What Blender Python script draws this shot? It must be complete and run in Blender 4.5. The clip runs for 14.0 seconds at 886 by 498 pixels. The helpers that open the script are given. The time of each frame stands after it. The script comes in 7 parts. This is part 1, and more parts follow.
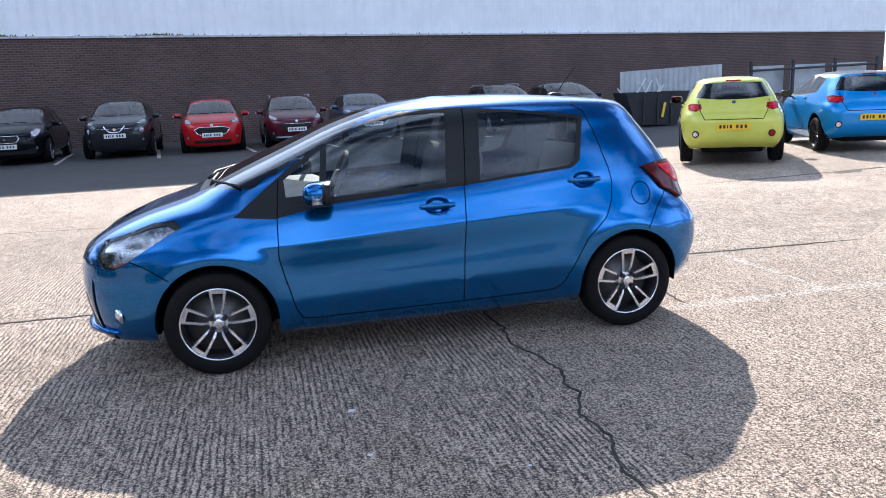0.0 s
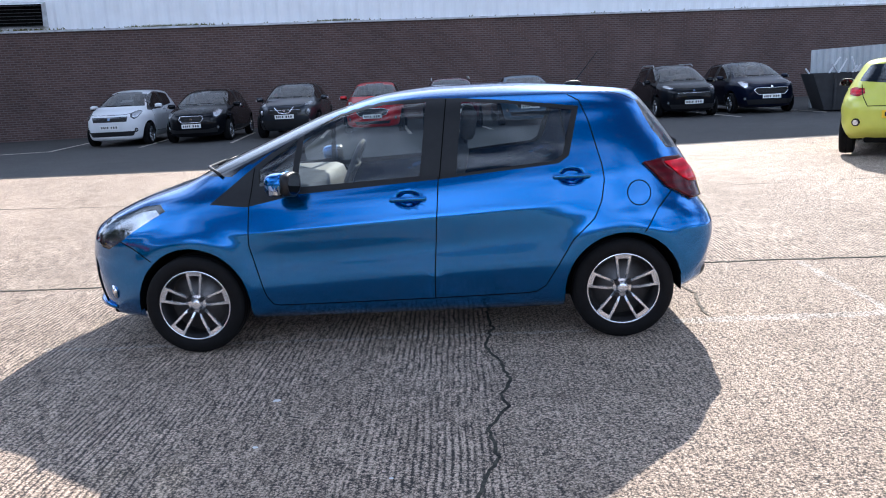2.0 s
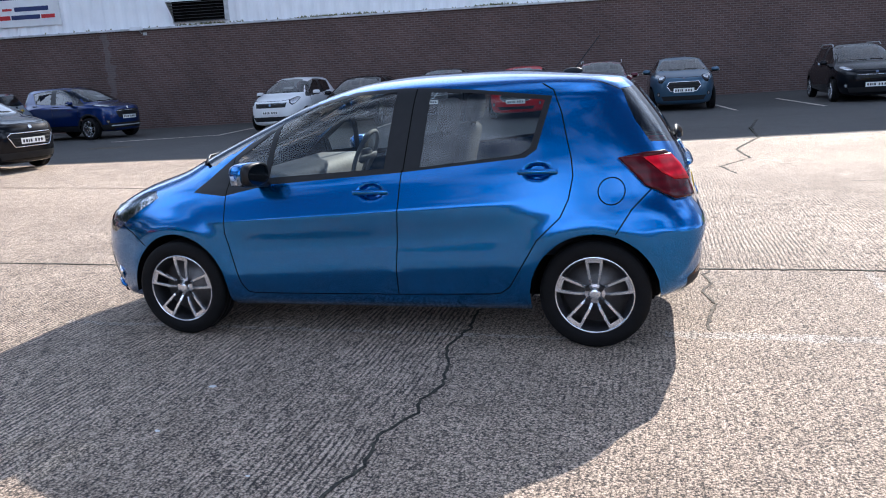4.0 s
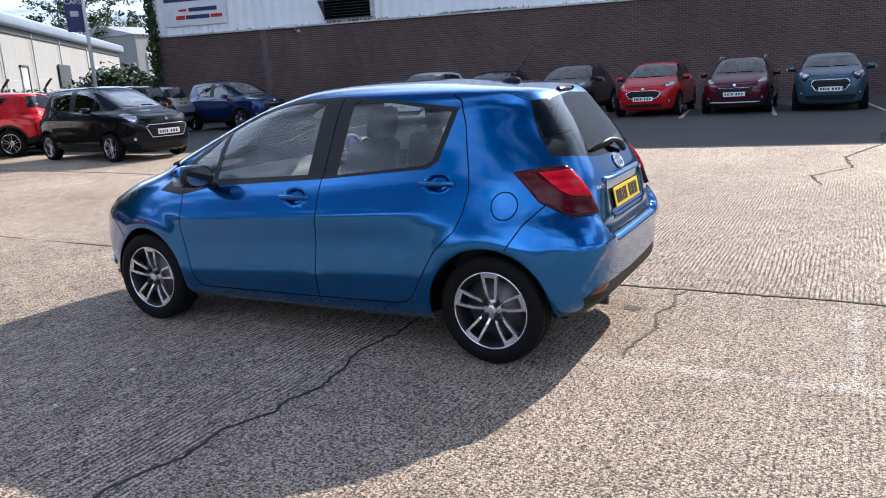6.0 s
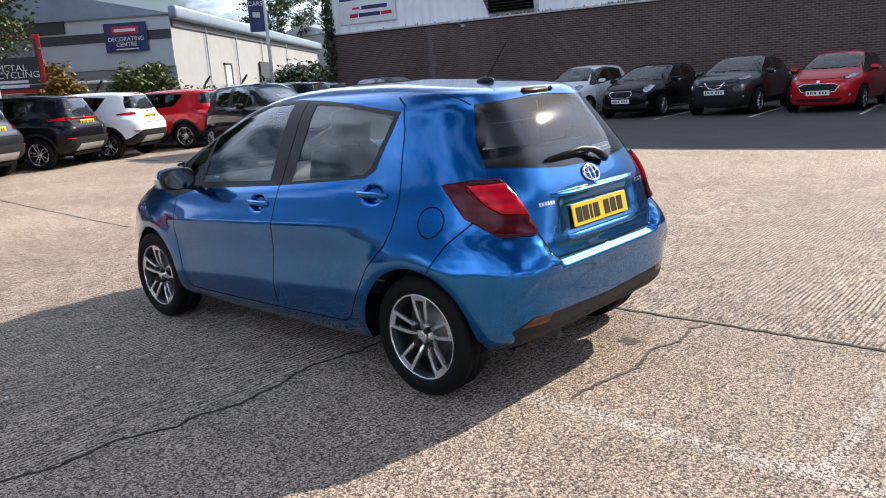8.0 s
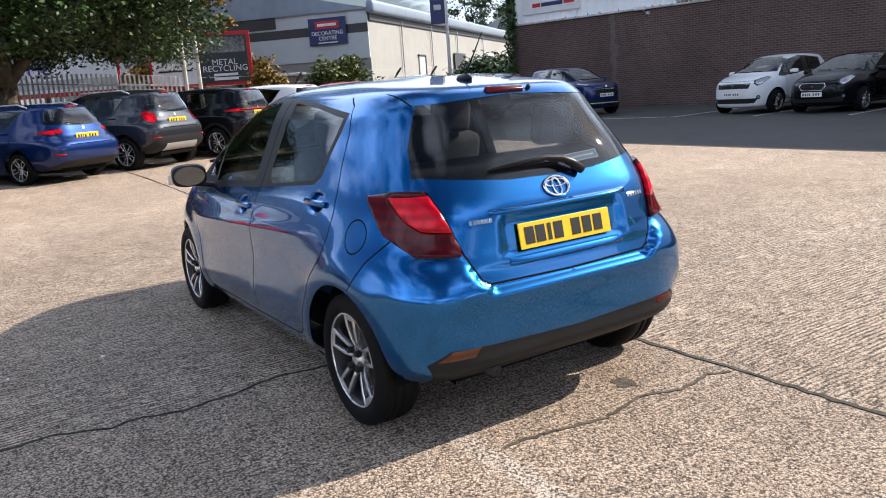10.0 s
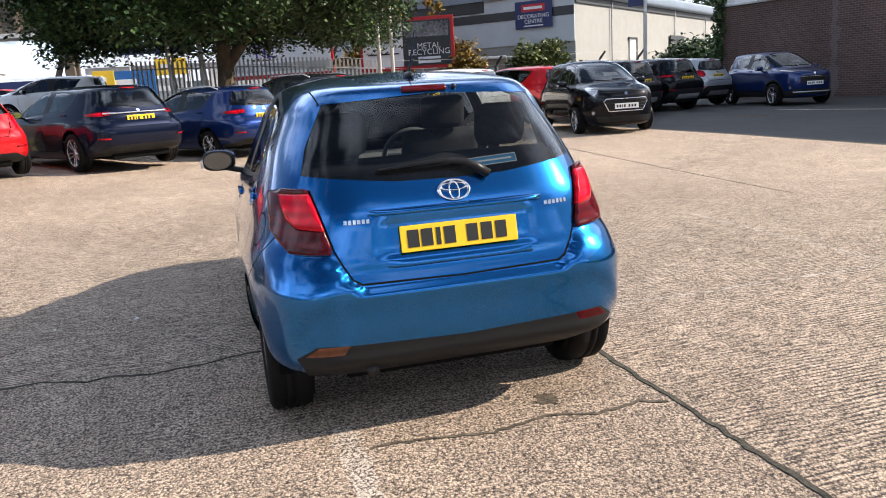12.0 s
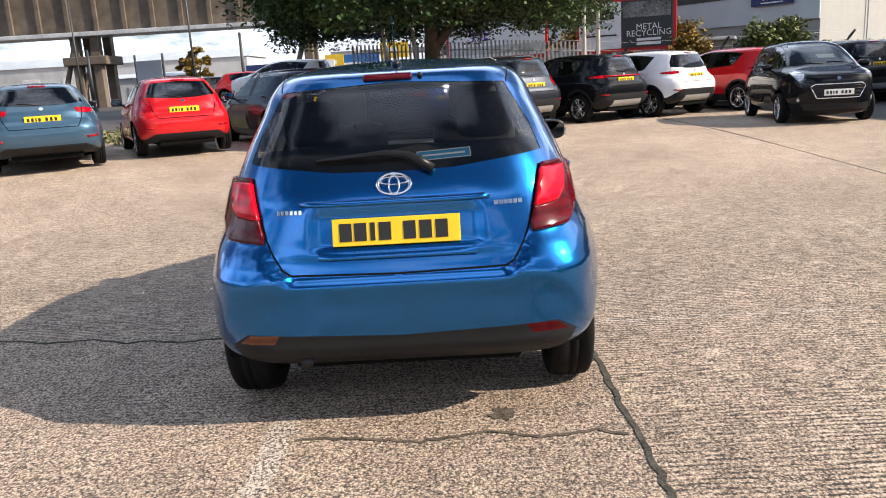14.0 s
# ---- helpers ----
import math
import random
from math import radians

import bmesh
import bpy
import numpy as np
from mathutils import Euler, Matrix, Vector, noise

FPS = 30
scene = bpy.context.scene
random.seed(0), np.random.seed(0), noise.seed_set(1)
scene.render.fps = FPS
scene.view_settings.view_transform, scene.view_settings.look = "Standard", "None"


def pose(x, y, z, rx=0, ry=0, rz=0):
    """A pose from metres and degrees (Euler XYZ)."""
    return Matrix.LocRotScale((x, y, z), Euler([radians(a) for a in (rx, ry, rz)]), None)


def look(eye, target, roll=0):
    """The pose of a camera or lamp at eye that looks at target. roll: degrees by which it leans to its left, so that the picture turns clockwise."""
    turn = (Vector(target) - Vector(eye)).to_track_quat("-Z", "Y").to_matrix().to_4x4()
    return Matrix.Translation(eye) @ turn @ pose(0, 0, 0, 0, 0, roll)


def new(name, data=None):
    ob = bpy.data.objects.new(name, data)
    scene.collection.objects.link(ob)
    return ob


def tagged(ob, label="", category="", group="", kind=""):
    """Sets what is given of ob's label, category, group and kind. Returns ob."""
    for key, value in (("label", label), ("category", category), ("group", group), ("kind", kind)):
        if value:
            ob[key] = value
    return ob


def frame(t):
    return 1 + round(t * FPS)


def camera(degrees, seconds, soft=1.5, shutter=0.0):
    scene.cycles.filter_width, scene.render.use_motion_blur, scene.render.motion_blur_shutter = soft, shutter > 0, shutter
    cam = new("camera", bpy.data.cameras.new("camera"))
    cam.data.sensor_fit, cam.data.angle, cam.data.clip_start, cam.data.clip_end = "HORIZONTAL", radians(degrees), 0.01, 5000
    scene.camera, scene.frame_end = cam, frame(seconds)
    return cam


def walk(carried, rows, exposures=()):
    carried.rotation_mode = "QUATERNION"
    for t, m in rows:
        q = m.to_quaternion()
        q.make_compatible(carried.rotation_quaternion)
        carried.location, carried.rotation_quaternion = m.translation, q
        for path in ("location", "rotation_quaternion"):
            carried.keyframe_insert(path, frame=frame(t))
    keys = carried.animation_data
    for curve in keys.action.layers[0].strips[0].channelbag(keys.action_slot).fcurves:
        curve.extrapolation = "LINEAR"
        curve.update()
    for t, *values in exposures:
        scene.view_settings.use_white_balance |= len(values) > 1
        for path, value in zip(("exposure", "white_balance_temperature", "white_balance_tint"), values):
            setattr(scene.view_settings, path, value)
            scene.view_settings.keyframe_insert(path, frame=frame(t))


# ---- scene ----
cam = camera(60.10, 14.0, soft=1.0)
PATH = [
    (0, (-0.958, -5.112, 1.536), (-0.5099, -3.2058, 1.1288), -2.47),
    (0.5, (-0.637, -5.226, 1.564), (-0.3132, -3.2958, 1.1530), -2.24),
    (1, (-0.354, -5.177, 1.534), (-0.1493, -3.2319, 1.1162), -2.26),
    (1.5, (-0.037, -5.058, 1.546), (0.0426, -3.1054, 1.1224), -2.44),
    (2, (0.350, -5.102, 1.532), (0.2915, -3.1500, 1.0991), -2.75),
    (2.5, (0.680, -5.075, 1.535), (0.4926, -3.1320, 1.1017), -3.08),
    (3, (0.965, -4.960, 1.509), (0.6600, -3.0323, 1.0716), -3.38),
    (5.5, (2.555, -4.464, 1.494), (1.7218, -2.7019, 1.0463), -3.29),
    (6, (2.888, -4.281, 1.512), (1.9575, -2.5667, 1.0720), -3.35),
    (6.5, (3.081, -4.017, 1.480), (2.0372, -2.3668, 1.0471), -3.59),
    (7, (3.257, -3.719, 1.488), (2.1095, -2.1383, 1.0561), -3.74),
    (7.5, (3.503, -3.496, 1.474), (2.2602, -1.9890, 1.0439), -3.90),
    (8, (3.708, -3.252, 1.477), (2.3819, -1.8177, 1.0494), -3.89),
    (8.5, (3.816, -2.945, 1.444), (2.4049, -1.5934, 1.0158), -4.08),
    (11, (4.544, -1.526, 1.437), (2.7573, -0.7283, 1.0239), -3.58),
    (11.5, (4.707, -1.190, 1.449), (2.8689, -0.5217, 1.0319), -3.43),
    (12, (4.699, -0.911, 1.424), (2.8198, -0.3749, 0.9996), -3.45),
    (12.5, (4.618, -0.611, 1.425), (2.7084, -0.1997, 0.9951), -3.36),
    (13, (4.659, -0.323, 1.410), (2.7249, -0.0515, 0.9791), -3.36),
    (13.5, (4.744, 0.013, 1.426), (2.7955, 0.1309, 0.9931), -3.26),
    (14, (4.694, 0.240, 1.385), (2.7421, 0.1984, 0.9511), -3.35),
]
walk(cam, [(t, look(eye, target, roll)) for t, eye, target, roll in PATH], [(0.0, 1.02, 5680, 13), (2.0, 1.02, 5700, 13), (3.2, 1.00, 5700, 13), (5.5, 0.74, 5800, 13), (8.5, 0.76, 6180, 13), (11.0, 0.86, 6370, 13), (14.0, 0.82, 6540, 13)])

# world, sun and exposure: low late-summer sun behind the parked car
SUN_WAY = Vector((0.38, 1.5, 1.0)).normalized()
sun_data = bpy.data.lights.new("sun", "SUN")
sun_data.energy, sun_data.angle, sun_data.color = 4.9, radians(0.55), (1.0, 0.885, 0.72)
sun_lamp = new("sun", sun_data)
sun_lamp.matrix_world = look((0, 0, 40), Vector((0, 0, 40)) - SUN_WAY)

world = bpy.data.worlds.new("sky")
scene.world = world
world.use_nodes = True
wn, wl = world.node_tree.nodes, world.node_tree.links
wn.clear()
sky = wn.new("ShaderNodeTexSky")
sky.sky_type, sky.sun_disc = "NISHITA", False
sky.sun_elevation = math.asin(SUN_WAY.z)
sky.sun_rotation = math.atan2(SUN_WAY.x, SUN_WAY.y)
sky.air_density, sky.dust_density, sky.ozone_density = 1.0, 1.2, 1.0
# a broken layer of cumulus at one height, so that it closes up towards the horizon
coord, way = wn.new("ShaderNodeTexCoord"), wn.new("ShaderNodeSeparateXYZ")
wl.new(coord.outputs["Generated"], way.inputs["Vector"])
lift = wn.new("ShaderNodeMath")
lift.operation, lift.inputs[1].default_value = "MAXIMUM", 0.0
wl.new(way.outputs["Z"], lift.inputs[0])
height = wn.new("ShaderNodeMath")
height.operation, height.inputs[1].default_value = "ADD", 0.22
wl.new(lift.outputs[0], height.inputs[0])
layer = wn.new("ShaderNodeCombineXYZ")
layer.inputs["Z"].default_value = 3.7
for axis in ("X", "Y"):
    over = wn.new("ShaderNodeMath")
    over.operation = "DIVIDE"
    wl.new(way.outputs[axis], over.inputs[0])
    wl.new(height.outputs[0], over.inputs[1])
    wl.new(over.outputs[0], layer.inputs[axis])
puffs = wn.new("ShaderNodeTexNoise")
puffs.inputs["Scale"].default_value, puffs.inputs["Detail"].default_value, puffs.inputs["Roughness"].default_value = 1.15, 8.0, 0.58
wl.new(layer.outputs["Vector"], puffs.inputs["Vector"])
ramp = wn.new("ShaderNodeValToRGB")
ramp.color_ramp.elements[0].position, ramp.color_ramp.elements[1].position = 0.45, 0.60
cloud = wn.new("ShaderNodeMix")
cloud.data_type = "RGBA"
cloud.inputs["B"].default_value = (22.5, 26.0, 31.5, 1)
back = wn.new("ShaderNodeBackground")
back.inputs["Strength"].default_value = 0.05
wout = wn.new("ShaderNodeOutputWorld")
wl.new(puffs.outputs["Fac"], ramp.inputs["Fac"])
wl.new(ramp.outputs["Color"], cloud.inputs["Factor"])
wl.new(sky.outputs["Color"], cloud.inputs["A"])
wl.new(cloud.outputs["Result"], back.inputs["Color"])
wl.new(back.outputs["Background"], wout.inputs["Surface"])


# ---------------------------------------------------------------- materials
def plain(name, color, rough=0.6, metal=0.0, vary=0.12, scale=14.0, bump=0.0, bump_scale=90.0, coat=0.0, spec=0.5, emit=0.0):
    """A principled surface with two scales of colour variation and fine relief."""
    m = bpy.data.materials.new(name)
    m.use_nodes = True
    n, l = m.node_tree.nodes, m.node_tree.links
    b = n["Principled BSDF"]
    b.inputs["Roughness"].default_value, b.inputs["Metallic"].default_value = rough, metal
    b.inputs["Coat Weight"].default_value, b.inputs["Coat Roughness"].default_value = coat, 0.03
    b.inputs["Specular IOR Level"].default_value = spec
    b.inputs["Coat IOR"].default_value = 1.40
    tc = n.new("ShaderNodeTexCoord")
    big, fine = n.new("ShaderNodeTexNoise"), n.new("ShaderNodeTexNoise")
    big.inputs["Scale"].default_value, big.inputs["Detail"].default_value = scale * 0.15, 4.0
    fine.inputs["Scale"].default_value, fine.inputs["Detail"].default_value = scale, 6.0
    add = n.new("ShaderNodeMath")
    add.operation = "ADD"
    span = n.new("ShaderNodeMapRange")
    span.inputs["From Min"].default_value, span.inputs["From Max"].default_value = 0.7, 1.3
    span.inputs["To Min"].default_value, span.inputs["To Max"].default_value = 1.0 - vary, 1.0 + vary
    mul = n.new("ShaderNodeMix")
    mul.data_type, mul.blend_type = "RGBA", "MULTIPLY"
    mul.inputs["Factor"].default_value = 1.0
    mul.inputs["A"].default_value = (*color, 1)
    l.new(tc.outputs["Object"], big.inputs["Vector"])
    l.new(tc.outputs["Object"], fine.inputs["Vector"])
    l.new(big.outputs["Fac"], add.inputs[0])
    l.new(fine.outputs["Fac"], add.inputs[1])
    l.new(add.outputs[0], span.inputs["Value"])
    l.new(span.outputs["Result"], mul.inputs["B"])
    l.new(mul.outputs["Result"], b.inputs["Base Color"])
    if emit:
        b.inputs["Emission Color"].default_value, b.inputs["Emission Strength"].default_value = (*color, 1), emit
    if bump:
        g, h = n.new("ShaderNodeTexNoise"), n.new("ShaderNodeBump")
        g.inputs["Scale"].default_value, g.inputs["Detail"].default_value = bump_scale, 5.0
        h.inputs["Strength"].default_value, h.inputs["Distance"].default_value = bump, 0.01
        l.new(tc.outputs["Object"], g.inputs["Vector"])
        l.new(g.outputs["Fac"], h.inputs["Height"])
        l.new(h.outputs["Normal"], b.inputs["Normal"])
    return m


def car_paint(name, color, metal=0.55, rough=0.38, coat=0.85, ior=1.53):
    """Metallic flake under clear coat, with a fine orange-peel waviness."""
    m = plain(name, color, rough, metal, 0.05, 6.0, 0.0, coat=coat, spec=0.05)
    n, l = m.node_tree.nodes, m.node_tree.links
    b = n["Principled BSDF"]
    tc = n.new("ShaderNodeTexCoord")
    g, h = n.new("ShaderNodeTexNoise"), n.new("ShaderNodeBump")
    g.inputs["Scale"].default_value, g.inputs["Detail"].default_value = 7.0, 1.0
    h.inputs["Strength"].default_value, h.inputs["Distance"].default_value = 0.02, 0.008
    b.inputs["Coat Roughness"].default_value, b.inputs["Coat IOR"].default_value = 0.008, ior
    l.new(tc.outputs["Object"], g.inputs["Vector"])
    l.new(g.outputs["Fac"], h.inputs["Height"])
    l.new(h.outputs["Normal"], b.inputs["Coat Normal"])
    return m


def window_glass(name, tint, head_on=0.06):
    """Clear or tinted pane: lets light through and mirrors more at a slant."""
    m = bpy.data.materials.new(name)
    m.use_nodes = True
    n, l = m.node_tree.nodes, m.node_tree.links
    n.clear()
    clear, mirror = n.new("ShaderNodeBsdfTransparent"), n.new("ShaderNodeBsdfGlossy")
    clear.inputs["Color"].default_value = (*tint, 1)
    mirror.inputs["Roughness"].default_value = 0.02
    slant, mix, o = n.new("ShaderNodeLayerWeight"), n.new("ShaderNodeMixShader"), n.new("ShaderNodeOutputMaterial")
    slant.inputs["Blend"].default_value = 0.5
    fifth, rise = n.new("ShaderNodeMath"), n.new("ShaderNodeMath")
    fifth.operation, rise.operation = "POWER", "MULTIPLY_ADD"
    fifth.inputs[1].default_value = 3.6
    rise.inputs[1].default_value, rise.inputs[2].default_value = 1 - head_on, head_on
    l.new(slant.outputs["Facing"], fifth.inputs[0])
    l.new(fifth.outputs[0], rise.inputs[0])
    l.new(rise.outputs[0], mix.inputs["Fac"])
    l.new(clear.outputs["BSDF"], mix.inputs[1])
    l.new(mirror.outputs["BSDF"], mix.inputs[2])
    l.new(mix.outputs["Shader"], o.inputs["Surface"])
    return m


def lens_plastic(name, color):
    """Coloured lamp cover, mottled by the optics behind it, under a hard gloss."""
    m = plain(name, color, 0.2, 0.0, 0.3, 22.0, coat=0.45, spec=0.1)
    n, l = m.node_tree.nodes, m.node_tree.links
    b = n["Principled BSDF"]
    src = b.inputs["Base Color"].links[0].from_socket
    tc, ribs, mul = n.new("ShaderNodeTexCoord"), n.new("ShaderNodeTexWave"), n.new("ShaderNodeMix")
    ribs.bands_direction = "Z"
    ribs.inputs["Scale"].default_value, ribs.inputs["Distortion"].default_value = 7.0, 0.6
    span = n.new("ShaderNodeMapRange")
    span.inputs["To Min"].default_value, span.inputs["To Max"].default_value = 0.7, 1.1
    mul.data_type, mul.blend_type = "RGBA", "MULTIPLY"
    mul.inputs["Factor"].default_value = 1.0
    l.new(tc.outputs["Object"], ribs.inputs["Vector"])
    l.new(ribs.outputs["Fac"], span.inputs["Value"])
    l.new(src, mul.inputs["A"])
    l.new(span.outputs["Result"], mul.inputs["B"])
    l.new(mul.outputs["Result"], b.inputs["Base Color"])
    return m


def brick_skin(name, c1, c2, mortar):
    m = bpy.data.materials.new(name)
    m.use_nodes = True
    n, l = m.node_tree.nodes, m.node_tree.links
    b = n["Principled BSDF"]
    b.inputs["Roughness"].default_value = 0.85
    tc, mp = n.new("ShaderNodeTexCoord"), n.new("ShaderNodeMapping")
    mp.inputs["Rotation"].default_value = (radians(90), 0, 0)
    br = n.new("ShaderNodeTexBrick")
    br.inputs["Color1"].default_value, br.inputs["Color2"].default_value, br.inputs["Mortar"].default_value = (*c1, 1), (*c2, 1), (*mortar, 1)
    br.inputs["Scale"].default_value, br.inputs["Mortar Size"].default_value = 1.0, 0.011
    br.inputs["Brick Width"].default_value, br.inputs["Row Height"].default_value = 0.225, 0.075
    br.inputs["Mortar Smooth"].default_value, br.inputs["Bias"].default_value = 0.1, -0.1
    st, mul = n.new("ShaderNodeTexNoise"), n.new("ShaderNodeMix")
    st.inputs["Scale"].default_value, st.inputs["Detail"].default_value = 0.5, 8.0
    span = n.new("ShaderNodeMapRange")
    span.inputs["To Min"].default_value, span.inputs["To Max"].default_value = 0.55, 1.45
    mul.data_type, mul.blend_type = "RGBA", "MULTIPLY"
    mul.inputs["Factor"].default_value = 1.0
    bump = n.new("ShaderNodeBump")
    bump.invert = True
    bump.inputs["Strength"].default_value, bump.inputs["Distance"].default_value = 0.6, 0.008
    l.new(tc.outputs["Object"], mp.inputs["Vector"])
    l.new(mp.outputs["Vector"], br.inputs["Vector"])
    l.new(tc.outputs["Object"], st.inputs["Vector"])
    l.new(st.outputs["Fac"], span.inputs["Value"])
    l.new(br.outputs["Color"], mul.inputs["A"])
    l.new(span.outputs["Result"], mul.inputs["B"])
    # a pale lime streak washed down from the roof
    sep, away = n.new("ShaderNodeSeparateXYZ"), n.new("ShaderNodeMath")
    away.operation = "COMPARE"
    away.inputs[1].default_value, away.inputs[2].default_value = -12.6, 0.16
    wob, off = n.new("ShaderNodeTexNoise"), n.new("ShaderNodeMath")
    wob.inputs["Scale"].default_value, wob.inputs["Detail"].default_value = 2.2, 6.0
    off.operation = "MULTIPLY_ADD"
    off.inputs[1].default_value = 0.9
    amount = n.new("ShaderNodeMath")
    amount.operation = "MULTIPLY"
    lime = n.new("ShaderNodeMix")
    lime.data_type = "RGBA"
    lime.inputs["B"].default_value = (0.17, 0.15, 0.145, 1)
    l.new(tc.outputs["Object"], sep.inputs["Vector"])
    l.new(tc.outputs["Object"], wob.inputs["Vector"])
    l.new(wob.outputs["Fac"], off.inputs[0])
    less = n.new("ShaderNodeMath")
    less.inputs[1].default_value = -0.45
    l.new(sep.outputs["X"], less.inputs[0])
    l.new(less.outputs[0], off.inputs[2])
    l.new(off.outputs[0], away.inputs[0])
    l.new(away.outputs[0], amount.inputs[0])
    l.new(st.outputs["Fac"], amount.inputs[1])
    l.new(amount.outputs[0], lime.inputs["Factor"])
    l.new(mul.outputs["Result"], lime.inputs["A"])
    l.new(lime.outputs["Result"], b.inputs["Base Color"])
    l.new(br.outputs["Fac"], bump.inputs["Height"])
    l.new(bump.outputs["Normal"], b.inputs["Normal"])
    return m


def yard_skin(name, asphalt):
    """Weathered tamped concrete with ridges along y and exposed grit, or smooth asphalt."""
    m = bpy.data.materials.new(name)
    m.use_nodes = True
    n, l = m.node_tree.nodes, m.node_tree.links
    b = n["Principled BSDF"]
    b.inputs["Roughness"].default_value = 0.8
    b.inputs["Specular IOR Level"].default_value = 0.5
    tc = n.new("ShaderNodeTexCoord")

    def noise_node(scale, detail, rough=0.6, vector=None):
        t = n.new("ShaderNodeTexNoise")
        t.inputs["Scale"].default_value, t.inputs["Detail"].default_value, t.inputs["Roughness"].default_value = scale, detail, rough
        l.new(vector or tc.outputs["Object"], t.inputs["Vector"])
        return t

    def math_node(op, a, c):
        t = n.new("ShaderNodeMath")
        t.operation = op
        for k, v in enumerate((a, c)):
            if isinstance(v, float):
                t.inputs[k].default_value = v
            else:
                l.new(v, t.inputs[k])
        return t.outputs[0]

    def ramp_node(src, stops):
        t = n.new("ShaderNodeValToRGB")
        e = t.color_ramp.elements
        e[0].position, e[0].color = stops[0][0], (*stops[0][1], 1)
        e[1].position, e[1].color = stops[-1][0], (*stops[-1][1], 1)
        for p, c in stops[1:-1]:
            q = e.new(p)
            q.color = (*c, 1)
        l.new(src, t.inputs["Fac"])
        return t.outputs["Color"]

    big, mid, grit = noise_node(0.35, 6.0), noise_node(3.0, 6.0), noise_node(85.0, 4.0, 0.75)
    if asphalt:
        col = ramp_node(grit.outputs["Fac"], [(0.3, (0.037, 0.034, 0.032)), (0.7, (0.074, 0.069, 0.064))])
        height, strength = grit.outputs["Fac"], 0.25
    else:
        # ridges left by the tamping beam, wavering and broken by wear
        waver = noise_node(2.3, 4.0)
        sep = n.new("ShaderNodeSeparateXYZ")
        l.new(tc.outputs["Object"], sep.inputs["Vector"])
        shift = math_node("MULTIPLY", waver.outputs["Fac"], 0.045)
        across = math_node("ADD", sep.outputs["X"], shift)
        ridge = math_node("SINE", math_node("MULTIPLY", across, 2 * math.pi / 0.032), 0.0)
        groove = math_node("POWER", math_node("MULTIPLY", math_node("SUBTRACT", 1.0, ridge), 0.5), 2.6)
        ridge = math_node("SUBTRACT", 0.55, math_node("MULTIPLY", groove, 1.9))
        stretch = n.new("ShaderNodeMapping")
        stretch.inputs["Scale"].default_value = (44.0, 6.5, 1.0)
        l.new(tc.outputs["Object"], stretch.inputs["Vector"])
        broken = noise_node(1.0, 4.0, 0.7, stretch.outputs["Vector"])
        # the bay behind the crack was laid smoother and has worn to grit
        later = math_node("MULTIPLY", math_node("GREATER_THAN", sep.outputs["X"], 0.48), math_node("LESS_THAN", sep.outputs["Y"], 0.9))
        keep = math_node("SUBTRACT", 1.0, math_node("MULTIPLY", later, 0.72))
        worn = ramp_node(noise_node(0.9, 5.0).outputs["Fac"], [(0.38, (0.05, 0.05, 0.05)), (0.6, (1, 1, 1))])
        # ridges and streaks fade with distance from the car
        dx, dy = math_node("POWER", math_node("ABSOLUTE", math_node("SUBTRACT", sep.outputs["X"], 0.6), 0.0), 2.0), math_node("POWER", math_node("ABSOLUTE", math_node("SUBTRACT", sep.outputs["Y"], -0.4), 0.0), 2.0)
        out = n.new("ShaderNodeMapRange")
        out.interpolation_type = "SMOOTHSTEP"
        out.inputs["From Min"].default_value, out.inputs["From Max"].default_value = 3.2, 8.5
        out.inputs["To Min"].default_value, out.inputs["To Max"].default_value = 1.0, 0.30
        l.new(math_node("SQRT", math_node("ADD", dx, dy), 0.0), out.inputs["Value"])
        keep = math_node("MULTIPLY", keep, out.outputs["Result"])
        ridge = math_node("MULTIPLY", math_node("MULTIPLY", ridge, worn), keep)
        grains = n.new("ShaderNodeTexVoronoi")
        grains.inputs["Scale"].default_value = 105.0
        l.new(tc.outputs["Object"], grains.inputs["Vector"])
        pick = n.new("ShaderNodeSeparateColor")
        l.new(grains.outputs["Color"], pick.inputs["Color"])
        stone = math_node("SUBTRACT", 0.75, math_node("MULTIPLY", grains.outputs["Distance"], 0.9))
        streak = math_node("MULTIPLY", math_node("SUBTRACT", broken.outputs["Fac"], 0.5), math_node("MULTIPLY", keep, 0.95))
        relief = math_node("ADD", math_node("MULTIPLY", ridge, 0.165), streak)
        relief = math_node("ADD", relief, math_node("MULTIPLY", grit.outputs["Fac"], 0.9))
        relief = math_node("ADD", relief, math_node("MULTIPLY", math_node("SUBTRACT", noise_node(240.0, 2.0, 0.6).outputs["Fac"], 0.5), 0.55))
        relief = math_node("ADD", relief, math_node("MULTIPLY", stone, 0.5))
        relief = math_node("ADD", relief, math_node("MULTIPLY", pick.outputs["Red"], 0.34))
        level = math_node("ADD", math_node("MULTIPLY", math_node("SUBTRACT", relief, 0.83), 1.75), 0.585)
        # colour gets paler with distance from the car
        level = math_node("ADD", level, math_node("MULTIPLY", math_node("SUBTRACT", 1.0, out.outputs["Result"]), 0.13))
        col = ramp_node(level, [(0.08, (0.040, 0.031, 0.025)), (0.34, (0.22, 0.168, 0.128)), (0.56, (0.43, 0.330, 0.245)), (0.95, (0.78, 0.635, 0.50))])
        # worn paint, left only on the tops of the grain
        blur = noise_node(14.0, 4.0)
        ragged = math_node("MULTIPLY", math_node("SUBTRACT", blur.outputs["Fac"], 0.5), 0.16)
        marks = None
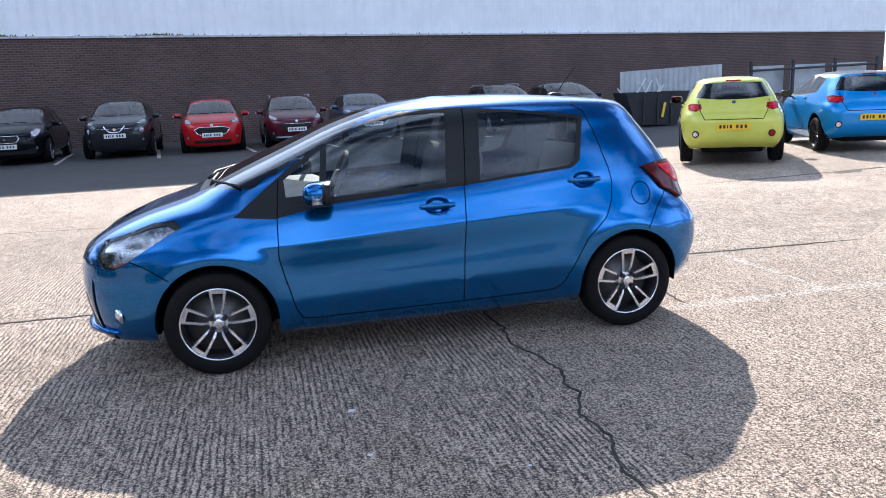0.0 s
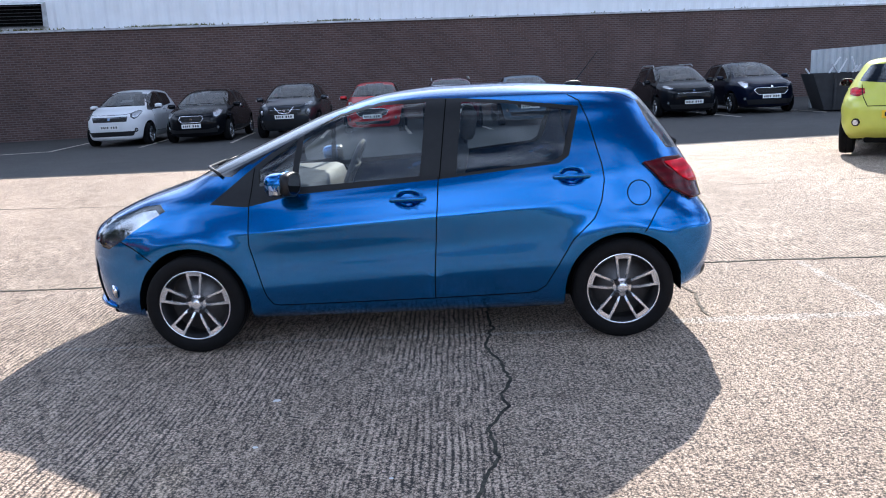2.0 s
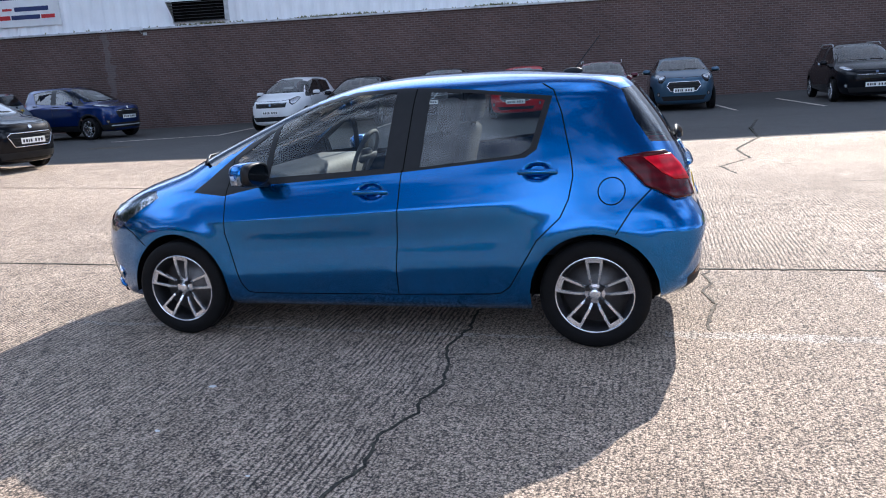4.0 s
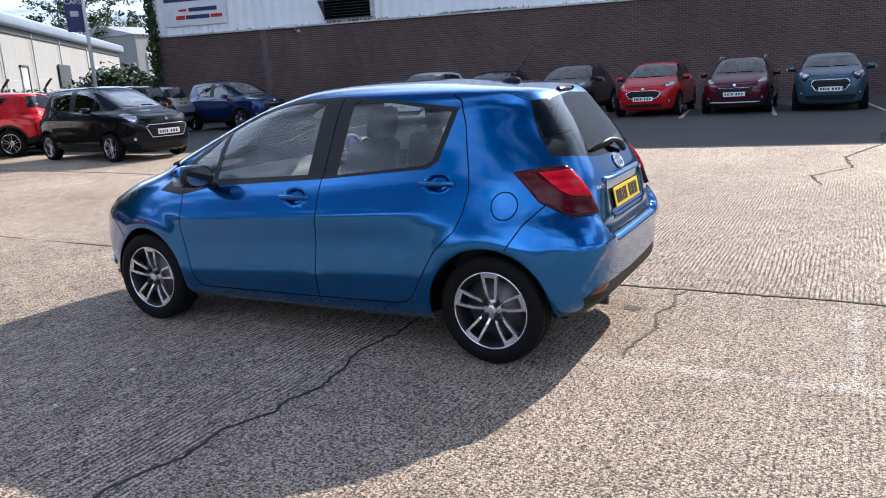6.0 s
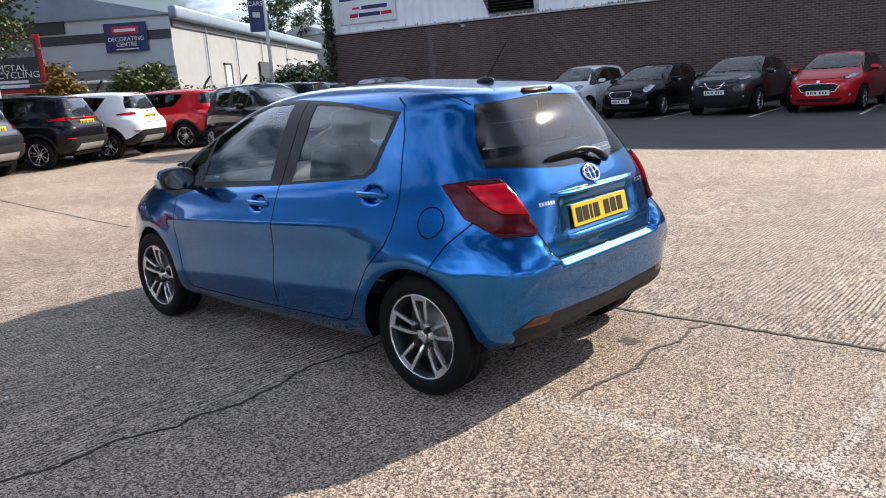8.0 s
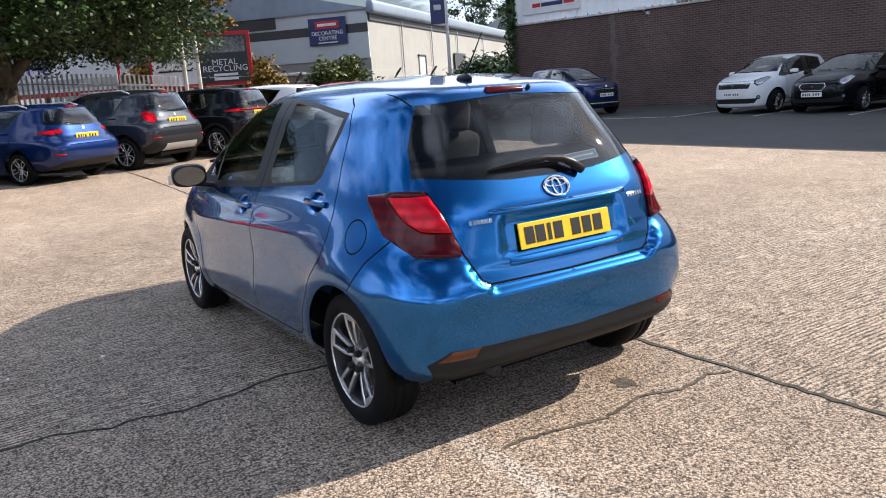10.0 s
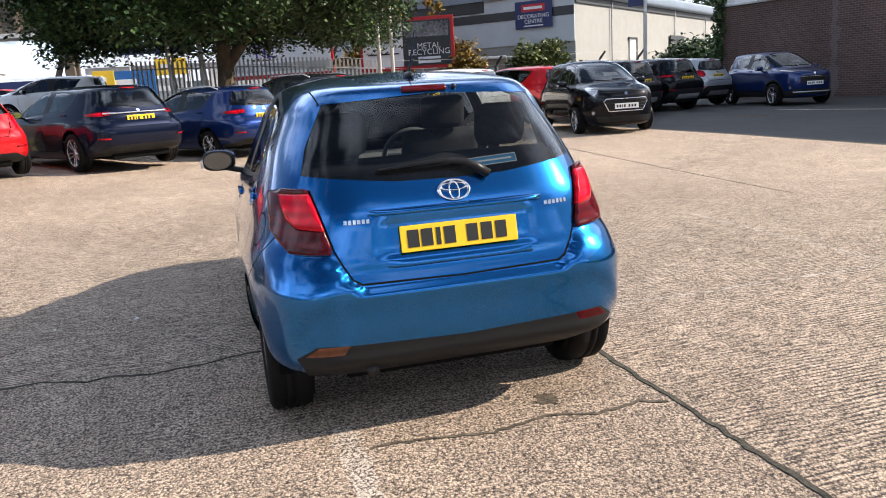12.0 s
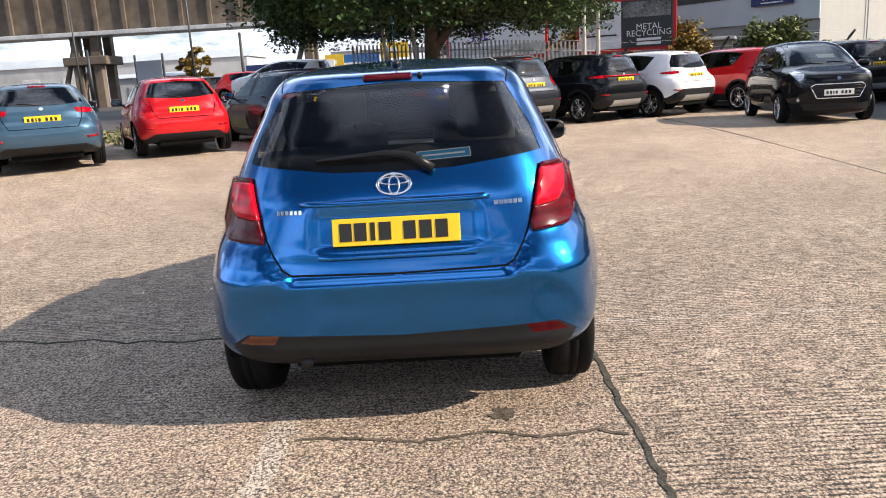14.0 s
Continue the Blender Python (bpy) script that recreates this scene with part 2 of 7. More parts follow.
        for along, across_c, lo, hi, half in (("X", -0.53, 1.62, 7.0, 0.05), ("Y", 2.97, -0.5, 0.85, 0.03), ("X", -0.64, -2.3, 1.1, 0.022), ("X", 3.55, -1.8, 1.2, 0.022), ("Y", 0.56, 1.0, 4.8, 0.018)):
            u, v = (sep.outputs["X"], sep.outputs["Y"]) if along == "X" else (sep.outputs["Y"], sep.outputs["X"])
            off = math_node("ABSOLUTE", math_node("SUBTRACT", v, across_c), 0.0)
            band = math_node("LESS_THAN", math_node("ADD", off, ragged), half)
            band = math_node("MULTIPLY", band, math_node("MULTIPLY", math_node("GREATER_THAN", u, lo), math_node("LESS_THAN", u, hi)))
            marks = band if marks is None else math_node("MAXIMUM", marks, band)
        tops = math_node("GREATER_THAN", level, 0.40)
        worn_paint = n.new("ShaderNodeMix")
        worn_paint.data_type = "RGBA"
        worn_paint.inputs["B"].default_value = (0.72, 0.66, 0.59, 1)
        l.new(math_node("MULTIPLY", math_node("MULTIPLY", marks, tops), 0.55), worn_paint.inputs["Factor"])
        l.new(col, worn_paint.inputs["A"])
        col = worn_paint.outputs["Result"]
        height, strength = relief, 0.9
    tone = n.new("ShaderNodeMix")
    tone.data_type, tone.blend_type = "RGBA", "MULTIPLY"
    tone.inputs["Factor"].default_value = 1.0
    l.new(col, tone.inputs["A"])
    l.new(ramp_node(math_node("ADD", math_node("MULTIPLY", big.outputs["Fac"], 0.6), math_node("MULTIPLY", mid.outputs["Fac"], 0.4)), [(0.36, (0.72, 0.70, 0.68)), (0.62, (1.12, 1.12, 1.12))]), tone.inputs["B"])
    l.new(tone.outputs["Result"], b.inputs["Base Color"])
    bump = n.new("ShaderNodeBump")
    bump.inputs["Strength"].default_value, bump.inputs["Distance"].default_value = strength, 0.012
    l.new(height, bump.inputs["Height"])
    l.new(bump.outputs["Normal"], b.inputs["Normal"])
    return m


def leaf_skin(name, dark, light):
    m = bpy.data.materials.new(name)
    m.use_nodes = True
    n, l = m.node_tree.nodes, m.node_tree.links
    b = n["Principled BSDF"]
    b.inputs["Roughness"].default_value = 0.5
    geo, r = n.new("ShaderNodeNewGeometry"), n.new("ShaderNodeValToRGB")
    r.color_ramp.elements[0].color, r.color_ramp.elements[1].color = (*dark, 1), (*light, 1)
    l.new(geo.outputs["Random Per Island"], r.inputs["Fac"])
    l.new(r.outputs["Color"], b.inputs["Base Color"])
    return m


BLUE = car_paint("blue_metallic_paint", (0.0002, 0.124, 0.375), 0.94, 0.205, 1.0, 1.46)
PAINTS = {
    "white": car_paint("white_paint", (0.72, 0.73, 0.74), 0.0, 0.4),
    "black": car_paint("black_paint", (0.002, 0.0026, 0.0045), 0.0, 0.5, 0.9, 1.32),
    "navy": car_paint("navy_paint", (0.003, 0.006, 0.020), 0.4, 0.4, 0.9, 1.36),
    "ink": car_paint("ink_blue_paint", (0.004, 0.020, 0.105), 0.5, 0.35, 0.9),
    "grey": car_paint("grey_paint", (0.028, 0.032, 0.040), 0.6, 0.4, 0.9),
    "silver": car_paint("silver_paint", (0.42, 0.44, 0.46), 0.6, 0.4),
    "slate": car_paint("slate_blue_paint", (0.045, 0.095, 0.15), 0.5, 0.38),
    "red": car_paint("red_paint", (0.50, 0.010, 0.014), 0.2, 0.35),
    "maroon": car_paint("maroon_paint", (0.085, 0.005, 0.016), 0.4, 0.35, 0.9),
    "lime": car_paint("lime_yellow_paint", (0.58, 0.60, 0.10), 0.1, 0.4),
    "azure": car_paint("azure_paint", (0.01, 0.24, 0.62), 0.3, 0.35),
    "orange": car_paint("orange_paint", (0.75, 0.20, 0.03), 0.1, 0.35),
}
RUBBER = plain("tyre_rubber", (0.006, 0.006, 0.0065), 0.7, 0, 0.25, 40, 0.15, 200, spec=0.15)
BLACK_TRIM = plain("black_trim", (0.008, 0.008, 0.009), 0.4, 0, 0.2, 30, spec=0.3)
MATT_TRIM = plain("matt_grey_plastic", (0.012, 0.0125, 0.014), 0.55, 0, 0.2, 40, 0.2, 300, spec=0.25)
UNDER = plain("underbody_black", (0.004, 0.004, 0.004), 0.9, 0, 0.3, 10, spec=0.1)
CABIN = plain("dark_cabin_cloth", (0.045, 0.046, 0.05), 0.9, 0, 0.3, 60, 0.3, 400)
CABIN_LIGHT = plain("grey_cabin_plastic", (0.18, 0.18, 0.185), 0.7, 0, 0.15, 30)
ALLOY = plain("machined_alloy", (0.74, 0.74, 0.75), 0.24, 0.8, 0.08, 40)
DARK_ALLOY = plain("dark_alloy", (0.02, 0.02, 0.022), 0.45, 0.4, 0.2, 30)
CHROME = plain("chrome", (0.8, 0.8, 0.82), 0.08, 1.0, 0.03, 20)
MIRROR = plain("mirror_silver", (0.13, 0.14, 0.15), 0.02, 1.0, 0.02, 20)
STEEL = plain("brushed_disc", (0.16, 0.15, 0.145), 0.45, 0.7, 0.2, 50)
GLASS = window_glass("clear_glass", (0.80, 0.85, 0.84), 0.09)
CAR_GLASS = window_glass("parked_car_glass", (0.32, 0.35, 0.36), 0.09)
# screen tinted dark to keep sun patches out of the car's shadow
SCREEN_GLASS = window_glass("darkened_windscreen", (0.17, 0.19, 0.20), 0.12)
DARK_GLASS = window_glass("tinted_glass", (0.42, 0.44, 0.45), 0.05)
LAMP_GLASS = window_glass("lamp_cover", (0.92, 0.93, 0.94), 0.06)
LAMP_BOWL = plain("lamp_bowl", (0.55, 0.56, 0.58), 0.18, 0.6, 0.5, 24, coat=0.6)
LAMP_DARK = plain("dark_lamp_housing", (0.035, 0.037, 0.042), 0.12, 0.3, 0.3, 30, coat=0.8)
LAMP_FACETS = plain("faceted_reflector", (0.42, 0.43, 0.45), 0.12, 0.9, 0.9, 14, 0.7, 16)
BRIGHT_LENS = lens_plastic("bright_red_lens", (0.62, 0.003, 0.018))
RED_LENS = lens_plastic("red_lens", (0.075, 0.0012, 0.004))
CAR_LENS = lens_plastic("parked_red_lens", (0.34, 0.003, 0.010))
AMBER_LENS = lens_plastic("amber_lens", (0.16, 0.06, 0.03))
YELLOW_PLATE = plain("yellow_plate", (0.80, 0.52, 0.01), 0.4, 0, 0.05, 30)
WHITE_PLATE = plain("white_plate", (0.75, 0.75, 0.74), 0.4, 0, 0.05, 30)
INK = plain("black_ink", (0.01, 0.01, 0.01), 0.5, 0, 0.1, 30)
STICKER_BLUE = plain("sticker_blue", (0.04, 0.26, 0.50), 0.5, 0, 0.1, 30)
WHITE = plain("white_board", (0.74, 0.75, 0.76), 0.55, 0, 0.08, 3)
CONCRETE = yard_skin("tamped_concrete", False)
ASPHALT = yard_skin("smooth_asphalt", True)
BRICK = brick_skin("dark_brick", (0.074, 0.042, 0.036), (0.112, 0.063, 0.052), (0.150, 0.118, 0.108))
CLAD = plain("white_cladding", (0.86, 0.88, 0.90), 0.45, 0, 0.07, 1.2)
FLASH = plain("grey_flashing", (0.50, 0.51, 0.52), 0.5, 0.2, 0.3, 6)
SHEET = plain("galvanised_sheet", (0.46, 0.49, 0.51), 0.5, 0.4, 0.15, 3)
PALE_UNIT = plain("pale_far_unit", (0.34, 0.36, 0.38), 0.7, 0, 0.25, 0.6)
RENDER_WHITE = plain("painted_block", (0.31, 0.31, 0.295), 0.8, 0, 0.08, 1.5, 0.15, 30)
RENDER_BUFF = plain("buff_block", (0.26, 0.22, 0.18), 0.85, 0, 0.12, 2.0, 0.2, 30)
GREY_CLAD = plain("grey_cladding", (0.48, 0.52, 0.55), 0.5, 0, 0.08, 1.0)
DARK_PANEL = plain("dark_fascia", (0.035, 0.04, 0.045), 0.5, 0, 0.2, 2)
ROOF_BLUE = plain("blue_grey_gutter", (0.22, 0.27, 0.34), 0.4, 0.2, 0.12, 2)
SIGN_NAVY = plain("navy_sign", (0.015, 0.03, 0.12), 0.5, 0, 0.1, 4)
SIGN_RED = plain("red_sign", (0.50, 0.02, 0.025), 0.5, 0, 0.1, 4)
SIGN_BLUE = plain("blue_sign", (0.02, 0.13, 0.40), 0.5, 0, 0.15, 3)
SIGN_YELLOW = plain("yellow_sign", (0.75, 0.50, 0.03), 0.5, 0, 0.12, 3)
SIGN_PURPLE = plain("purple_letters", (0.14, 0.05, 0.45), 0.5, 0, 0.1, 4)
POLE_WHITE = plain("white_pole", (0.68, 0.68, 0.66), 0.5, 0, 0.1, 6)
GALV = plain("galvanised_steel", (0.46, 0.47, 0.48), 0.5, 0.3, 0.25, 8)
RUST = plain("weathered_girder", (0.105, 0.084, 0.064), 0.85, 0, 0.4, 2.0, 0.2, 12)
BARK = plain("tree_bark", (0.11, 0.085, 0.06), 0.9, 0, 0.35, 5, 0.6, 25)
LEAF = leaf_skin("green_leaves", (0.008, 0.024, 0.006), (0.055, 0.105, 0.022))
LEAF_AUTUMN = leaf_skin("turning_leaves", (0.06, 0.06, 0.012), (0.34, 0.20, 0.03))
LEAF_HEDGE = leaf_skin("olive_leaves", (0.030, 0.045, 0.010), (0.16, 0.19, 0.045))
GRASS = leaf_skin("dry_grass", (0.06, 0.07, 0.02), (0.20, 0.20, 0.07))
CRACK = plain("joint_filler", (0.050, 0.046, 0.034), 0.95, 0, 0.9, 60, 0.9, 120)
PAINT_LINE = plain("worn_white_line", (0.54, 0.47, 0.39), 0.9, 0, 0.5, 60, 0.8, 80)
STAIN = plain("oil_stain", (0.075, 0.06, 0.042), 0.85, 0, 1.0, 110, 0.8, 85)
LICHEN = plain("lichen", (0.42, 0.43, 0.36), 0.95, 0, 0.5, 90, 0.8, 120)
SCRAP = plain("scrap_photograph", (0.16, 0.16, 0.16), 0.5, 0, 0.9, 9)
SKIP = plain("black_skip_paint", (0.02, 0.021, 0.024), 0.6, 0, 0.4, 5, 0.2, 30)


# ---------------------------------------------------------------- mesh helpers
def part(name, bm, material, parent=None, label="", smooth=False, normals=None):
    """Links a bmesh as one mesh object, under a thing or a part."""
    me = bpy.data.meshes.new(name)
    bm.to_mesh(me)
    bm.free()
    for mt in (material if isinstance(material, (list, tuple)) else [material]):
        me.materials.append(mt)
    if smooth:
        me.polygons.foreach_set("use_smooth", [True] * len(me.polygons))
    if normals is not None:
        me.normals_split_custom_set_from_vertices(normals)
    ob = new(name, me)
    if parent is not None:
        ob.parent = parent
    if label:
        ob["label"] = label
    return ob


def thing(name, m, label, category, group="", kind=""):
    ob = new(name)
    ob.matrix_world = m
    return tagged(ob, label, category, group, kind)


def box(bm, cx, cy, cz, sx, sy, sz, bevel=0.0, m=None, segs=2):
    """A box about its centre, with rounded edges."""
    r = bmesh.ops.create_cube(bm, size=1.0, matrix=(m or Matrix()) @ Matrix.Translation((cx, cy, cz)) @ Matrix.Diagonal((sx, sy, sz, 1)))
    if bevel:
        es = list({e for v in r["verts"] for e in v.link_edges})
        bmesh.ops.bevel(bm, geom=es, offset=bevel, segments=segs, affect="EDGES", profile=0.5)
    return bm


def rod(bm, a, c, r1, r2=None, seg=10):
    """A tapered round bar from a to c."""
    a, c = Vector(a), Vector(c)
    d = c - a
    m = Matrix.Translation((a + c) / 2) @ d.to_track_quat("Z", "Y").to_matrix().to_4x4()
    bmesh.ops.create_cone(bm, cap_ends=True, segments=seg, radius1=r1, radius2=r1 if r2 is None else r2, depth=d.length, matrix=m)
    return bm


def tube(bm, pts, radii, seg=8):
    """One bent round bar through the points, with a radius at each."""
    pts = [Vector(p) for p in pts]
    radii = [radii] * len(pts) if isinstance(radii, float) else radii
    rings = []
    for i, (p, r) in enumerate(zip(pts, radii)):
        d = (pts[min(i + 1, len(pts) - 1)] - pts[max(i - 1, 0)]).normalized()
        side = d.cross(Vector((0, 0, 1)) if abs(d.z) < 0.95 else Vector((1, 0, 0))).normalized()
        up = side.cross(d)
        rings.append([bm.verts.new(p + (side * math.cos(a) + up * math.sin(a)) * r) for a in (2 * math.pi * k / seg for k in range(seg))])
    for a, b in zip(rings, rings[1:]):
        for k in range(seg):
            bm.faces.new((a[k], a[(k + 1) % seg], b[(k + 1) % seg], b[k]))
    bm.faces.new(rings[0][::-1])
    bm.faces.new(rings[-1])
    bmesh.ops.recalc_face_normals(bm, faces=bm.faces)
    return bm


def lathe(bm, profile, seg=40):
    """Turns (radius, y) pairs about the y axis."""
    rings = []
    for k in range(seg):
        a = 2 * math.pi * k / seg
        rings.append([bm.verts.new((r * math.cos(a), y, r * math.sin(a))) for r, y in profile])
    for k in range(seg):
        p, q = rings[k], rings[(k + 1) % seg]
        for i in range(len(profile) - 1):
            bm.faces.new((p[i], p[i + 1], q[i + 1], q[i]))
    return bm


def fresh():
    return bmesh.new()


def slab(bm, outline, z0, z1):
    """A flat plate of the plan outline between two heights."""
    lo = [bm.verts.new((x, y, z0)) for x, y in outline]
    hi = [bm.verts.new((x, y, z1)) for x, y in outline]
    bm.faces.new(hi)
    bm.faces.new(lo[::-1])
    for i in range(len(outline)):
        j = (i + 1) % len(outline)
        bm.faces.new((lo[i], lo[j], hi[j], hi[i]))
    return bm


def smoothstep(t):
    t = min(1.0, max(0.0, t))
    return t * t * (3 - 2 * t)


def ground_z(x, y):
    """The yard is dished: it rises a little away from its middle."""
    d = math.hypot(x, y)
    west = -x - 11 - 0.55 * (y + 8)
    bank = 0.55 * smoothstep((west - 1.5) / 10) * smoothstep((10 - y) / 8)
    return bank + 0.13 * smoothstep((d - 4.5) / 8) + 0.16 * smoothstep((-y - 0.5) / 5) * smoothstep((-x - 3) / 4)


def text_mesh(words, size, extrude=0.004):
    """Letters of the built-in font as a bmesh in the xz plane, centred."""
    cu = bpy.data.curves.new("letters", "FONT")
    cu.body, cu.size, cu.extrude, cu.align_x, cu.align_y = words, size, extrude, "CENTER", "CENTER"
    ob = bpy.data.objects.new("letters", cu)
    me = bpy.data.meshes.new_from_object(ob)
    bm = bmesh.new()
    bm.from_mesh(me)
    bmesh.ops.rotate(bm, cent=(0, 0, 0), matrix=Matrix.Rotation(radians(90), 3, "X"), verts=bm.verts)
    bpy.data.objects.remove(ob)
    bpy.data.meshes.remove(me)
    bpy.data.curves.remove(cu)
    return bm


# ---------------------------------------------------------------- cars
from mathutils.bvhtree import BVHTree

# Rings of the body from sill to roof: front x, front z, rear x, rear z, half width, side z, rise of the side to the rear,
# squareness at front and rear, x of the widest place.
RINGS = np.array([
    (-1.80, 0.165, 1.66, 0.25, 0.738, 0.195, 0.00, 4.0, 7.5, 0.10),
    (-1.965, 0.200, 1.79, 0.33, 0.788, 0.235, 0.00, 4.0, 7.5, 0.10),
    (-2.015, 0.36, 1.838, 0.43, 0.827, 0.330, 0.00, 4.0, 7.5, 0.10),
    (-2.04, 0.54, 1.846, 0.56, 0.840, 0.500, 0.00, 3.8, 7.2, 0.10),
    (-2.03, 0.64, 1.842, 0.630, 0.842, 0.630, 0.00, 3.7, 7.2, 0.10),
    (-2.01, 0.695, 1.832, 0.680, 0.839, 0.690, 0.005, 3.7, 6.7, 0.10),
    (-1.985, 0.73, 1.810, 0.730, 0.834, 0.740, 0.01, 3.7, 6.2, 0.10),
    (-1.88, 0.80, 1.778, 0.79, 0.812, 0.830, 0.02, 3.8, 5.6, 0.10),
    (-1.66, 0.895, 1.750, 0.92, 0.780, 0.920, 0.04, 4.2, 5.2, 0.10),
    (-1.36, 0.985, 1.69, 1.04, 0.742, 0.990, 0.065, 4.8, 5.2, 0.10),
    (-1.15, 1.085, 1.625, 1.15, 0.706, 1.080, 0.055, 5.0, 5.0, 0.12),
    (-0.78, 1.24, 1.535, 1.275, 0.650, 1.215, 0.03, 5.0, 4.8, 0.20),
    (-0.44, 1.375, 1.45, 1.375, 0.595, 1.340, 0.01, 4.6, 5.0, 0.30),
    (-0.10, 1.463, 1.385, 1.420, 0.520, 1.428, 0.00, 4.0, 5.0, 0.45),
    (0.10, 1.485, 1.00, 1.466, 0.330, 1.480, 0.00, 3.0, 3.0, 0.50),
    (0.20, 1.495, 0.80, 1.486, 0.004, 1.494, 0.00, 2.0, 2.0, 0.50),
])
DLO = [(-1.12, 0.885), (-0.90, 0.865), (-0.60, 0.925), (0.20, 0.975), (0.90, 1.035), (0.96, 1.075), (1.035, 1.345), (0.60, 1.398),
       (0.37, 1.417), (0.18, 1.425), (-0.10, 1.418), (-0.37, 1.368), (-0.62, 1.265), (-0.86, 1.085), (-0.92, 1.04)]
PANES = {
    "quarter_window": [(-0.825, 0.975), (-0.64, 0.985), (-0.605, 1.225), (-0.83, 1.068)],
    "front_side_window": [(-0.605, 0.962), (0.105, 0.998), (0.155, 1.405), (-0.10, 1.397), (-0.36, 1.347), (-0.565, 1.26)],
    "rear_side_window": [(0.315, 1.000), (0.875, 1.052), (0.925, 1.085), (0.995, 1.325), (0.62, 1.378), (0.36, 1.398)],
}
HEADLAMP = [(0.50, 0.85), (0.57, 0.885), (0.68, 0.87), (0.82, 0.815), (0.95, 0.775), (0.96, 0.70), (0.90, 0.635), (0.82, 0.625), (0.73, 0.67), (0.60, 0.77)]
GRAND_LAMP = [(0.46, 0.85), (0.57, 0.905), (0.72, 0.88), (0.95, 0.83), (1.04, 0.77), (1.02, 0.71), (0.88, 0.69), (0.70, 0.74)]
TAILLAMP = [(0.475, 1.012), (0.60, 1.03), (0.835, 1.03), (0.845, 0.93), (0.866, 0.785), (0.70, 0.79), (0.56, 0.87)]
SLIM_TAIL = [(0.40, 0.945), (0.60, 0.975), (0.845, 0.985), (0.86, 0.90), (0.70, 0.875), (0.42, 0.895)]
SMALL_TAIL = [(0.50, 0.94), (0.64, 0.975), (0.82, 0.95), (0.86, 0.86), (0.78, 0.795), (0.58, 0.83)]
BACKLIGHT = [(-0.595, 1.085), (-0.23, 1.045), (0, 1.04), (0.23, 1.045), (0.595, 1.085), (0.56, 1.19), (0.465, 1.362), (0, 1.385), (-0.465, 1.362), (-0.56, 1.19)]
WINDSCREEN = [(-0.66, 1.03), (0.66, 1.03), (0.64, 1.12), (0.50, 1.40), (0.25, 1.425), (-0.25, 1.425), (-0.50, 1.40), (-0.64, 1.12)]


def hermite(rows, at):
    """Shape-keeping cubic through the rows of a table, at fractional row numbers."""
    d = np.diff(rows, axis=0)
    m = np.zeros_like(rows)
    same = d[1:] * d[:-1] > 0
    m[1:-1] = np.where(same, 2 * d[1:] * d[:-1] / np.where(same, d[1:] + d[:-1], 1), 0)
    m[0], m[-1] = d[0], d[-1]
    i = np.minimum(at.astype(int), len(rows) - 2)
    t = (at - i)[:, None]
    return ((2 * t**3 - 3 * t**2 + 1) * rows[i] + (t**3 - 2 * t**2 + t) * m[i] + (3 * t**2 - 2 * t**3) * rows[i + 1] + (t**3 - t**2) * m[i + 1])


class Shape:
    """Turns the base hatchback into a car of other lengths, heights and widths."""

    def __init__(self, wb=2.51, front=0.775, rear=0.635, width=1.69, height=1.495, belt=1.0, nose=0.74, clear=0.165, upright=0.0, wheel=0.30, snub=0.0):
        self.xs = ([-2.03, -1.255, 1.255, 1.89], [-wb / 2 - front, -wb / 2, wb / 2, wb / 2 + rear])
        self.zs = ([0.165, 0.74, 1.0, 1.495], [clear, nose, belt, height])
        self.w, self.upright, self.wheel, self.wb, self.snub = width / 1.69, upright, wheel, wb, snub

    def x(self, x, z):
        v = float(np.interp(x, *self.xs))
        if z > 0.95:
            v += self.upright * (z - 0.95) / 0.5 * smoothstep((x - 0.2) / 0.9) - self.snub * (z - 0.95) / 0.5 * smoothstep((0.2 - x) / 0.9)
        return v

    def z(self, z):
        return float(np.interp(z, *self.zs))

    def side(self, poly):
        return [(self.x(x, z), self.z(z)) for x, z in poly]

    def end(self, poly):
        return [(y * self.w, self.z(z)) for y, z in poly]

    def slant(self, poly, nose):
        k = (-(self.xs[1][0] + 2.03) if nose else self.xs[1][3] - 1.89) - 0.845 * (self.w - 1)
        return [(u + k / math.sqrt(2), self.z(z)) for u, z in poly]


def inside(poly, u, v):
    hit = False
    for i in range(len(poly)):
        (a, b), (c, d) = poly[i], poly[i - 1]
        if (b > v) != (d > v) and u < (c - a) * (v - b) / (d - b) + a:
            hit = not hit
    return hit


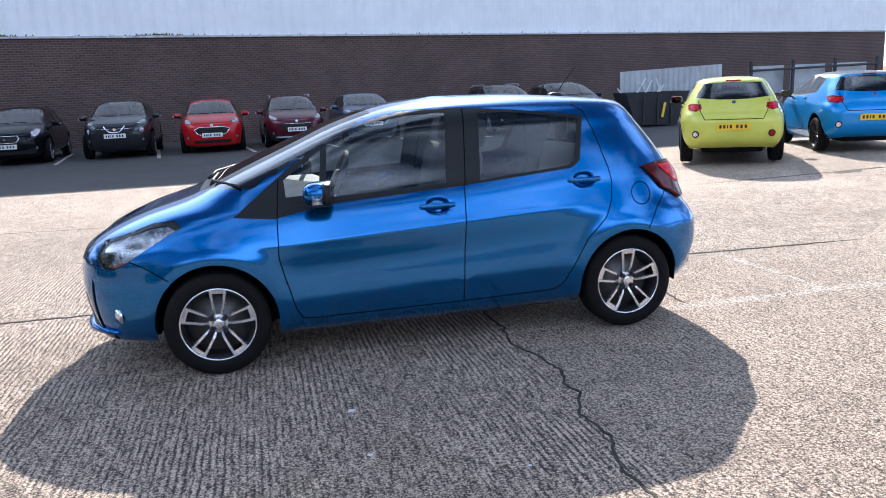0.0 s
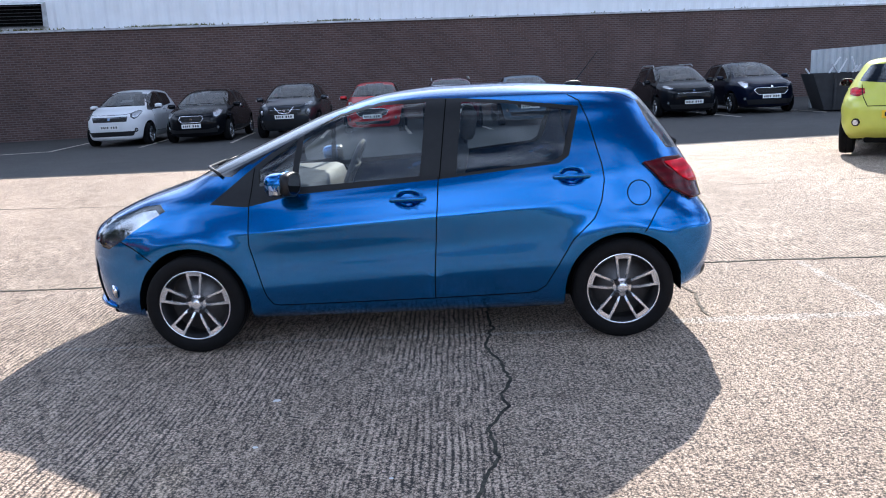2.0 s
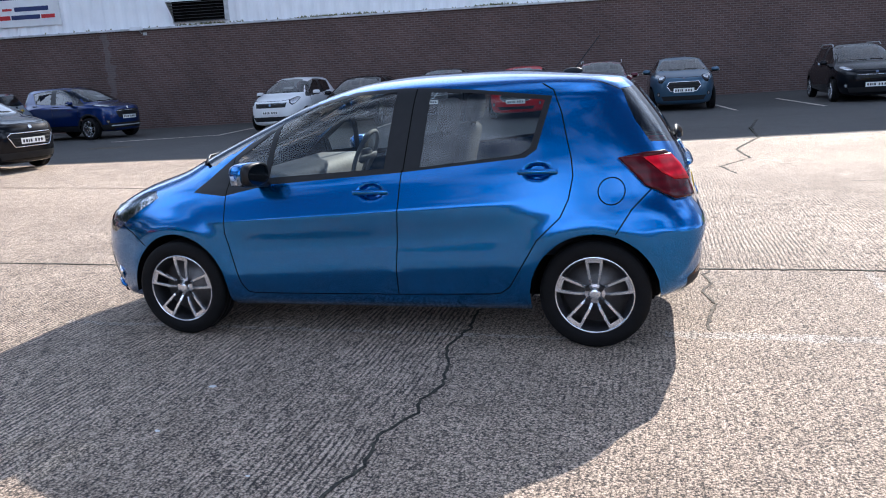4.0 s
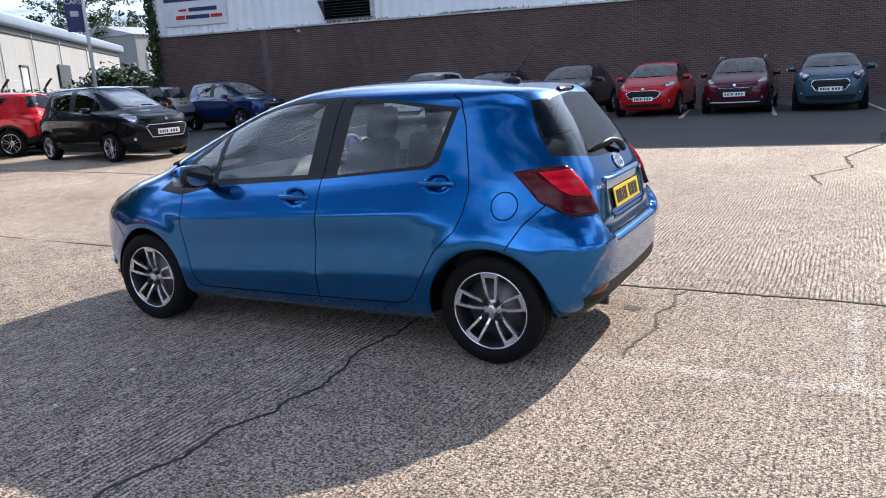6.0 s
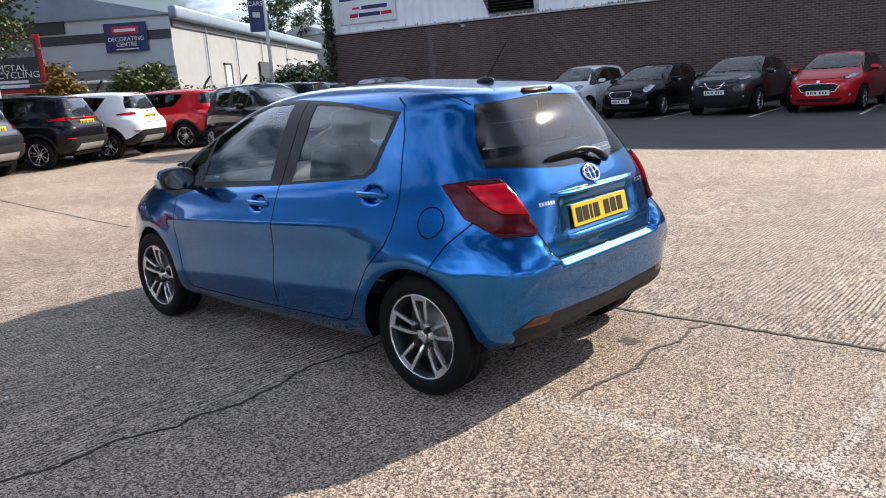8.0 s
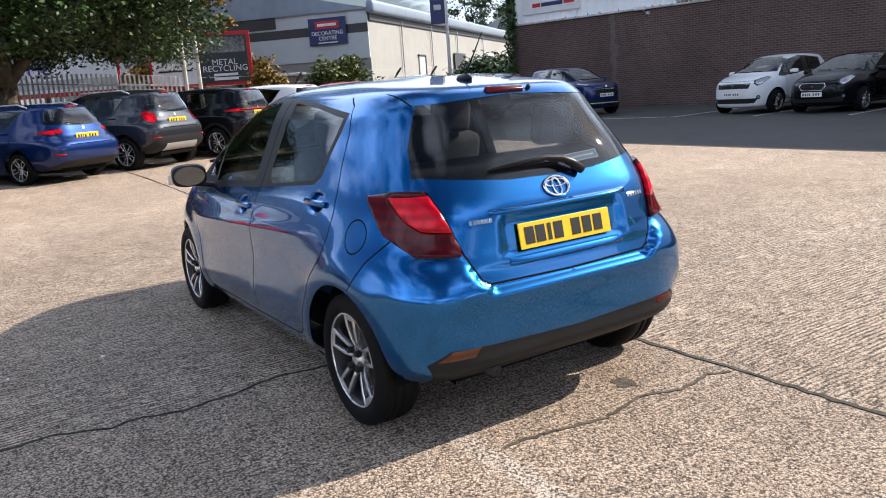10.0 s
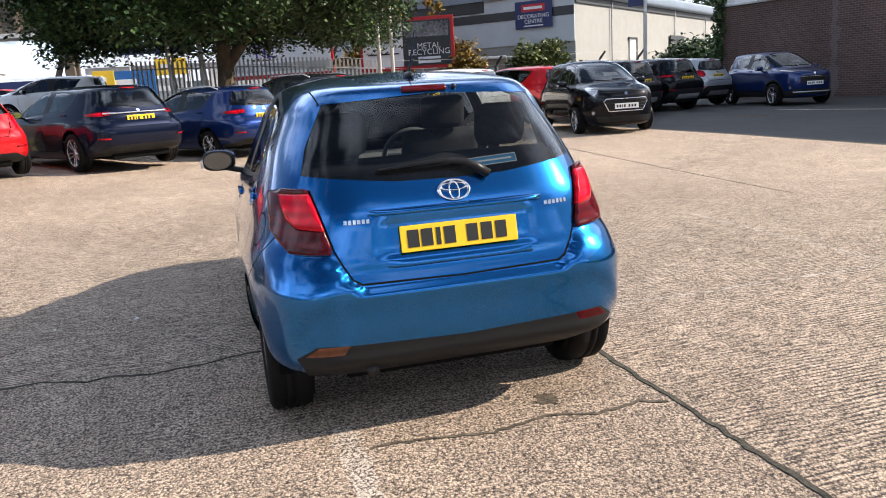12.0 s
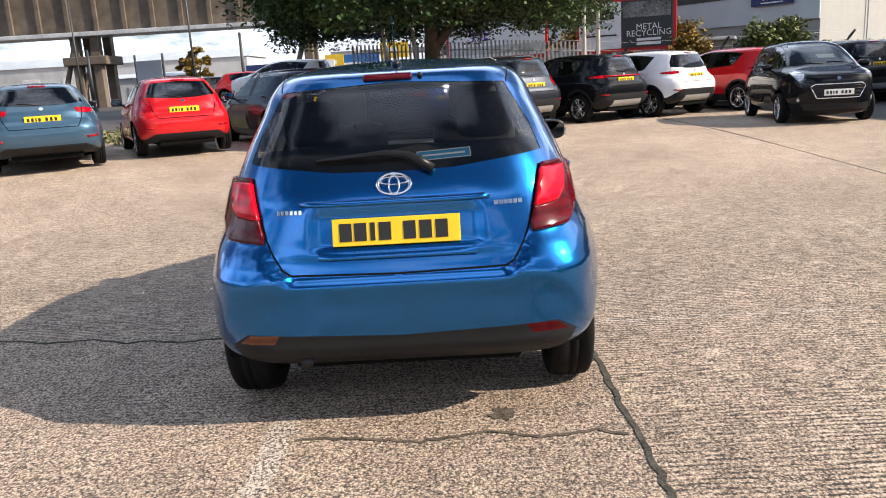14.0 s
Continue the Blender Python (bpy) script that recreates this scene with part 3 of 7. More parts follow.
def cut(bm, poly, eu, fits, closed=True):
    """Scores the outline, seen along the level direction square to eu, into the faces that fit."""
    ex, ey = eu[0], eu[1]
    eu = Vector(eu)
    n = len(poly)

    def spans(f):
        us = [v.co.x * ex + v.co.y * ey for v in f.verts]
        vs = [v.co.z for v in f.verts]
        return min(us), max(us), min(vs), max(vs)

    all_u, all_v = [p[0] for p in poly], [p[1] for p in poly]
    u0, u1, v0, v1 = min(all_u) - 0.002, max(all_u) + 0.002, min(all_v) - 0.002, max(all_v) + 0.002
    pool = {}
    for f in bm.faces:
        z = f.verts[0].co.z
        if z < v0 - 0.15 or z > v1 + 0.15:
            continue
        q = spans(f)
        if q[1] >= u0 and q[0] <= u1 and q[3] >= v0 and q[2] <= v1 and fits(f):
            pool[f] = q
    for i in range(n if closed else n - 1):
        (a, b), (c, d) = poly[i], poly[(i + 1) % n]
        lo_u, hi_u, lo_v, hi_v = min(a, c) - 0.002, max(a, c) + 0.002, min(b, d) - 0.002, max(b, d) + 0.002
        no = eu * -(d - b) + Vector((0, 0, 1)) * (c - a)
        if no.length < 1e-7:
            continue
        near = [f for f, q in pool.items() if q[1] >= lo_u and q[0] <= hi_u and q[3] >= lo_v and q[2] <= hi_v]
        if near:
            geom = set(near)
            for f in near:
                geom.update(f.edges)
                geom.update(f.verts)
                del pool[f]
            out = bmesh.ops.bisect_plane(bm, geom=list(geom), dist=1e-5, plane_co=eu * a + Vector((0, 0, b)), plane_no=no.normalized())
            for f in out["geom"]:
                if isinstance(f, bmesh.types.BMFace):
                    f.normal_update()
                    pool[f] = spans(f)


def tag_faces(bm, layer, jobs):
    """Gives each face the tag of the last outline that its middle lies in."""
    faces = list(bm.faces)
    mid = np.array([f.calc_center_median()[:] for f in faces])
    for poly, eu, ok, tag in jobs:
        u = mid[:, 0] * eu[0] + mid[:, 1] * eu[1]
        us, vs = [p[0] for p in poly], [p[1] for p in poly]
        for k in np.nonzero((u >= min(us)) & (u <= max(us)) & (mid[:, 2] >= min(vs)) & (mid[:, 2] <= max(vs)))[0]:
            if ok(faces[k]) and inside(poly, u[k], mid[k, 2]):
                faces[k][layer] = tag


def ribbon(line, width):
    """The quads of a narrow strip along a line in the plane."""
    out = []
    for (a, b), (c, d) in zip(line, line[1:]):
        k = math.hypot(c - a, d - b) or 1
        px, pz = -(d - b) / k * width / 2, (c - a) / k * width / 2
        ex, ez = (c - a) / k * width * 0.3, (d - b) / k * width * 0.3
        out.append([(a - ex + px, b - ez + pz), (c + ex + px, d + ez + pz), (c + ex - px, d + ez - pz), (a - ex - px, b - ez - pz)])
    return out


def tail_relief(y, z):
    """How deep the tailgate foot and the middle of the bumper lie under the smooth tail."""
    gate_half = float(np.interp(z, (0.655, 0.685, 0.745, 0.80, 0.92), (0.445, 0.497, 0.530, 0.555, 0.585)))
    d = min(gate_half - y, z - 0.622)
    deep = 0.036 * (1 - smoothstep((z - 0.68) / 0.13)) * smoothstep(d / 0.030)
    # the dished plate recess
    inner = min(0.335 - y, z - 0.745, 0.925 - z)
    deep += 0.012 * smoothstep(inner / 0.022)
    fold = float(np.interp(z, (0.34, 0.42, 0.50, 0.58, 0.68), (0.785, 0.755, 0.715, 0.655, 0.52)))
    deep += 0.024 * smoothstep((fold - y) / 0.055) * smoothstep((z - 0.34) / 0.06) * (1 - smoothstep((z - 0.53) / 0.12))
    return deep


def shell(shape, steps, cols, arch_r, sculpt=0.0):
    """The whole outer skin of a car as one bmesh, nose at -x."""
    at = np.linspace(0, len(RINGS) - 1, (len(RINGS) - 1) * steps + 1)
    rows = hermite(RINGS, at)
    phi = np.linspace(0, np.pi / 2, 400)
    bm = bmesh.new()
    grid = []
    wx = shape.wb / 2
    for r in rows:
        xf, zf, xr, zr, w, zs, rise, nf, nr, xm = r
        pts = []
        for xe, ze, n, rev in ((xf, zf, nf, False), (xr, zr, nr, True)):
            c, s = np.cos(phi) ** (2 / n), np.sin(phi) ** (2 / n)
            x, y = xm + (xe - xm) * c, w * s
            z = zs + rise * x + (ze - zs - rise * xe) * c ** 3
            run = np.concatenate(([0], np.cumsum(np.hypot(np.diff(x), np.diff(y)))))
            t = run[-1] * np.linspace(0, 1, cols) ** (1.35 if sculpt else 1.0)
            q = np.stack([np.interp(t, run, x), np.interp(t, run, y), np.interp(t, run, z)], 1)
            pts += list(q[::-1][1:] if rev else q)
        line = []
        for x, y, z in pts:
            X, Z, Y = shape.x(x, z), shape.z(z), y * shape.w
            edge = smoothstep((y / max(w, 1e-3) - 0.75) / 0.2) if z < 1.0 else 0.0
            for ax in (-wx, wx):
                d = math.hypot(X - ax, Z - shape.wheel - 0.01) - arch_r
                if -0.08 < d < 0.16:
                    Y += 0.014 * edge * smoothstep(1 - abs(d - 0.01) / 0.12)
            if sculpt:
                # door skins: a soft shoulder, a hollow under it and a kick-out above the sill
                Y += sculpt * edge * (0.9 * math.exp(-abs(z - 0.765 - 0.055 * x) / 0.030) - 1.3 * math.exp(-(((z - 0.61 - 0.05 * x) / 0.095) ** 2)) + 0.9 * math.exp(-abs(z - 0.425 - 0.045 * x) / 0.035)) * smoothstep((1.05 - abs(x)) / 0.35)
            if sculpt and x > 1.4:
                X -= tail_relief(y, z)
            line.append((X, Y, Z))
        grid.append(line)
    left = [[bm.verts.new((x, -y, z)) for x, y, z in line] for line in grid]
    right = [[bm.verts.new((x, y, z)) for x, y, z in line] for line in grid]
    for i in range(len(grid) - 1):
        for j in range(len(grid[0]) - 1):
            bm.faces.new((left[i][j], left[i][j + 1], left[i + 1][j + 1], left[i + 1][j]))
            bm.faces.new((right[i][j], right[i + 1][j], right[i + 1][j + 1], right[i][j + 1]))
    bmesh.ops.remove_doubles(bm, verts=bm.verts, dist=0.0012)
    bm.normal_update()
    return bm


def arch_outline(ax, az, r, bottom):
    pts = [(ax + r * math.cos(a), az + r * math.sin(a)) for a in np.linspace(-0.12, math.pi + 0.12, 19)]
    return [(pts[0][0] + 0.015, bottom)] + pts + [(pts[-1][0] - 0.015, bottom)]


def arch_liner(r):
    """The dark inner wing over a wheel, open below."""
    bm = bmesh.new()
    rows = []
    for a in np.linspace(-0.1, math.pi + 0.1, 21):
        c, z = r * math.cos(a), r * math.sin(a)
        rows.append([bm.verts.new(p) for p in ((c, 0.0, z), (c, 0.28, z), (c * 0.9, 0.30, -0.12 if z < 0.05 else z * 0.9))])
    for p, q in zip(rows, rows[1:]):
        for k in range(2):
            bm.faces.new((p[k], p[k + 1], q[k + 1], q[k]))
    bm.faces.new([p[2] for p in rows])
    return bm


def side_of(sign, steep=0.45):
    return lambda f: f.normal.y * sign > steep


def wheel_meshes(hub=True):
    """Tyre and alloy rim of outer radius 1, centred, outer face at -y."""
    tyre = lathe(bmesh.new(), [(0.70, -0.28), (0.74, -0.31), (0.80, -0.325), (0.90, -0.315), (0.96, -0.28), (0.985, -0.24), (0.987, -0.115), (0.972, -0.11), (0.972, -0.085), (0.99, -0.08),
                               (0.997, 0.0), (0.975, 0.005), (0.975, 0.035), (0.99, 0.04), (0.987, 0.20), (0.96, 0.28), (0.85, 0.32), (0.72, 0.29), (0.66, 0.2)], 48)
    rim = lathe(bmesh.new(), [(0.668, -0.27), (0.655, -0.255), (0.62, -0.20), (0.60, 0.1), (0.66, 0.25)], 48)
    disc = lathe(bmesh.new(), [(0.61, 0.10), (0.52, 0.08), (0.50, 0.0), (0.22, -0.01), (0.18, -0.06), (0.0, -0.06)], 36)
    return tyre, rim, disc


def spokes(bm, double=True, count=5):
    """Pairs of spokes from hub to rim edge, and the hub with its nuts."""
    for k in range(count):
        turn = Matrix.Rotation(2 * math.pi * k / count - math.pi / 2, 4, "Y")
        for s in ((-1, 1) if double else (0,)):
            hub_z, rim_z = 0.058 * s, 0.138 * s
            half_in, half_out = (0.027, 0.030) if double else (0.07, 0.05)
            prof = [(0.17, -0.175), (0.28, -0.225), (0.48, -0.260), (0.68, -0.274)]
            rows = []
            for i, (r, y) in enumerate(prof):
                t = i / 3
                c, h = hub_z + (rim_z - hub_z) * t, half_in + (half_out - half_in) * t
                rows.append([bm.verts.new(turn @ Vector((r, yy, c + dz))) for yy, dz in ((y + 0.07, -h), (y + 0.012, -h), (y, -h * 0.7), (y, h * 0.7), (y + 0.012, h), (y + 0.07, h))])
            for p, q in zip(rows, rows[1:]):
                for i in range(5):
                    bm.faces.new((p[i], p[i + 1], q[i + 1], q[i]))
        if double:
            # the web that joins a pair of spokes at the rim
            ring = [bm.verts.new(turn @ Vector((math.cos(a) * r, y, math.sin(a) * r))) for r, y in ((0.60, -0.262), (0.675, -0.272)) for a in (-0.24, -0.08, 0.08, 0.24)]
            for i in range(3):
                bm.faces.new((ring[i], ring[i + 1], ring[i + 5], ring[i + 4]))
    lathe(bm, [(0.712, -0.27), (0.708, -0.284), (0.694, -0.288), (0.682, -0.282), (0.676, -0.268)], 48)
    lathe(bm, [(0.185, -0.10), (0.178, -0.165), (0.125, -0.175), (0.105, -0.20), (0.092, -0.235), (0.06, -0.245), (0.0, -0.247)], 30)
    bmesh.ops.recalc_face_normals(bm, faces=bm.faces)
    return bm


WHEEL_SOURCES = {}


def wheel_source(style):
    """Shared meshes of a wheel style: tyre, rim, spokes, disc, nut."""
    if style not in WHEEL_SOURCES:
        tyre, rim, disc = wheel_meshes()
        sp = spokes(bmesh.new(), style != "single", 5)
        nut = bmesh.new()
        bmesh.ops.create_cone(nut, cap_ends=True, segments=10, radius1=0.054, radius2=0.046, depth=0.09, matrix=Matrix.Rotation(radians(90), 4, "X"))
        out = []
        for nm, bm, mt in (("tyre", tyre, RUBBER), ("rim", rim, DARK_ALLOY), ("spokes", sp, ALLOY if style != "black" else DARK_ALLOY), ("brake_disc", disc, STEEL if style == "hero" else UNDER), ("wheel_nut", nut, DARK_ALLOY)):
            bmesh.ops.recalc_face_normals(bm, faces=bm.faces)
            me = bpy.data.meshes.new(nm)
            bm.to_mesh(me)
            bm.free()
            me.materials.append(mt)
            me.polygons.foreach_set("use_smooth", [nm in ("tyre", "rim", "brake_disc")] * len(me.polygons))
            out.append(me)
        WHEEL_SOURCES[style] = out
    return WHEEL_SOURCES[style]


def add_wheel(root, x, y, r, side, style, spin=0.0):
    """A wheel: tyre with its rim, spokes, disc and nuts below it."""
    tyre, rim, sp, disc, nut = wheel_source(style)
    w = new("wheel", tyre)
    w.parent = root
    w.matrix_local = Matrix.Translation((x, y, r)) @ Matrix.Rotation(0 if side < 0 else math.pi, 4, "Z") @ Matrix.Rotation(spin, 4, "Y") @ Matrix.Diagonal((r, r * 1.03, r, 1))
    for nm, me in (("rim", rim), ("spokes", sp), ("brake_disc", disc)):
        o = new(nm, me)
        o.parent = w
    if style == "hero":
        for k in range(4):
            o = new("wheel_nut", nut)
            o.parent = w
            a = math.pi / 4 + k * math.pi / 2
            o.matrix_local = Matrix.Translation((0.168 * math.cos(a), -0.240, 0.168 * math.sin(a)))
    return w


def split(bm, layer, tags, name, material, root, label="", sink=0.0, thick=0.0):
    """Takes the faces with these tags out of the skin as a part with the skin's own normals."""
    faces = [f for f in bm.faces if f[layer] in tags]
    if not faces:
        return None
    out, seen, normals = bmesh.new(), {}, []
    for f in faces:
        vs = []
        for v in f.verts:
            if v not in seen:
                seen[v] = out.verts.new(v.co - v.normal * sink)
                normals.append(v.normal.copy())
            vs.append(seen[v])
        try:
            out.faces.new(vs)
        except ValueError:
            pass
    ob = part(name, out, material, root, label, True, normals)
    if thick:
        s = ob.modifiers.new("thickness", "SOLIDIFY")
        s.thickness, s.offset = thick, -1
    return ob


def plate(root, m, yellow, w=0.52, h=0.111, hero=False):
    """A number plate with bars where its characters are."""
    p = part("number_plate", box(bmesh.new(), 0, 0, 0, w, 0.006, h, 0.0025), YELLOW_PLATE if yellow else WHITE_PLATE, root)
    p.matrix_local = m
    for cx in (-0.205, -0.145, -0.095, -0.045, 0.055, 0.12, 0.185):
        cw = (0.05 if hero else 0.036) if abs(cx + 0.095) > 0.01 else 0.02
        part("bar", box(bmesh.new(), cx * w / 0.52, -0.004, 0, cw * w / 0.52, 0.003, h * (0.66 if hero else 0.5), 0.001), INK, p)
    return p


def seats(root, shape, hero=False):
    """Front and rear seats with their headrests, dashboard and steering wheel."""
    bx, bz = shape.x, shape.z
    for y in (-0.36, 0.36):
        s = fresh()
        box(s, -0.05, y * shape.w, bz(0.52), 0.50, 0.46, 0.16, 0.05)
        box(s, 0.0, 0, 0, 0.13, 0.46, 0.62, 0.05, Matrix.Translation((0.27, y * shape.w, bz(0.86))) @ Matrix.Rotation(radians(14), 4, "Y"))
        seat = part("front_seat", s, CABIN, root, "", True)
        h = fresh()
        box(h, 0.0, 0, 0, 0.09, 0.26, 0.19, 0.04, Matrix.Translation((0.40, y * shape.w, bz(1.26))) @ Matrix.Rotation(radians(10), 4, "Y"))
        for k in (-0.06, 0.06):
            rod(h, (0.37, y * shape.w + k, bz(1.12)), (0.39, y * shape.w + k, bz(1.20)), 0.007)
        part("headrest", h, CABIN, seat, "", True)
    s = fresh()
    box(s, bx(0.98, 0.5), 0, bz(0.55), 0.48, 1.25 * shape.w, 0.17, 0.05)
    box(s, 0, 0, 0, 0.13, 1.24 * shape.w, 0.56, 0.05, Matrix.Translation((bx(1.22, 0.5), 0, bz(0.84))) @ Matrix.Rotation(radians(16), 4, "Y"))
    rear = part("rear_seat", s, CABIN, root, "", True)
    for y in (-0.38, 0.38):
        h = fresh()
        box(h, 0, 0, 0, 0.09, 0.25, 0.20, 0.05, Matrix.Translation((bx(1.27, 0.5), y * shape.w, bz(1.22))) @ Matrix.Rotation(radians(10), 4, "Y"))
        part("headrest", h, CABIN, rear, "", True)
    d = fresh()
    box(d, bx(-0.72, 0.9), 0, bz(0.86), 0.42, 1.32 * shape.w, 0.22, 0.07)
    part("dashboard", d, CABIN_LIGHT if hero else CABIN, root, "", True)
    st = fresh()
    lathe(st, [(0.185 + 0.016 * math.cos(a), 0.016 * math.sin(a)) for a in np.linspace(0, 2 * math.pi, 9)], 28)
    box(st, 0, 0.02, 0, 0.33, 0.02, 0.05, 0.01)
    box(st, 0, 0.02, -0.08, 0.05, 0.02, 0.17, 0.01)
    box(st, 0, 0.0, 0, 0.13, 0.05, 0.11, 0.02)
    w = part("steering_wheel", st, CABIN_LIGHT if hero else CABIN, root, "", True)
    w.matrix_local = Matrix.Translation((bx(-0.42, 0.9), 0.36 * shape.w, bz(0.96))) @ Matrix.Rotation(radians(-90), 4, "Z") @ Matrix.Rotation(radians(-24), 4, "X")
    t = fresh()
    box(t, 0.1, 0, bz(0.36), shape.wb - 0.1, 0.92 * shape.w, 0.12, 0.03)
    part("cabin_floor", t, CABIN, root)


def pebble(bm, m, power=0.62, low=(-1, -1, -1), high=(1, 1, 1), seg=24):
    """A box with full round edges, as a squared-off ball, held between low and high in its own unit frame."""
    r = bmesh.ops.create_uvsphere(bm, u_segments=seg, v_segments=seg // 2, radius=1.0)
    for v in r["verts"]:
        p = [min(hi, max(lo, math.copysign(abs(c) ** power, c))) for c, lo, hi in zip(v.co, low, high)]
        v.co = m @ Vector(p)
    return bm


def mirror(root, shape, sign, paint):
    """A door mirror on its stalk: painted cap, black rim and lower shell, mirror glass and indicator strip."""
    x, z, y = shape.x(-0.64, 0.95), shape.z(1.005), sign * (0.845 * shape.w + 0.055)
    m4 = Matrix.Translation((x, y, z)) @ Matrix.Rotation(sign * radians(10), 4, "Z") @ Matrix.Diagonal((0.098, 0.104, 0.068, 1))
    m = part("door_mirror", pebble(fresh(), m4, low=(-1, -1, -0.42), high=(0.22, 1, 1)), paint, root, "", True)
    part("mirror_base", pebble(fresh(), m4 @ Matrix.Diagonal((0.985, 0.985, 1.0, 1)), high=(0.22, 1, -0.40)), BLACK_TRIM, m, "black lower cover", True)
    part("mirror_rim", pebble(fresh(), m4 @ Matrix.Diagonal((1, 0.99, 0.99, 1)), low=(0.20, -1, -1), high=(0.62, 1, 1)), BLACK_TRIM, m, "black rim round the glass", True)
    g = fresh()
    bmesh.ops.create_cone(g, cap_ends=True, segments=24, radius1=1.0, radius2=1.0, depth=0.02, matrix=m4 @ Matrix.Translation((0.625, 0, 0)) @ Matrix.Rotation(radians(90), 4, "Y") @ Matrix.Diagonal((0.84, 0.86, 1, 1)))
    part("mirror_glass", g, MIRROR, m, "silvered mirror glass")
    s = fresh()
    box(s, 0, 0, 0, 0.08, 0.13, 0.035, 0.014, Matrix.Translation((x, sign * 0.80 * shape.w, z - 0.066)) @ Matrix.Rotation(sign * radians(14), 4, "X"))
    part("stalk", s, BLACK_TRIM, m)
    k = fresh()
    box(k, -0.12, sign * 0.93, -0.30, 0.55, 0.12, 0.12, 0.03, m4)
    part("indicator", k, LAMP_BOWL, m)


# Faces of the parked cars: mouth, its surround, slats, lower intake, plate height, emblem height, round lamps, bright lip.
FACES = {
    "bar": dict(mouth=[(-0.46, 0.68), (0.46, 0.68), (0.40, 0.56), (-0.40, 0.56)], slats=2, emblem=0.70),
    "band": dict(mouth=[(-0.47, 0.715), (0.47, 0.715), (0.44, 0.60), (-0.44, 0.60)], slats=3, emblem=0.66, plate=0.48, intake=[(-0.62, 0.38), (0.62, 0.38), (0.54, 0.27), (-0.54, 0.27)]),
    "egg": dict(mouth=[(-0.27, 0.71), (0.27, 0.71), (0.31, 0.64), (0.24, 0.55), (-0.24, 0.55), (-0.31, 0.64)], surround=True, slats=3, emblem=0.635, plate=0.46, intake=[(-0.66, 0.42), (-0.40, 0.36), (0.40, 0.36), (0.66, 0.42), (0.60, 0.27), (-0.60, 0.27)]),
    "vee": dict(mouth=[(-0.42, 0.70), (0.42, 0.70), (0.46, 0.60), (0.30, 0.52), (-0.30, 0.52), (-0.46, 0.60)], slats=2, emblem=0.635, vee=True, plate=0.50, rounds=[(0.60, 0.60, 0.10)], intake=[(-0.64, 0.42), (0.64, 0.42), (0.56, 0.24), (-0.56, 0.24)]),
    "smile": dict(mouth=[(-0.44, 0.60), (-0.30, 0.655), (0.30, 0.655), (0.44, 0.60), (0.36, 0.49), (0.24, 0.46), (-0.24, 0.46), (-0.36, 0.49)], surround=True, slats=5, emblem=0.70, plate=0.46, intake=[(-0.50, 0.34), (0.50, 0.34), (0.44, 0.26), (-0.44, 0.26)]),
    "dark": dict(mouth=[(-0.44, 0.62), (-0.32, 0.665), (0.32, 0.665), (0.44, 0.62), (0.36, 0.48), (-0.36, 0.48)], slats=4, emblem=0.70, plate=0.49, lip=True, intake=[(-0.62, 0.36), (0.62, 0.36), (0.56, 0.24), (-0.56, 0.24)]),
    "round": dict(mouth=[(-0.36, 0.66), (0.36, 0.66), (0.42, 0.58), (0.32, 0.46), (-0.32, 0.46), (-0.42, 0.58)], surround=True, slats=3, emblem=0.74, plate=0.48, rounds=[(0.54, 0.74, 0.115)], intake=[(-0.56, 0.36), (0.56, 0.36), (0.50, 0.26), (-0.50, 0.26)]),
    "wide": dict(mouth=[(-0.46, 0.58), (-0.40, 0.62), (0.40, 0.62), (0.46, 0.58), (0.36, 0.42), (-0.36, 0.42)], surround=True, slats=4, emblem=0.70, plate=0.50, intake=[(-0.60, 0.34), (0.60, 0.34), (0.55, 0.24), (-0.55, 0.24)]),
    "open": dict(mouth=[(-0.40, 0.66), (0.40, 0.66), (0.44, 0.60), (0.34, 0.50), (-0.34, 0.50), (-0.44, 0.60)], surround=True, slats=4, emblem=0.69, plate=0.45, intake=[(-0.60, 0.38), (0.60, 0.38), (0.55, 0.25), (-0.55, 0.25)]),
}
SLIM_LAMP = [(0.44, 0.87), (0.55, 0.895), (0.72, 0.86), (0.95, 0.80), (0.98, 0.745), (0.86, 0.74), (0.66, 0.78), (0.50, 0.825)]
BIG_LAMP = [(0.46, 0.86), (0.58, 0.90), (0.74, 0.86), (0.93, 0.79), (0.97, 0.70), (0.88, 0.645), (0.74, 0.69), (0.58, 0.78)]
PILLAR_TAIL = [(0.44, 1.10), (0.53, 1.13), (0.66, 1.00), (0.80, 0.90), (0.845, 0.80), (0.72, 0.78), (0.60, 0.86), (0.50, 0.98)]
TALL_TAIL = [(0.56, 1.06), (0.68, 1.08), (0.82, 1.02), (0.865, 0.86), (0.80, 0.76), (0.68, 0.78), (0.60, 0.90)]


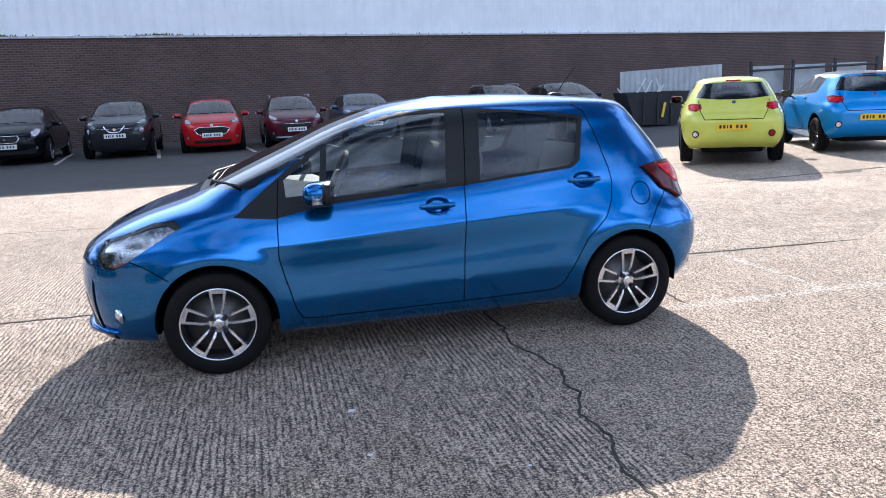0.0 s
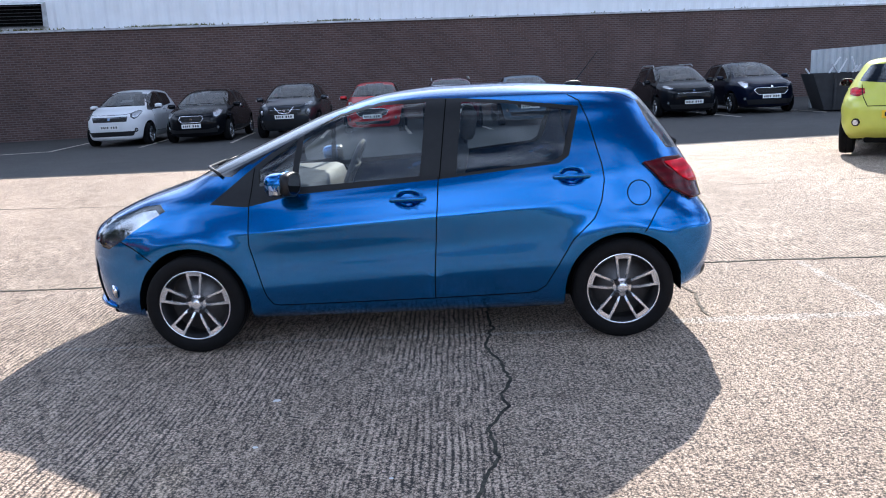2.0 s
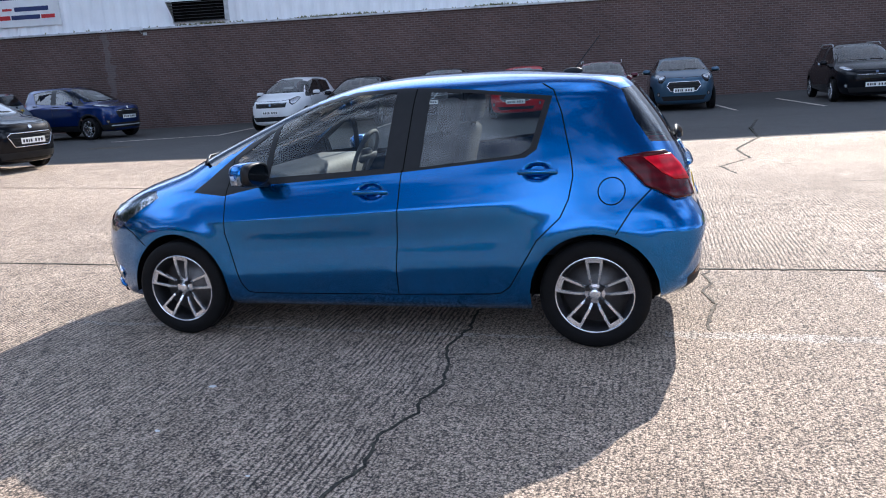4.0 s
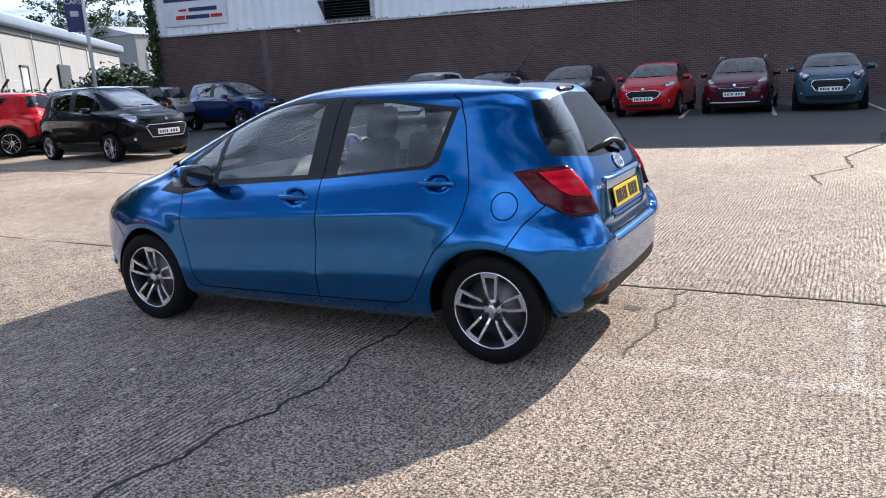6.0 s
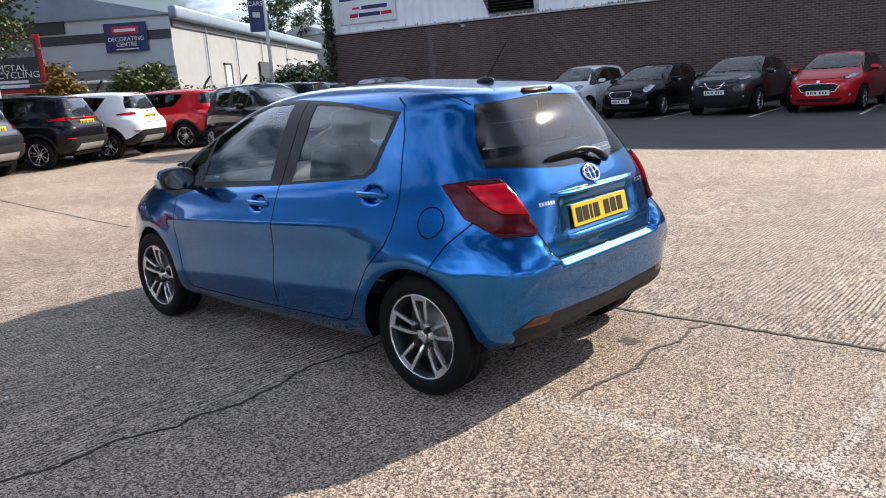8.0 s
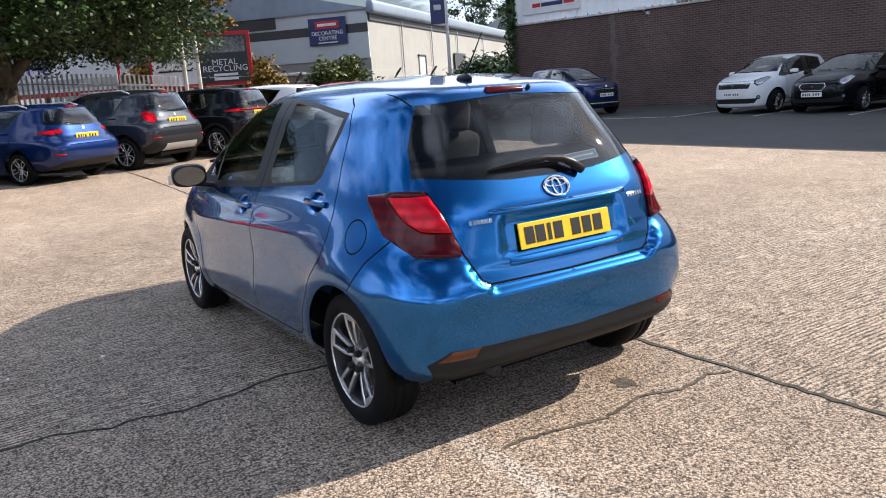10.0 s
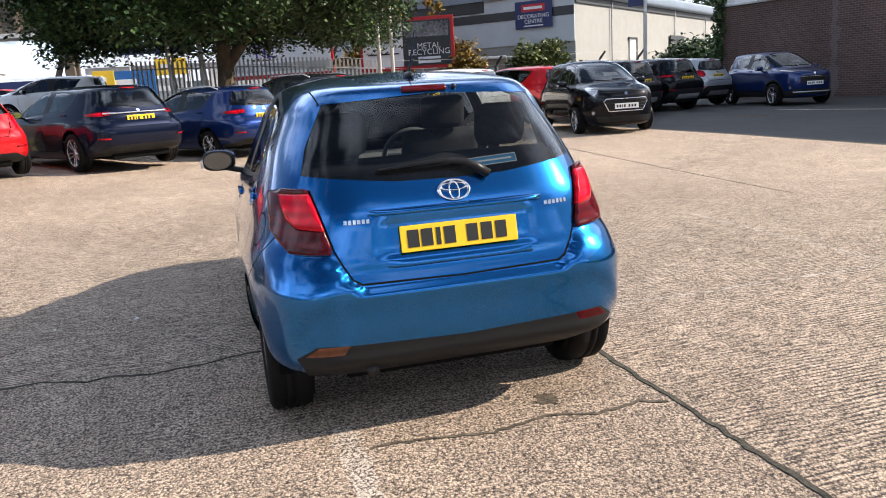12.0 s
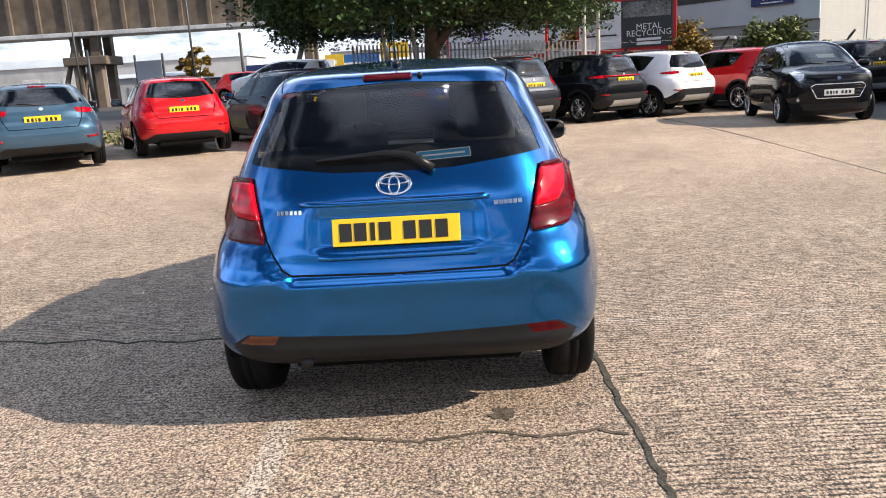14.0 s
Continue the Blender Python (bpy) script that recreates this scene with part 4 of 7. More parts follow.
def generic_car(name, m, shape, paint, label, group="", wheel_style="alloy", plates=True, roof_rails=False, plate_z=0.80, fogs=False, tail=None, face="bar", lamp=None, dark_roof=False, clad=False, strip_bar=None, doors=5, card=False):
    """A parked car of the street, built once with all its parts; nose at -x of its own frame."""
    root = thing(name, m, label, "car", group)
    look_of = FACES[face]
    r = shape.wheel
    arch = r + 0.058
    bm = shell(shape, 2, 19, arch)
    skin = BVHTree.FromBMesh(bm)
    lay = bm.faces.layers.int.new("tag")
    jobs = []
    e = math.sqrt(0.5)
    front = lambda f: f.normal.x < -0.25 and f.calc_center_median().x < 0.3
    rear = lambda f: f.normal.x > 0.15 and f.calc_center_median().x > 0.9

    def grow(poly, k):
        cu, cz = sum(p[0] for p in poly) / len(poly), sum(p[1] for p in poly) / len(poly)
        return [(cu + (u - cu) * k, cz + (z - cz) * k) for u, z in poly]

    for sg in (-1, 1):
        ok = side_of(sg)
        if clad:
            jobs.append((shape.side([(-1.9, 0.10), (1.8, 0.10), (1.8, 0.335), (-1.9, 0.335)]), (1, 0, 0), ok, 41))
            for ax in (-shape.wb / 2, shape.wb / 2):
                jobs.append((arch_outline(ax, r + 0.01, arch + 0.055, 0.0), (1, 0, 0), ok, 41))
        for ax in (-shape.wb / 2, shape.wb / 2):
            jobs.append((arch_outline(ax, r + 0.01, arch, 0.0), (1, 0, 0), ok, 1))
        jobs.append((shape.side(DLO), (1, 0, 0), side_of(sg, 0.5), 2))
        for k, nm in enumerate(PANES):
            jobs.append((shape.side(PANES[nm]), (1, 0, 0), side_of(sg, 0.5), 10 + k + (0 if sg < 0 else 5)))
        lines = [[(0.20, 0.99), (0.17, 0.34)], [(-0.88, 0.86), (-0.87, 0.55), (-0.80, 0.33), (0.70, 0.33), (0.88, 0.50), (1.10, 0.74), (1.15, 0.93)]]
        if doors == 3:
            lines = [[(-0.88, 0.86), (-0.87, 0.55), (-0.80, 0.33), (0.42, 0.33), (0.50, 0.45), (0.52, 0.98)]]
        for ln in lines:
            for q in ribbon(shape.side(ln), 0.009):
                jobs.append((q, (1, 0, 0), ok, 4))
        nose_of = lambda f, sg=sg: f.normal.x < 0.3 and f.calc_center_median().y * sg > 0.15 and f.calc_center_median().x < -0.9
        tail_of = lambda f, sg=sg: f.normal.x > -0.3 and f.calc_center_median().y * sg > 0.15 and f.calc_center_median().x > 0.9
        jobs.append((shape.slant(lamp or GRAND_LAMP, True), (-e, -e * sg, 0), nose_of, 20 if sg < 0 else 21))
        jobs.append((shape.slant(grow(lamp or GRAND_LAMP, 0.80), True), (-e, -e * sg, 0), nose_of, 26 if sg < 0 else 27))
        jobs.append((shape.slant(tail or TAILLAMP, False), (e, -e * sg, 0), tail_of, 22 if sg < 0 else 23))
        jobs.append((shape.slant(grow(tail or TAILLAMP, 0.6), False), (e, -e * sg, 0), tail_of, 24 if sg < 0 else 25))
    jobs.append((shape.end(WINDSCREEN), (0, 1, 0), front, 30))
    for q in ribbon(shape.end([(-0.60, 0.83), (-0.42, 0.775), (-0.2, 0.765), (0.2, 0.765), (0.42, 0.775), (0.60, 0.83)]), 0.010):
        jobs.append((q, (0, 1, 0), front, 4))
    for q in ribbon(shape.end([(-0.56, 1.02), (-0.53, 0.80), (-0.46, 0.66), (0.46, 0.66), (0.53, 0.80), (0.56, 1.02)]), 0.012):
        jobs.append((q, (0, 1, 0), rear, 4))
    jobs.append((shape.end(BACKLIGHT), (0, 1, 0), rear, 31))
    jobs.append((shape.end(look_of["mouth"]), (0, 1, 0), front, 32))
    if dark_roof:
        jobs.append((shape.side([(-0.2, 1.425), (1.5, 1.40), (1.5, 1.6), (-0.5, 1.6)]), (1, 0, 0), lambda f: f.normal.z > 0.3, 40))
    jobs.append((shape.end(look_of.get("intake", [(-0.60, 0.36), (0.60, 0.36), (0.55, 0.24), (-0.55, 0.24)])), (0, 1, 0), front, 33))
    high = 0.52 if clad else 0.40
    jobs.append((shape.end([(-0.84, 0.30), (-0.70, high - 0.08), (-0.54, high), (0.54, high), (0.70, high - 0.08), (0.84, 0.30), (0.70, 0.1), (-0.70, 0.1)]), (0, 1, 0), rear, 34))
    if clad:
        jobs.append((shape.end([(-0.42, 0.40), (0.42, 0.40), (0.46, 0.28), (-0.46, 0.28)]), (0, 1, 0), rear, 42))
    for poly, eu, ok, tag in jobs:
        cut(bm, poly, eu, ok)
    bm.normal_update()
    tag_faces(bm, lay, jobs)
    bmesh.ops.delete(bm, geom=[f for f in bm.faces if f[lay] == 1], context="FACES")
    bm.normal_update()
    split(bm, lay, {0}, "body", paint, root)
    split(bm, lay, {2}, "window_surround", BLACK_TRIM, root)
    for k, nm in enumerate(PANES):
        for t in (10, 15):
            split(bm, lay, {t + k}, nm, CAR_GLASS, root)
    for t in (20, 21):
        h = split(bm, lay, {t}, "headlight", LAMP_DARK, root, "", -0.002)
        split(bm, lay, {t + 6}, "reflector", LAMP_BOWL, h or root, "bright reflector", -0.002)
    for t in (22, 23):
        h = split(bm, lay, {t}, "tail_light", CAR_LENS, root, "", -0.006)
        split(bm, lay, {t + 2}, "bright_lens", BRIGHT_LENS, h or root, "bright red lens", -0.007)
    split(bm, lay, {30}, "windscreen", CAR_GLASS, root)
    split(bm, lay, {31}, "rear_window", CAR_GLASS, root)
    split(bm, lay, {32}, "grille", BLACK_TRIM, root, "", 0.006)
    split(bm, lay, {33}, "lower_intake", MATT_TRIM, root, "", 0.006)
    split(bm, lay, {40}, "roof", PAINTS["black"], root, "black roof")
    split(bm, lay, {4}, "panel_gap", UNDER, root, "", 0.004)
    split(bm, lay, {34}, "rear_valance", paint if fogs else MATT_TRIM, root)
    split(bm, lay, {41}, "body_cladding", MATT_TRIM, root, "grey plastic cladding", -0.004)
    split(bm, lay, {42}, "skid_plate", PAINTS["silver"], root, "silver skid plate", -0.006)
    bm.free()
    seats(root, shape)
    W = 0.845 * shape.w
    for ax in (-shape.wb / 2, shape.wb / 2):
        for sg in (-1, 1):
            add_wheel(root, ax, sg * (W - 0.11), r, sg, wheel_style, random.uniform(0, 1.2))
            well = arch_liner(arch)
            p = part("wheel_arch_liner", well, UNDER, root, "", True)
            p.matrix_local = Matrix.Translation((ax, sg * (W - 0.085), r + 0.01)) @ Matrix.Rotation(0 if sg < 0 else math.pi, 4, "Z")
    u = fresh()
    box(u, 0, 0, shape.z(0.26), shape.xs[1][3] - shape.xs[1][0] - 0.5, 0.98 * shape.w, 0.16, 0.03)
    box(u, 0, 0, shape.z(0.24), shape.wb - 2 * arch - 0.06, 1.5 * shape.w, 0.10, 0.03)
    part("underbody", u, UNDER, root)
    for sg in (-1, 1):
        mirror(root, shape, sg, paint)

    def on_nose(y, z, out=0.0):
        p, n, _, _ = skin.ray_cast(Vector((-5, y * shape.w, shape.z(z))), Vector((1, 0, 0)))
        return p + n * out, n

    def on_tail(y, z, out=0.0):
        p, n, _, _ = skin.ray_cast(Vector((6, y * shape.w, shape.z(z))), Vector((-1, 0, 0)))
        return p + n * out, n

    def rail(name, at, pts, rad, material, parent, label=""):
        b = fresh()
        ps = [at(y, z, rad * 0.5)[0] for y, z in pts]
        return part(name, tube(b, ps, rad, 6), material, parent, label, True)

    # the mouth: slats, surround, emblem
    mouth = look_of["mouth"]
    lo, hi = min(p[1] for p in mouth), max(p[1] for p in mouth)
    for k in range(look_of["slats"]):
        z = lo + (hi - lo) * (k + 0.7) / (look_of["slats"] + 0.4)
        half = max([abs(y) for y in np.linspace(0, 0.5, 40) if inside(mouth, y, z)] or [0.2]) - 0.02
        rail("grille_bar", on_nose, [(y, z) for y in np.linspace(-half, half, 9)], 0.006, CHROME if k == look_of["slats"] - 1 and not look_of.get("surround") else DARK_ALLOY, root)
    if look_of.get("surround"):
        dense = [(a[0] + (c[0] - a[0]) * i / 5, a[1] + (c[1] - a[1]) * i / 5) for a, c in zip(mouth, mouth[1:] + mouth[:1]) for i in range(5)]
        rail("grille_surround", on_nose, dense + dense[:1], 0.011, CHROME, root, "chrome grille surround")
    if look_of.get("vee"):
        rail("grille_vee", on_nose, [(-0.24, 0.705), (-0.19, 0.65), (-0.13, 0.585), (0, 0.57), (0.13, 0.585), (0.19, 0.65), (0.24, 0.705)], 0.019, CHROME, root, "chrome vee round the emblem")
    if look_of.get("lip"):
        rail("bumper_lip", on_nose, [(y, 0.30) for y in np.linspace(-0.56, 0.56, 11)], 0.022, PAINTS["silver"], root, "silver bumper lip")
    p, n = on_nose(0, look_of["emblem"], 0.004)
    b = fresh()
    rod(b, p - n * 0.01, p + n * 0.006, 0.040, 0.036, 18)
    part("emblem", b, CHROME, root, "round chrome emblem")
    for y, z, rad in look_of.get("rounds", []):
        for sg in (-1, 1):
            p, n = on_nose(sg * y, z)
            b = fresh()
            rod(b, p - n * 0.06, p + n * 0.012, rad, rad * 0.94, 24)
            hl = part("round_lamp", b, LAMP_DARK, root)
            b = fresh()
            bmesh.ops.create_uvsphere(b, u_segments=16, v_segments=8, radius=rad * 0.80, matrix=Matrix.Translation(p - n * rad * 0.25) @ Matrix.Diagonal((0.6, 1, 1, 1)))
            part("reflector", b, LAMP_BOWL, hl, "", True)
    for sg in (-1, 1):
        p, n = on_nose(sg * 0.62, 0.40)
        b = fresh()
        rod(b, p - n * 0.02, p + n * 0.006, 0.062, 0.055, 14)
        fl = part("fog_light", b, MATT_TRIM, root)
        b = fresh()
        rod(b, p - n * 0.02, p + n * 0.010, 0.036, 0.032, 14)
        part("lens", b, LAMP_BOWL, fl)
        # wiper at the foot of the windscreen
        rail("wiper", on_nose, [(sg * 0.30 - 0.27, 1.045), (sg * 0.30, 1.055), (sg * 0.30 + 0.25, 1.065)], 0.009, BLACK_TRIM, root)
    if plates:
        pz = look_of.get("plate", 0.42)
        plate(root, Matrix.Translation((on_nose(0, pz)[0].x - 0.018, 0, shape.z(pz))) @ Matrix.Rotation(radians(-90), 4, "Z"), False)
        plate(root, Matrix.Translation((on_tail(0, plate_z)[0].x + 0.02, 0, shape.z(plate_z))) @ Matrix.Rotation(radians(90), 4, "Z"), True)
    p, n = on_tail(0, 0.985, 0.004)
    b = fresh()
    rod(b, p - n * 0.01, p + n * 0.006, 0.036, 0.032, 18)
    part("emblem", b, CHROME, root, "round chrome emblem")
    rail("rear_wiper", on_tail, [(0.0, 1.05), (-0.15, 1.085), (-0.30, 1.10)], 0.009, BLACK_TRIM, root)
    rail("high_brake_light", on_tail, [(-0.12, 1.40), (0.12, 1.40)], 0.014, CAR_LENS, root)
    if strip_bar:
        rail("tail_strip", on_tail, [(y, 0.935) for y in np.linspace(-0.55, 0.55, 11)], 0.020, strip_bar, root, "strip across the tailgate")
    if fogs:
        for sg in (-1, 1):
            p, n = on_tail(sg * 0.60, 0.46)
            b = fresh()
            rod(b, p - n * 0.02, p + n * 0.012, 0.062, 0.058, 18)
            fl = part("rear_fog_light", b, BLACK_TRIM, root)
            b = fresh()
            rod(b, p, p + n * 0.020, 0.042, 0.038, 16)
            part("lens", b, CAR_LENS if sg > 0 else LAMP_BOWL, fl)
    else:
        for sg in (-1, 1):
            rail("rear_reflector", on_tail, [(sg * 0.56, 0.50), (sg * 0.64, 0.505), (sg * 0.71, 0.51)], 0.016, CAR_LENS, root)
    if roof_rails:
        for sg in (-1, 1):
            b = fresh()
            pts = [(shape.x(x, z), sg * y * shape.w, shape.z(z) + dz) for x, y, z, dz in ((-0.1, 0.56, 1.40, 0.03), (0.0, 0.55, 1.43, 0.06), (0.9, 0.55, 1.43, 0.06), (1.1, 0.55, 1.40, 0.02))]
            part("roof_rail", tube(b, pts, 0.014), GALV, root, "", True)
    if card:
        # a pale price card behind the windscreen
        p, n = on_nose(-0.12, 1.20, -0.03)
        b = fresh()
        across = Vector((0, 0, 1)).cross(n).normalized()
        box(b, 0, 0, 0, 0.006, 0.32, 0.17, 0.002, Matrix.Translation(p) @ Matrix((n, across, n.cross(across))).transposed().to_4x4())
        part("price_card", b, WHITE_PLATE, root, "pale price card behind the windscreen")
    for sg in (-1, 1):
        for x, z in ((0.03, 0.875), (0.97, 0.955)) if doors == 5 else ((0.36, 0.90),):
            h = fresh()
            p, _, _, _ = skin.ray_cast(Vector((shape.x(x, z), sg * 4, shape.z(z))), Vector((0, -sg, 0)))
            box(h, p.x, p.y + sg * 0.012, p.z, 0.20, 0.03, 0.03, 0.012)
            part("door_handle", h, paint, root)
    return root


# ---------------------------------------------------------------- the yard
# asphalt starts on the shed's shadow edge, so its dark colour follows the shade
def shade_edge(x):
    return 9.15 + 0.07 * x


def build_ground():
    bm = fresh()
    xs = [-900, -300, -120] + list(np.arange(-60, 60.1, 2.0)) + [120, 300, 900]
    ys = [-900, -300, -120, -60, -40] + list(np.arange(-24, 8.1, 2.0)) + ["edge"] + list(np.arange(12, 44.1, 4.0)) + [120, 300, 900]
    grid = []
    for y in ys:
        row = []
        for x in xs:
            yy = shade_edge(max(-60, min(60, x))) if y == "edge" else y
            row.append(bm.verts.new((x, yy, ground_z(x, yy))))
        grid.append(row)
    k = ys.index("edge")
    for j in range(len(ys) - 1):
        for i in range(len(xs) - 1):
            f = bm.faces.new((grid[j][i], grid[j][i + 1], grid[j + 1][i + 1], grid[j + 1][i]))
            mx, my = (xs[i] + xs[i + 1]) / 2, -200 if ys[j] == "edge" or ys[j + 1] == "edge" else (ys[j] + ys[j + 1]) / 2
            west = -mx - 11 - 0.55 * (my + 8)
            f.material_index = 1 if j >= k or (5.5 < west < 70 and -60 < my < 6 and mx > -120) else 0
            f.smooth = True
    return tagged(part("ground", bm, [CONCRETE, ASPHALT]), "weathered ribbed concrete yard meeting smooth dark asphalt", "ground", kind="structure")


def strip(name, pts, width, material, label, jitter=0.0, rise=0.004, step=0.06, category="ground"):
    """A narrow band that lies on the ground along a line, its edges uneven."""
    dense = []
    for (a, b), (c, d) in zip(pts, pts[1:]):
        n = max(1, int(math.hypot(c - a, d - b) / step))
        dense += [(a + (c - a) * i / n, b + (d - b) * i / n) for i in range(n)]
    dense.append(pts[-1])
    bm = fresh()
    rows = []
    for i, (x, y) in enumerate(dense):
        a, c = dense[max(0, i - 1)], dense[min(len(dense) - 1, i + 1)]
        dx, dy = c[0] - a[0], c[1] - a[1]
        k = math.hypot(dx, dy) or 1
        off = random.uniform(-jitter, jitter)
        w1, w2 = (width / 2 * random.uniform(1 - min(0.6, jitter * 40), 1.15) for _ in range(2))
        row = []
        for w in (w1 + off, -w2 + off):
            px, py = x - dy / k * w, y + dx / k * w
            row += [bm.verts.new((px, py, ground_z(px, py) + rise)), bm.verts.new((px, py, ground_z(px, py) - 0.03))]
        rows.append(row)
    for p, q in zip(rows, rows[1:]):
        bm.faces.new((p[0], p[2], q[2], q[0]))
        bm.faces.new((p[1], p[0], q[0], q[1]))
        bm.faces.new((p[2], p[3], q[3], q[2]))
    bmesh.ops.recalc_face_normals(bm, faces=bm.faces)
    return tagged(part(name, bm, material), label, category, kind="structure")


build_ground()

# the brick wall of the shed, its cladding and everything fixed to it
WALL_TURN, WALL_OFF, WALL_TOP = 13.2, 23.45, 3.66
wa = radians(WALL_TURN)
WALL_M = Matrix.Translation((-math.sin(wa) * WALL_OFF, math.cos(wa) * WALL_OFF, 0)) @ Matrix.Rotation(wa, 4, "Z")
wall_inv = WALL_M.inverted()


def on_wall(x, y, z=0.0):
    return wall_inv @ Vector((x, y, z))


WALL_L, WALL_R = -17.4, 40.0


def build_shed():
    bm = fresh()
    box(bm, (WALL_L + WALL_R) / 2, 0.15, WALL_TOP / 2, WALL_R - WALL_L, 0.3, WALL_TOP)
    w = tagged(part("wall_brick", bm, BRICK), "long dark red-brown brick wall in shade", "wall", kind="structure")
    w.matrix_world = WALL_M
    # ribbed white cladding up to a roofline that falls towards one end
    bm = fresh()
    n = int((WALL_R - WALL_L) / 0.1)
    cols = []
    for i in range(n + 1):
        x = WALL_L + (WALL_R - WALL_L) * i / n
        d = (0.0, -0.035, -0.035, 0.0)[i % 4]
        # unseen roofline, its height and slope set so the shadow meets shade_edge
        top = 9.57 + 0.109 * x
        cols.append([bm.verts.new((x, 0.03 + d, WALL_TOP + 0.02)), bm.verts.new((x, 0.03 + d, top)), bm.verts.new((x, 0.3, top)), bm.verts.new((x, 0.3, WALL_TOP + 0.02))])
    for p, q in zip(cols, cols[1:]):
        for k in range(4):
            bm.faces.new((p[k], q[k], q[(k + 1) % 4], p[(k + 1) % 4]))
    c = tagged(part("wall_cladding", bm, CLAD), "white ribbed metal cladding above the brick wall", "wall", kind="structure")
    c.matrix_world = WALL_M
    bm = fresh()
    box(bm, (WALL_L + WALL_R) / 2, -0.03, WALL_TOP + 0.03, WALL_R - WALL_L, 0.12, 0.07, 0.01)
    f = tagged(part("trim_flashing", bm, FLASH), "pale weathered metal flashing along the brick top", "trim", kind="structure")
    f.matrix_world = WALL_M
    bm = fresh()
    box(bm, (WALL_L + WALL_R) / 2, 13, 4.0, WALL_R - WALL_L, 25, 8.0)
    b = tagged(part("wall_shed", bm, CLAD), "white metal shed body behind the brick wall", "wall", kind="structure")
    b.matrix_world = WALL_M @ Matrix.Translation((0, 0.45, 0))


build_shed()
# unseen wall added to put a dark horizon band in the paint reflections
bm = fresh()
box(bm, 0, -34, 2.6, 90, 0.4, 5.2)
tagged(part("wall_south_added", bm, BRICK), "added unseen brick wall closing the yard, a dark band for reflections", "wall", kind="structure")


# ---------------------------------------------------------------- the blue hatchback
HATCH = Shape()


def hero_car():
    root = thing("hatchback_car", Matrix(), "metallic blue five-door hatchback parked on ribbed concrete", "car")
    bm = shell(HATCH, 5, 74, 0.352, 0.011)
    skin = BVHTree.FromBMesh(bm)

    def tail(y, z, out=0.0):
        """The place on the tail at this y and z, set out from the skin."""
        p, n, _, _ = skin.ray_cast(Vector((4, y, z)), Vector((-1, 0, 0)))
        return p + n * out, n

    def seat_on(y, z, out=0.0):
        """A frame on the tail: x out of the skin, y across, z up."""
        p, n = tail(y, z, out)
        across = Vector((0, 0, 1)).cross(n).normalized()
        up = n.cross(across)
        return Matrix.Translation(p) @ Matrix((n, across, up)).transposed().to_4x4()

    lay = bm.faces.layers.int.new("tag")
    front_line = [(-0.86, 1.075), (-0.885, 0.86), (-0.893, 0.65), (-0.87, 0.55), (-0.818, 0.35), (-0.785, 0.293), (-0.74, 0.284)]
    sill_line = [(-0.74, 0.284), (0.165, 0.292), (0.70, 0.303)]
    mid_line = [(0.212, 0.985), (0.19, 0.70), (0.170, 0.43), (0.167, 0.292)]
    rear_line = [(0.70, 0.303), (0.755, 0.31), (0.805, 0.345), (0.88, 0.47), (0.963, 0.61), (1.087, 0.728), (1.13, 0.82), (1.152, 0.936), (1.143, 1.02), (1.123, 1.10), (1.085, 1.26), (1.04, 1.375), (0.98, 1.41)]
    top_line = [(0.98, 1.41), (0.60, 1.432), (0.20, 1.445), (-0.10, 1.438), (-0.40, 1.388), (-0.66, 1.28), (-0.88, 1.10)]
    bump_rear = [(1.56, 0.865), (1.45, 0.76), (1.37, 0.64)]
    bump_front = [(-1.76, 0.70), (-1.62, 0.64), (-1.50, 0.565)]
    jobs = []
    e = math.sqrt(0.5)
    for sg in (-1, 1):
        ok, okg = side_of(sg, 0.35), side_of(sg, 0.4)
        o = 0 if sg < 0 else 50
        for ax in (-1.255, 1.255):
            jobs.append((arch_outline(ax, 0.302, 0.340, 0.0), (1, 0, 0), ok, 1))
        jobs.append((front_line + sill_line[1:2] + mid_line[::-1][1:] + [(0.21, 1.2), (0.20, 1.445), (-0.10, 1.438), (-0.40, 1.388), (-0.66, 1.28)], (1, 0, 0), okg, 5 + o, False))
        jobs.append((mid_line + [(0.70, 0.303)] + rear_line[1:] + [(0.60, 1.432), (0.20, 1.445)], (1, 0, 0), okg, 6 + o, False))
        jobs.append((DLO, (1, 0, 0), okg, 2, True))
        for k, nm in enumerate(PANES):
            jobs.append((PANES[nm], (1, 0, 0), okg, 10 + k + (0 if sg < 0 else 5), True))
        jobs.append(([(0.215, 0.98), (0.222, 0.98), (0.275, 1.42), (0.268, 1.42)], (1, 0, 0), okg, 4, True))
        for ln in (front_line, sill_line, mid_line, rear_line, bump_rear, bump_front):
            for q in ribbon(ln, 0.0065):
                jobs.append((q, (1, 0, 0), ok, 4, True))
        ring = [(1.348 + 0.068 * math.cos(a), 0.853 + 0.068 * math.sin(a)) for a in np.linspace(0, 2 * math.pi, 21)]
        if sg < 0:
            for q in ribbon(ring, 0.006):
                jobs.append((q, (1, 0, 0), ok, 4, True))
        jobs.append((HATCH.slant(HEADLAMP, True), (-e, -e * sg, 0), lambda f, sg=sg: f.normal.x < 0.3 and f.calc_center_median().y * sg > 0.15 and f.calc_center_median().x < -1.2, 20 if sg < 0 else 21, True))
        cu, cz = sum(p[0] for p in HEADLAMP) / len(HEADLAMP), sum(p[1] for p in HEADLAMP) / len(HEADLAMP)
        inner = [(cu + (u - cu) * 0.92, cz + (z - cz) * 0.86 - 0.006) for u, z in HEADLAMP]
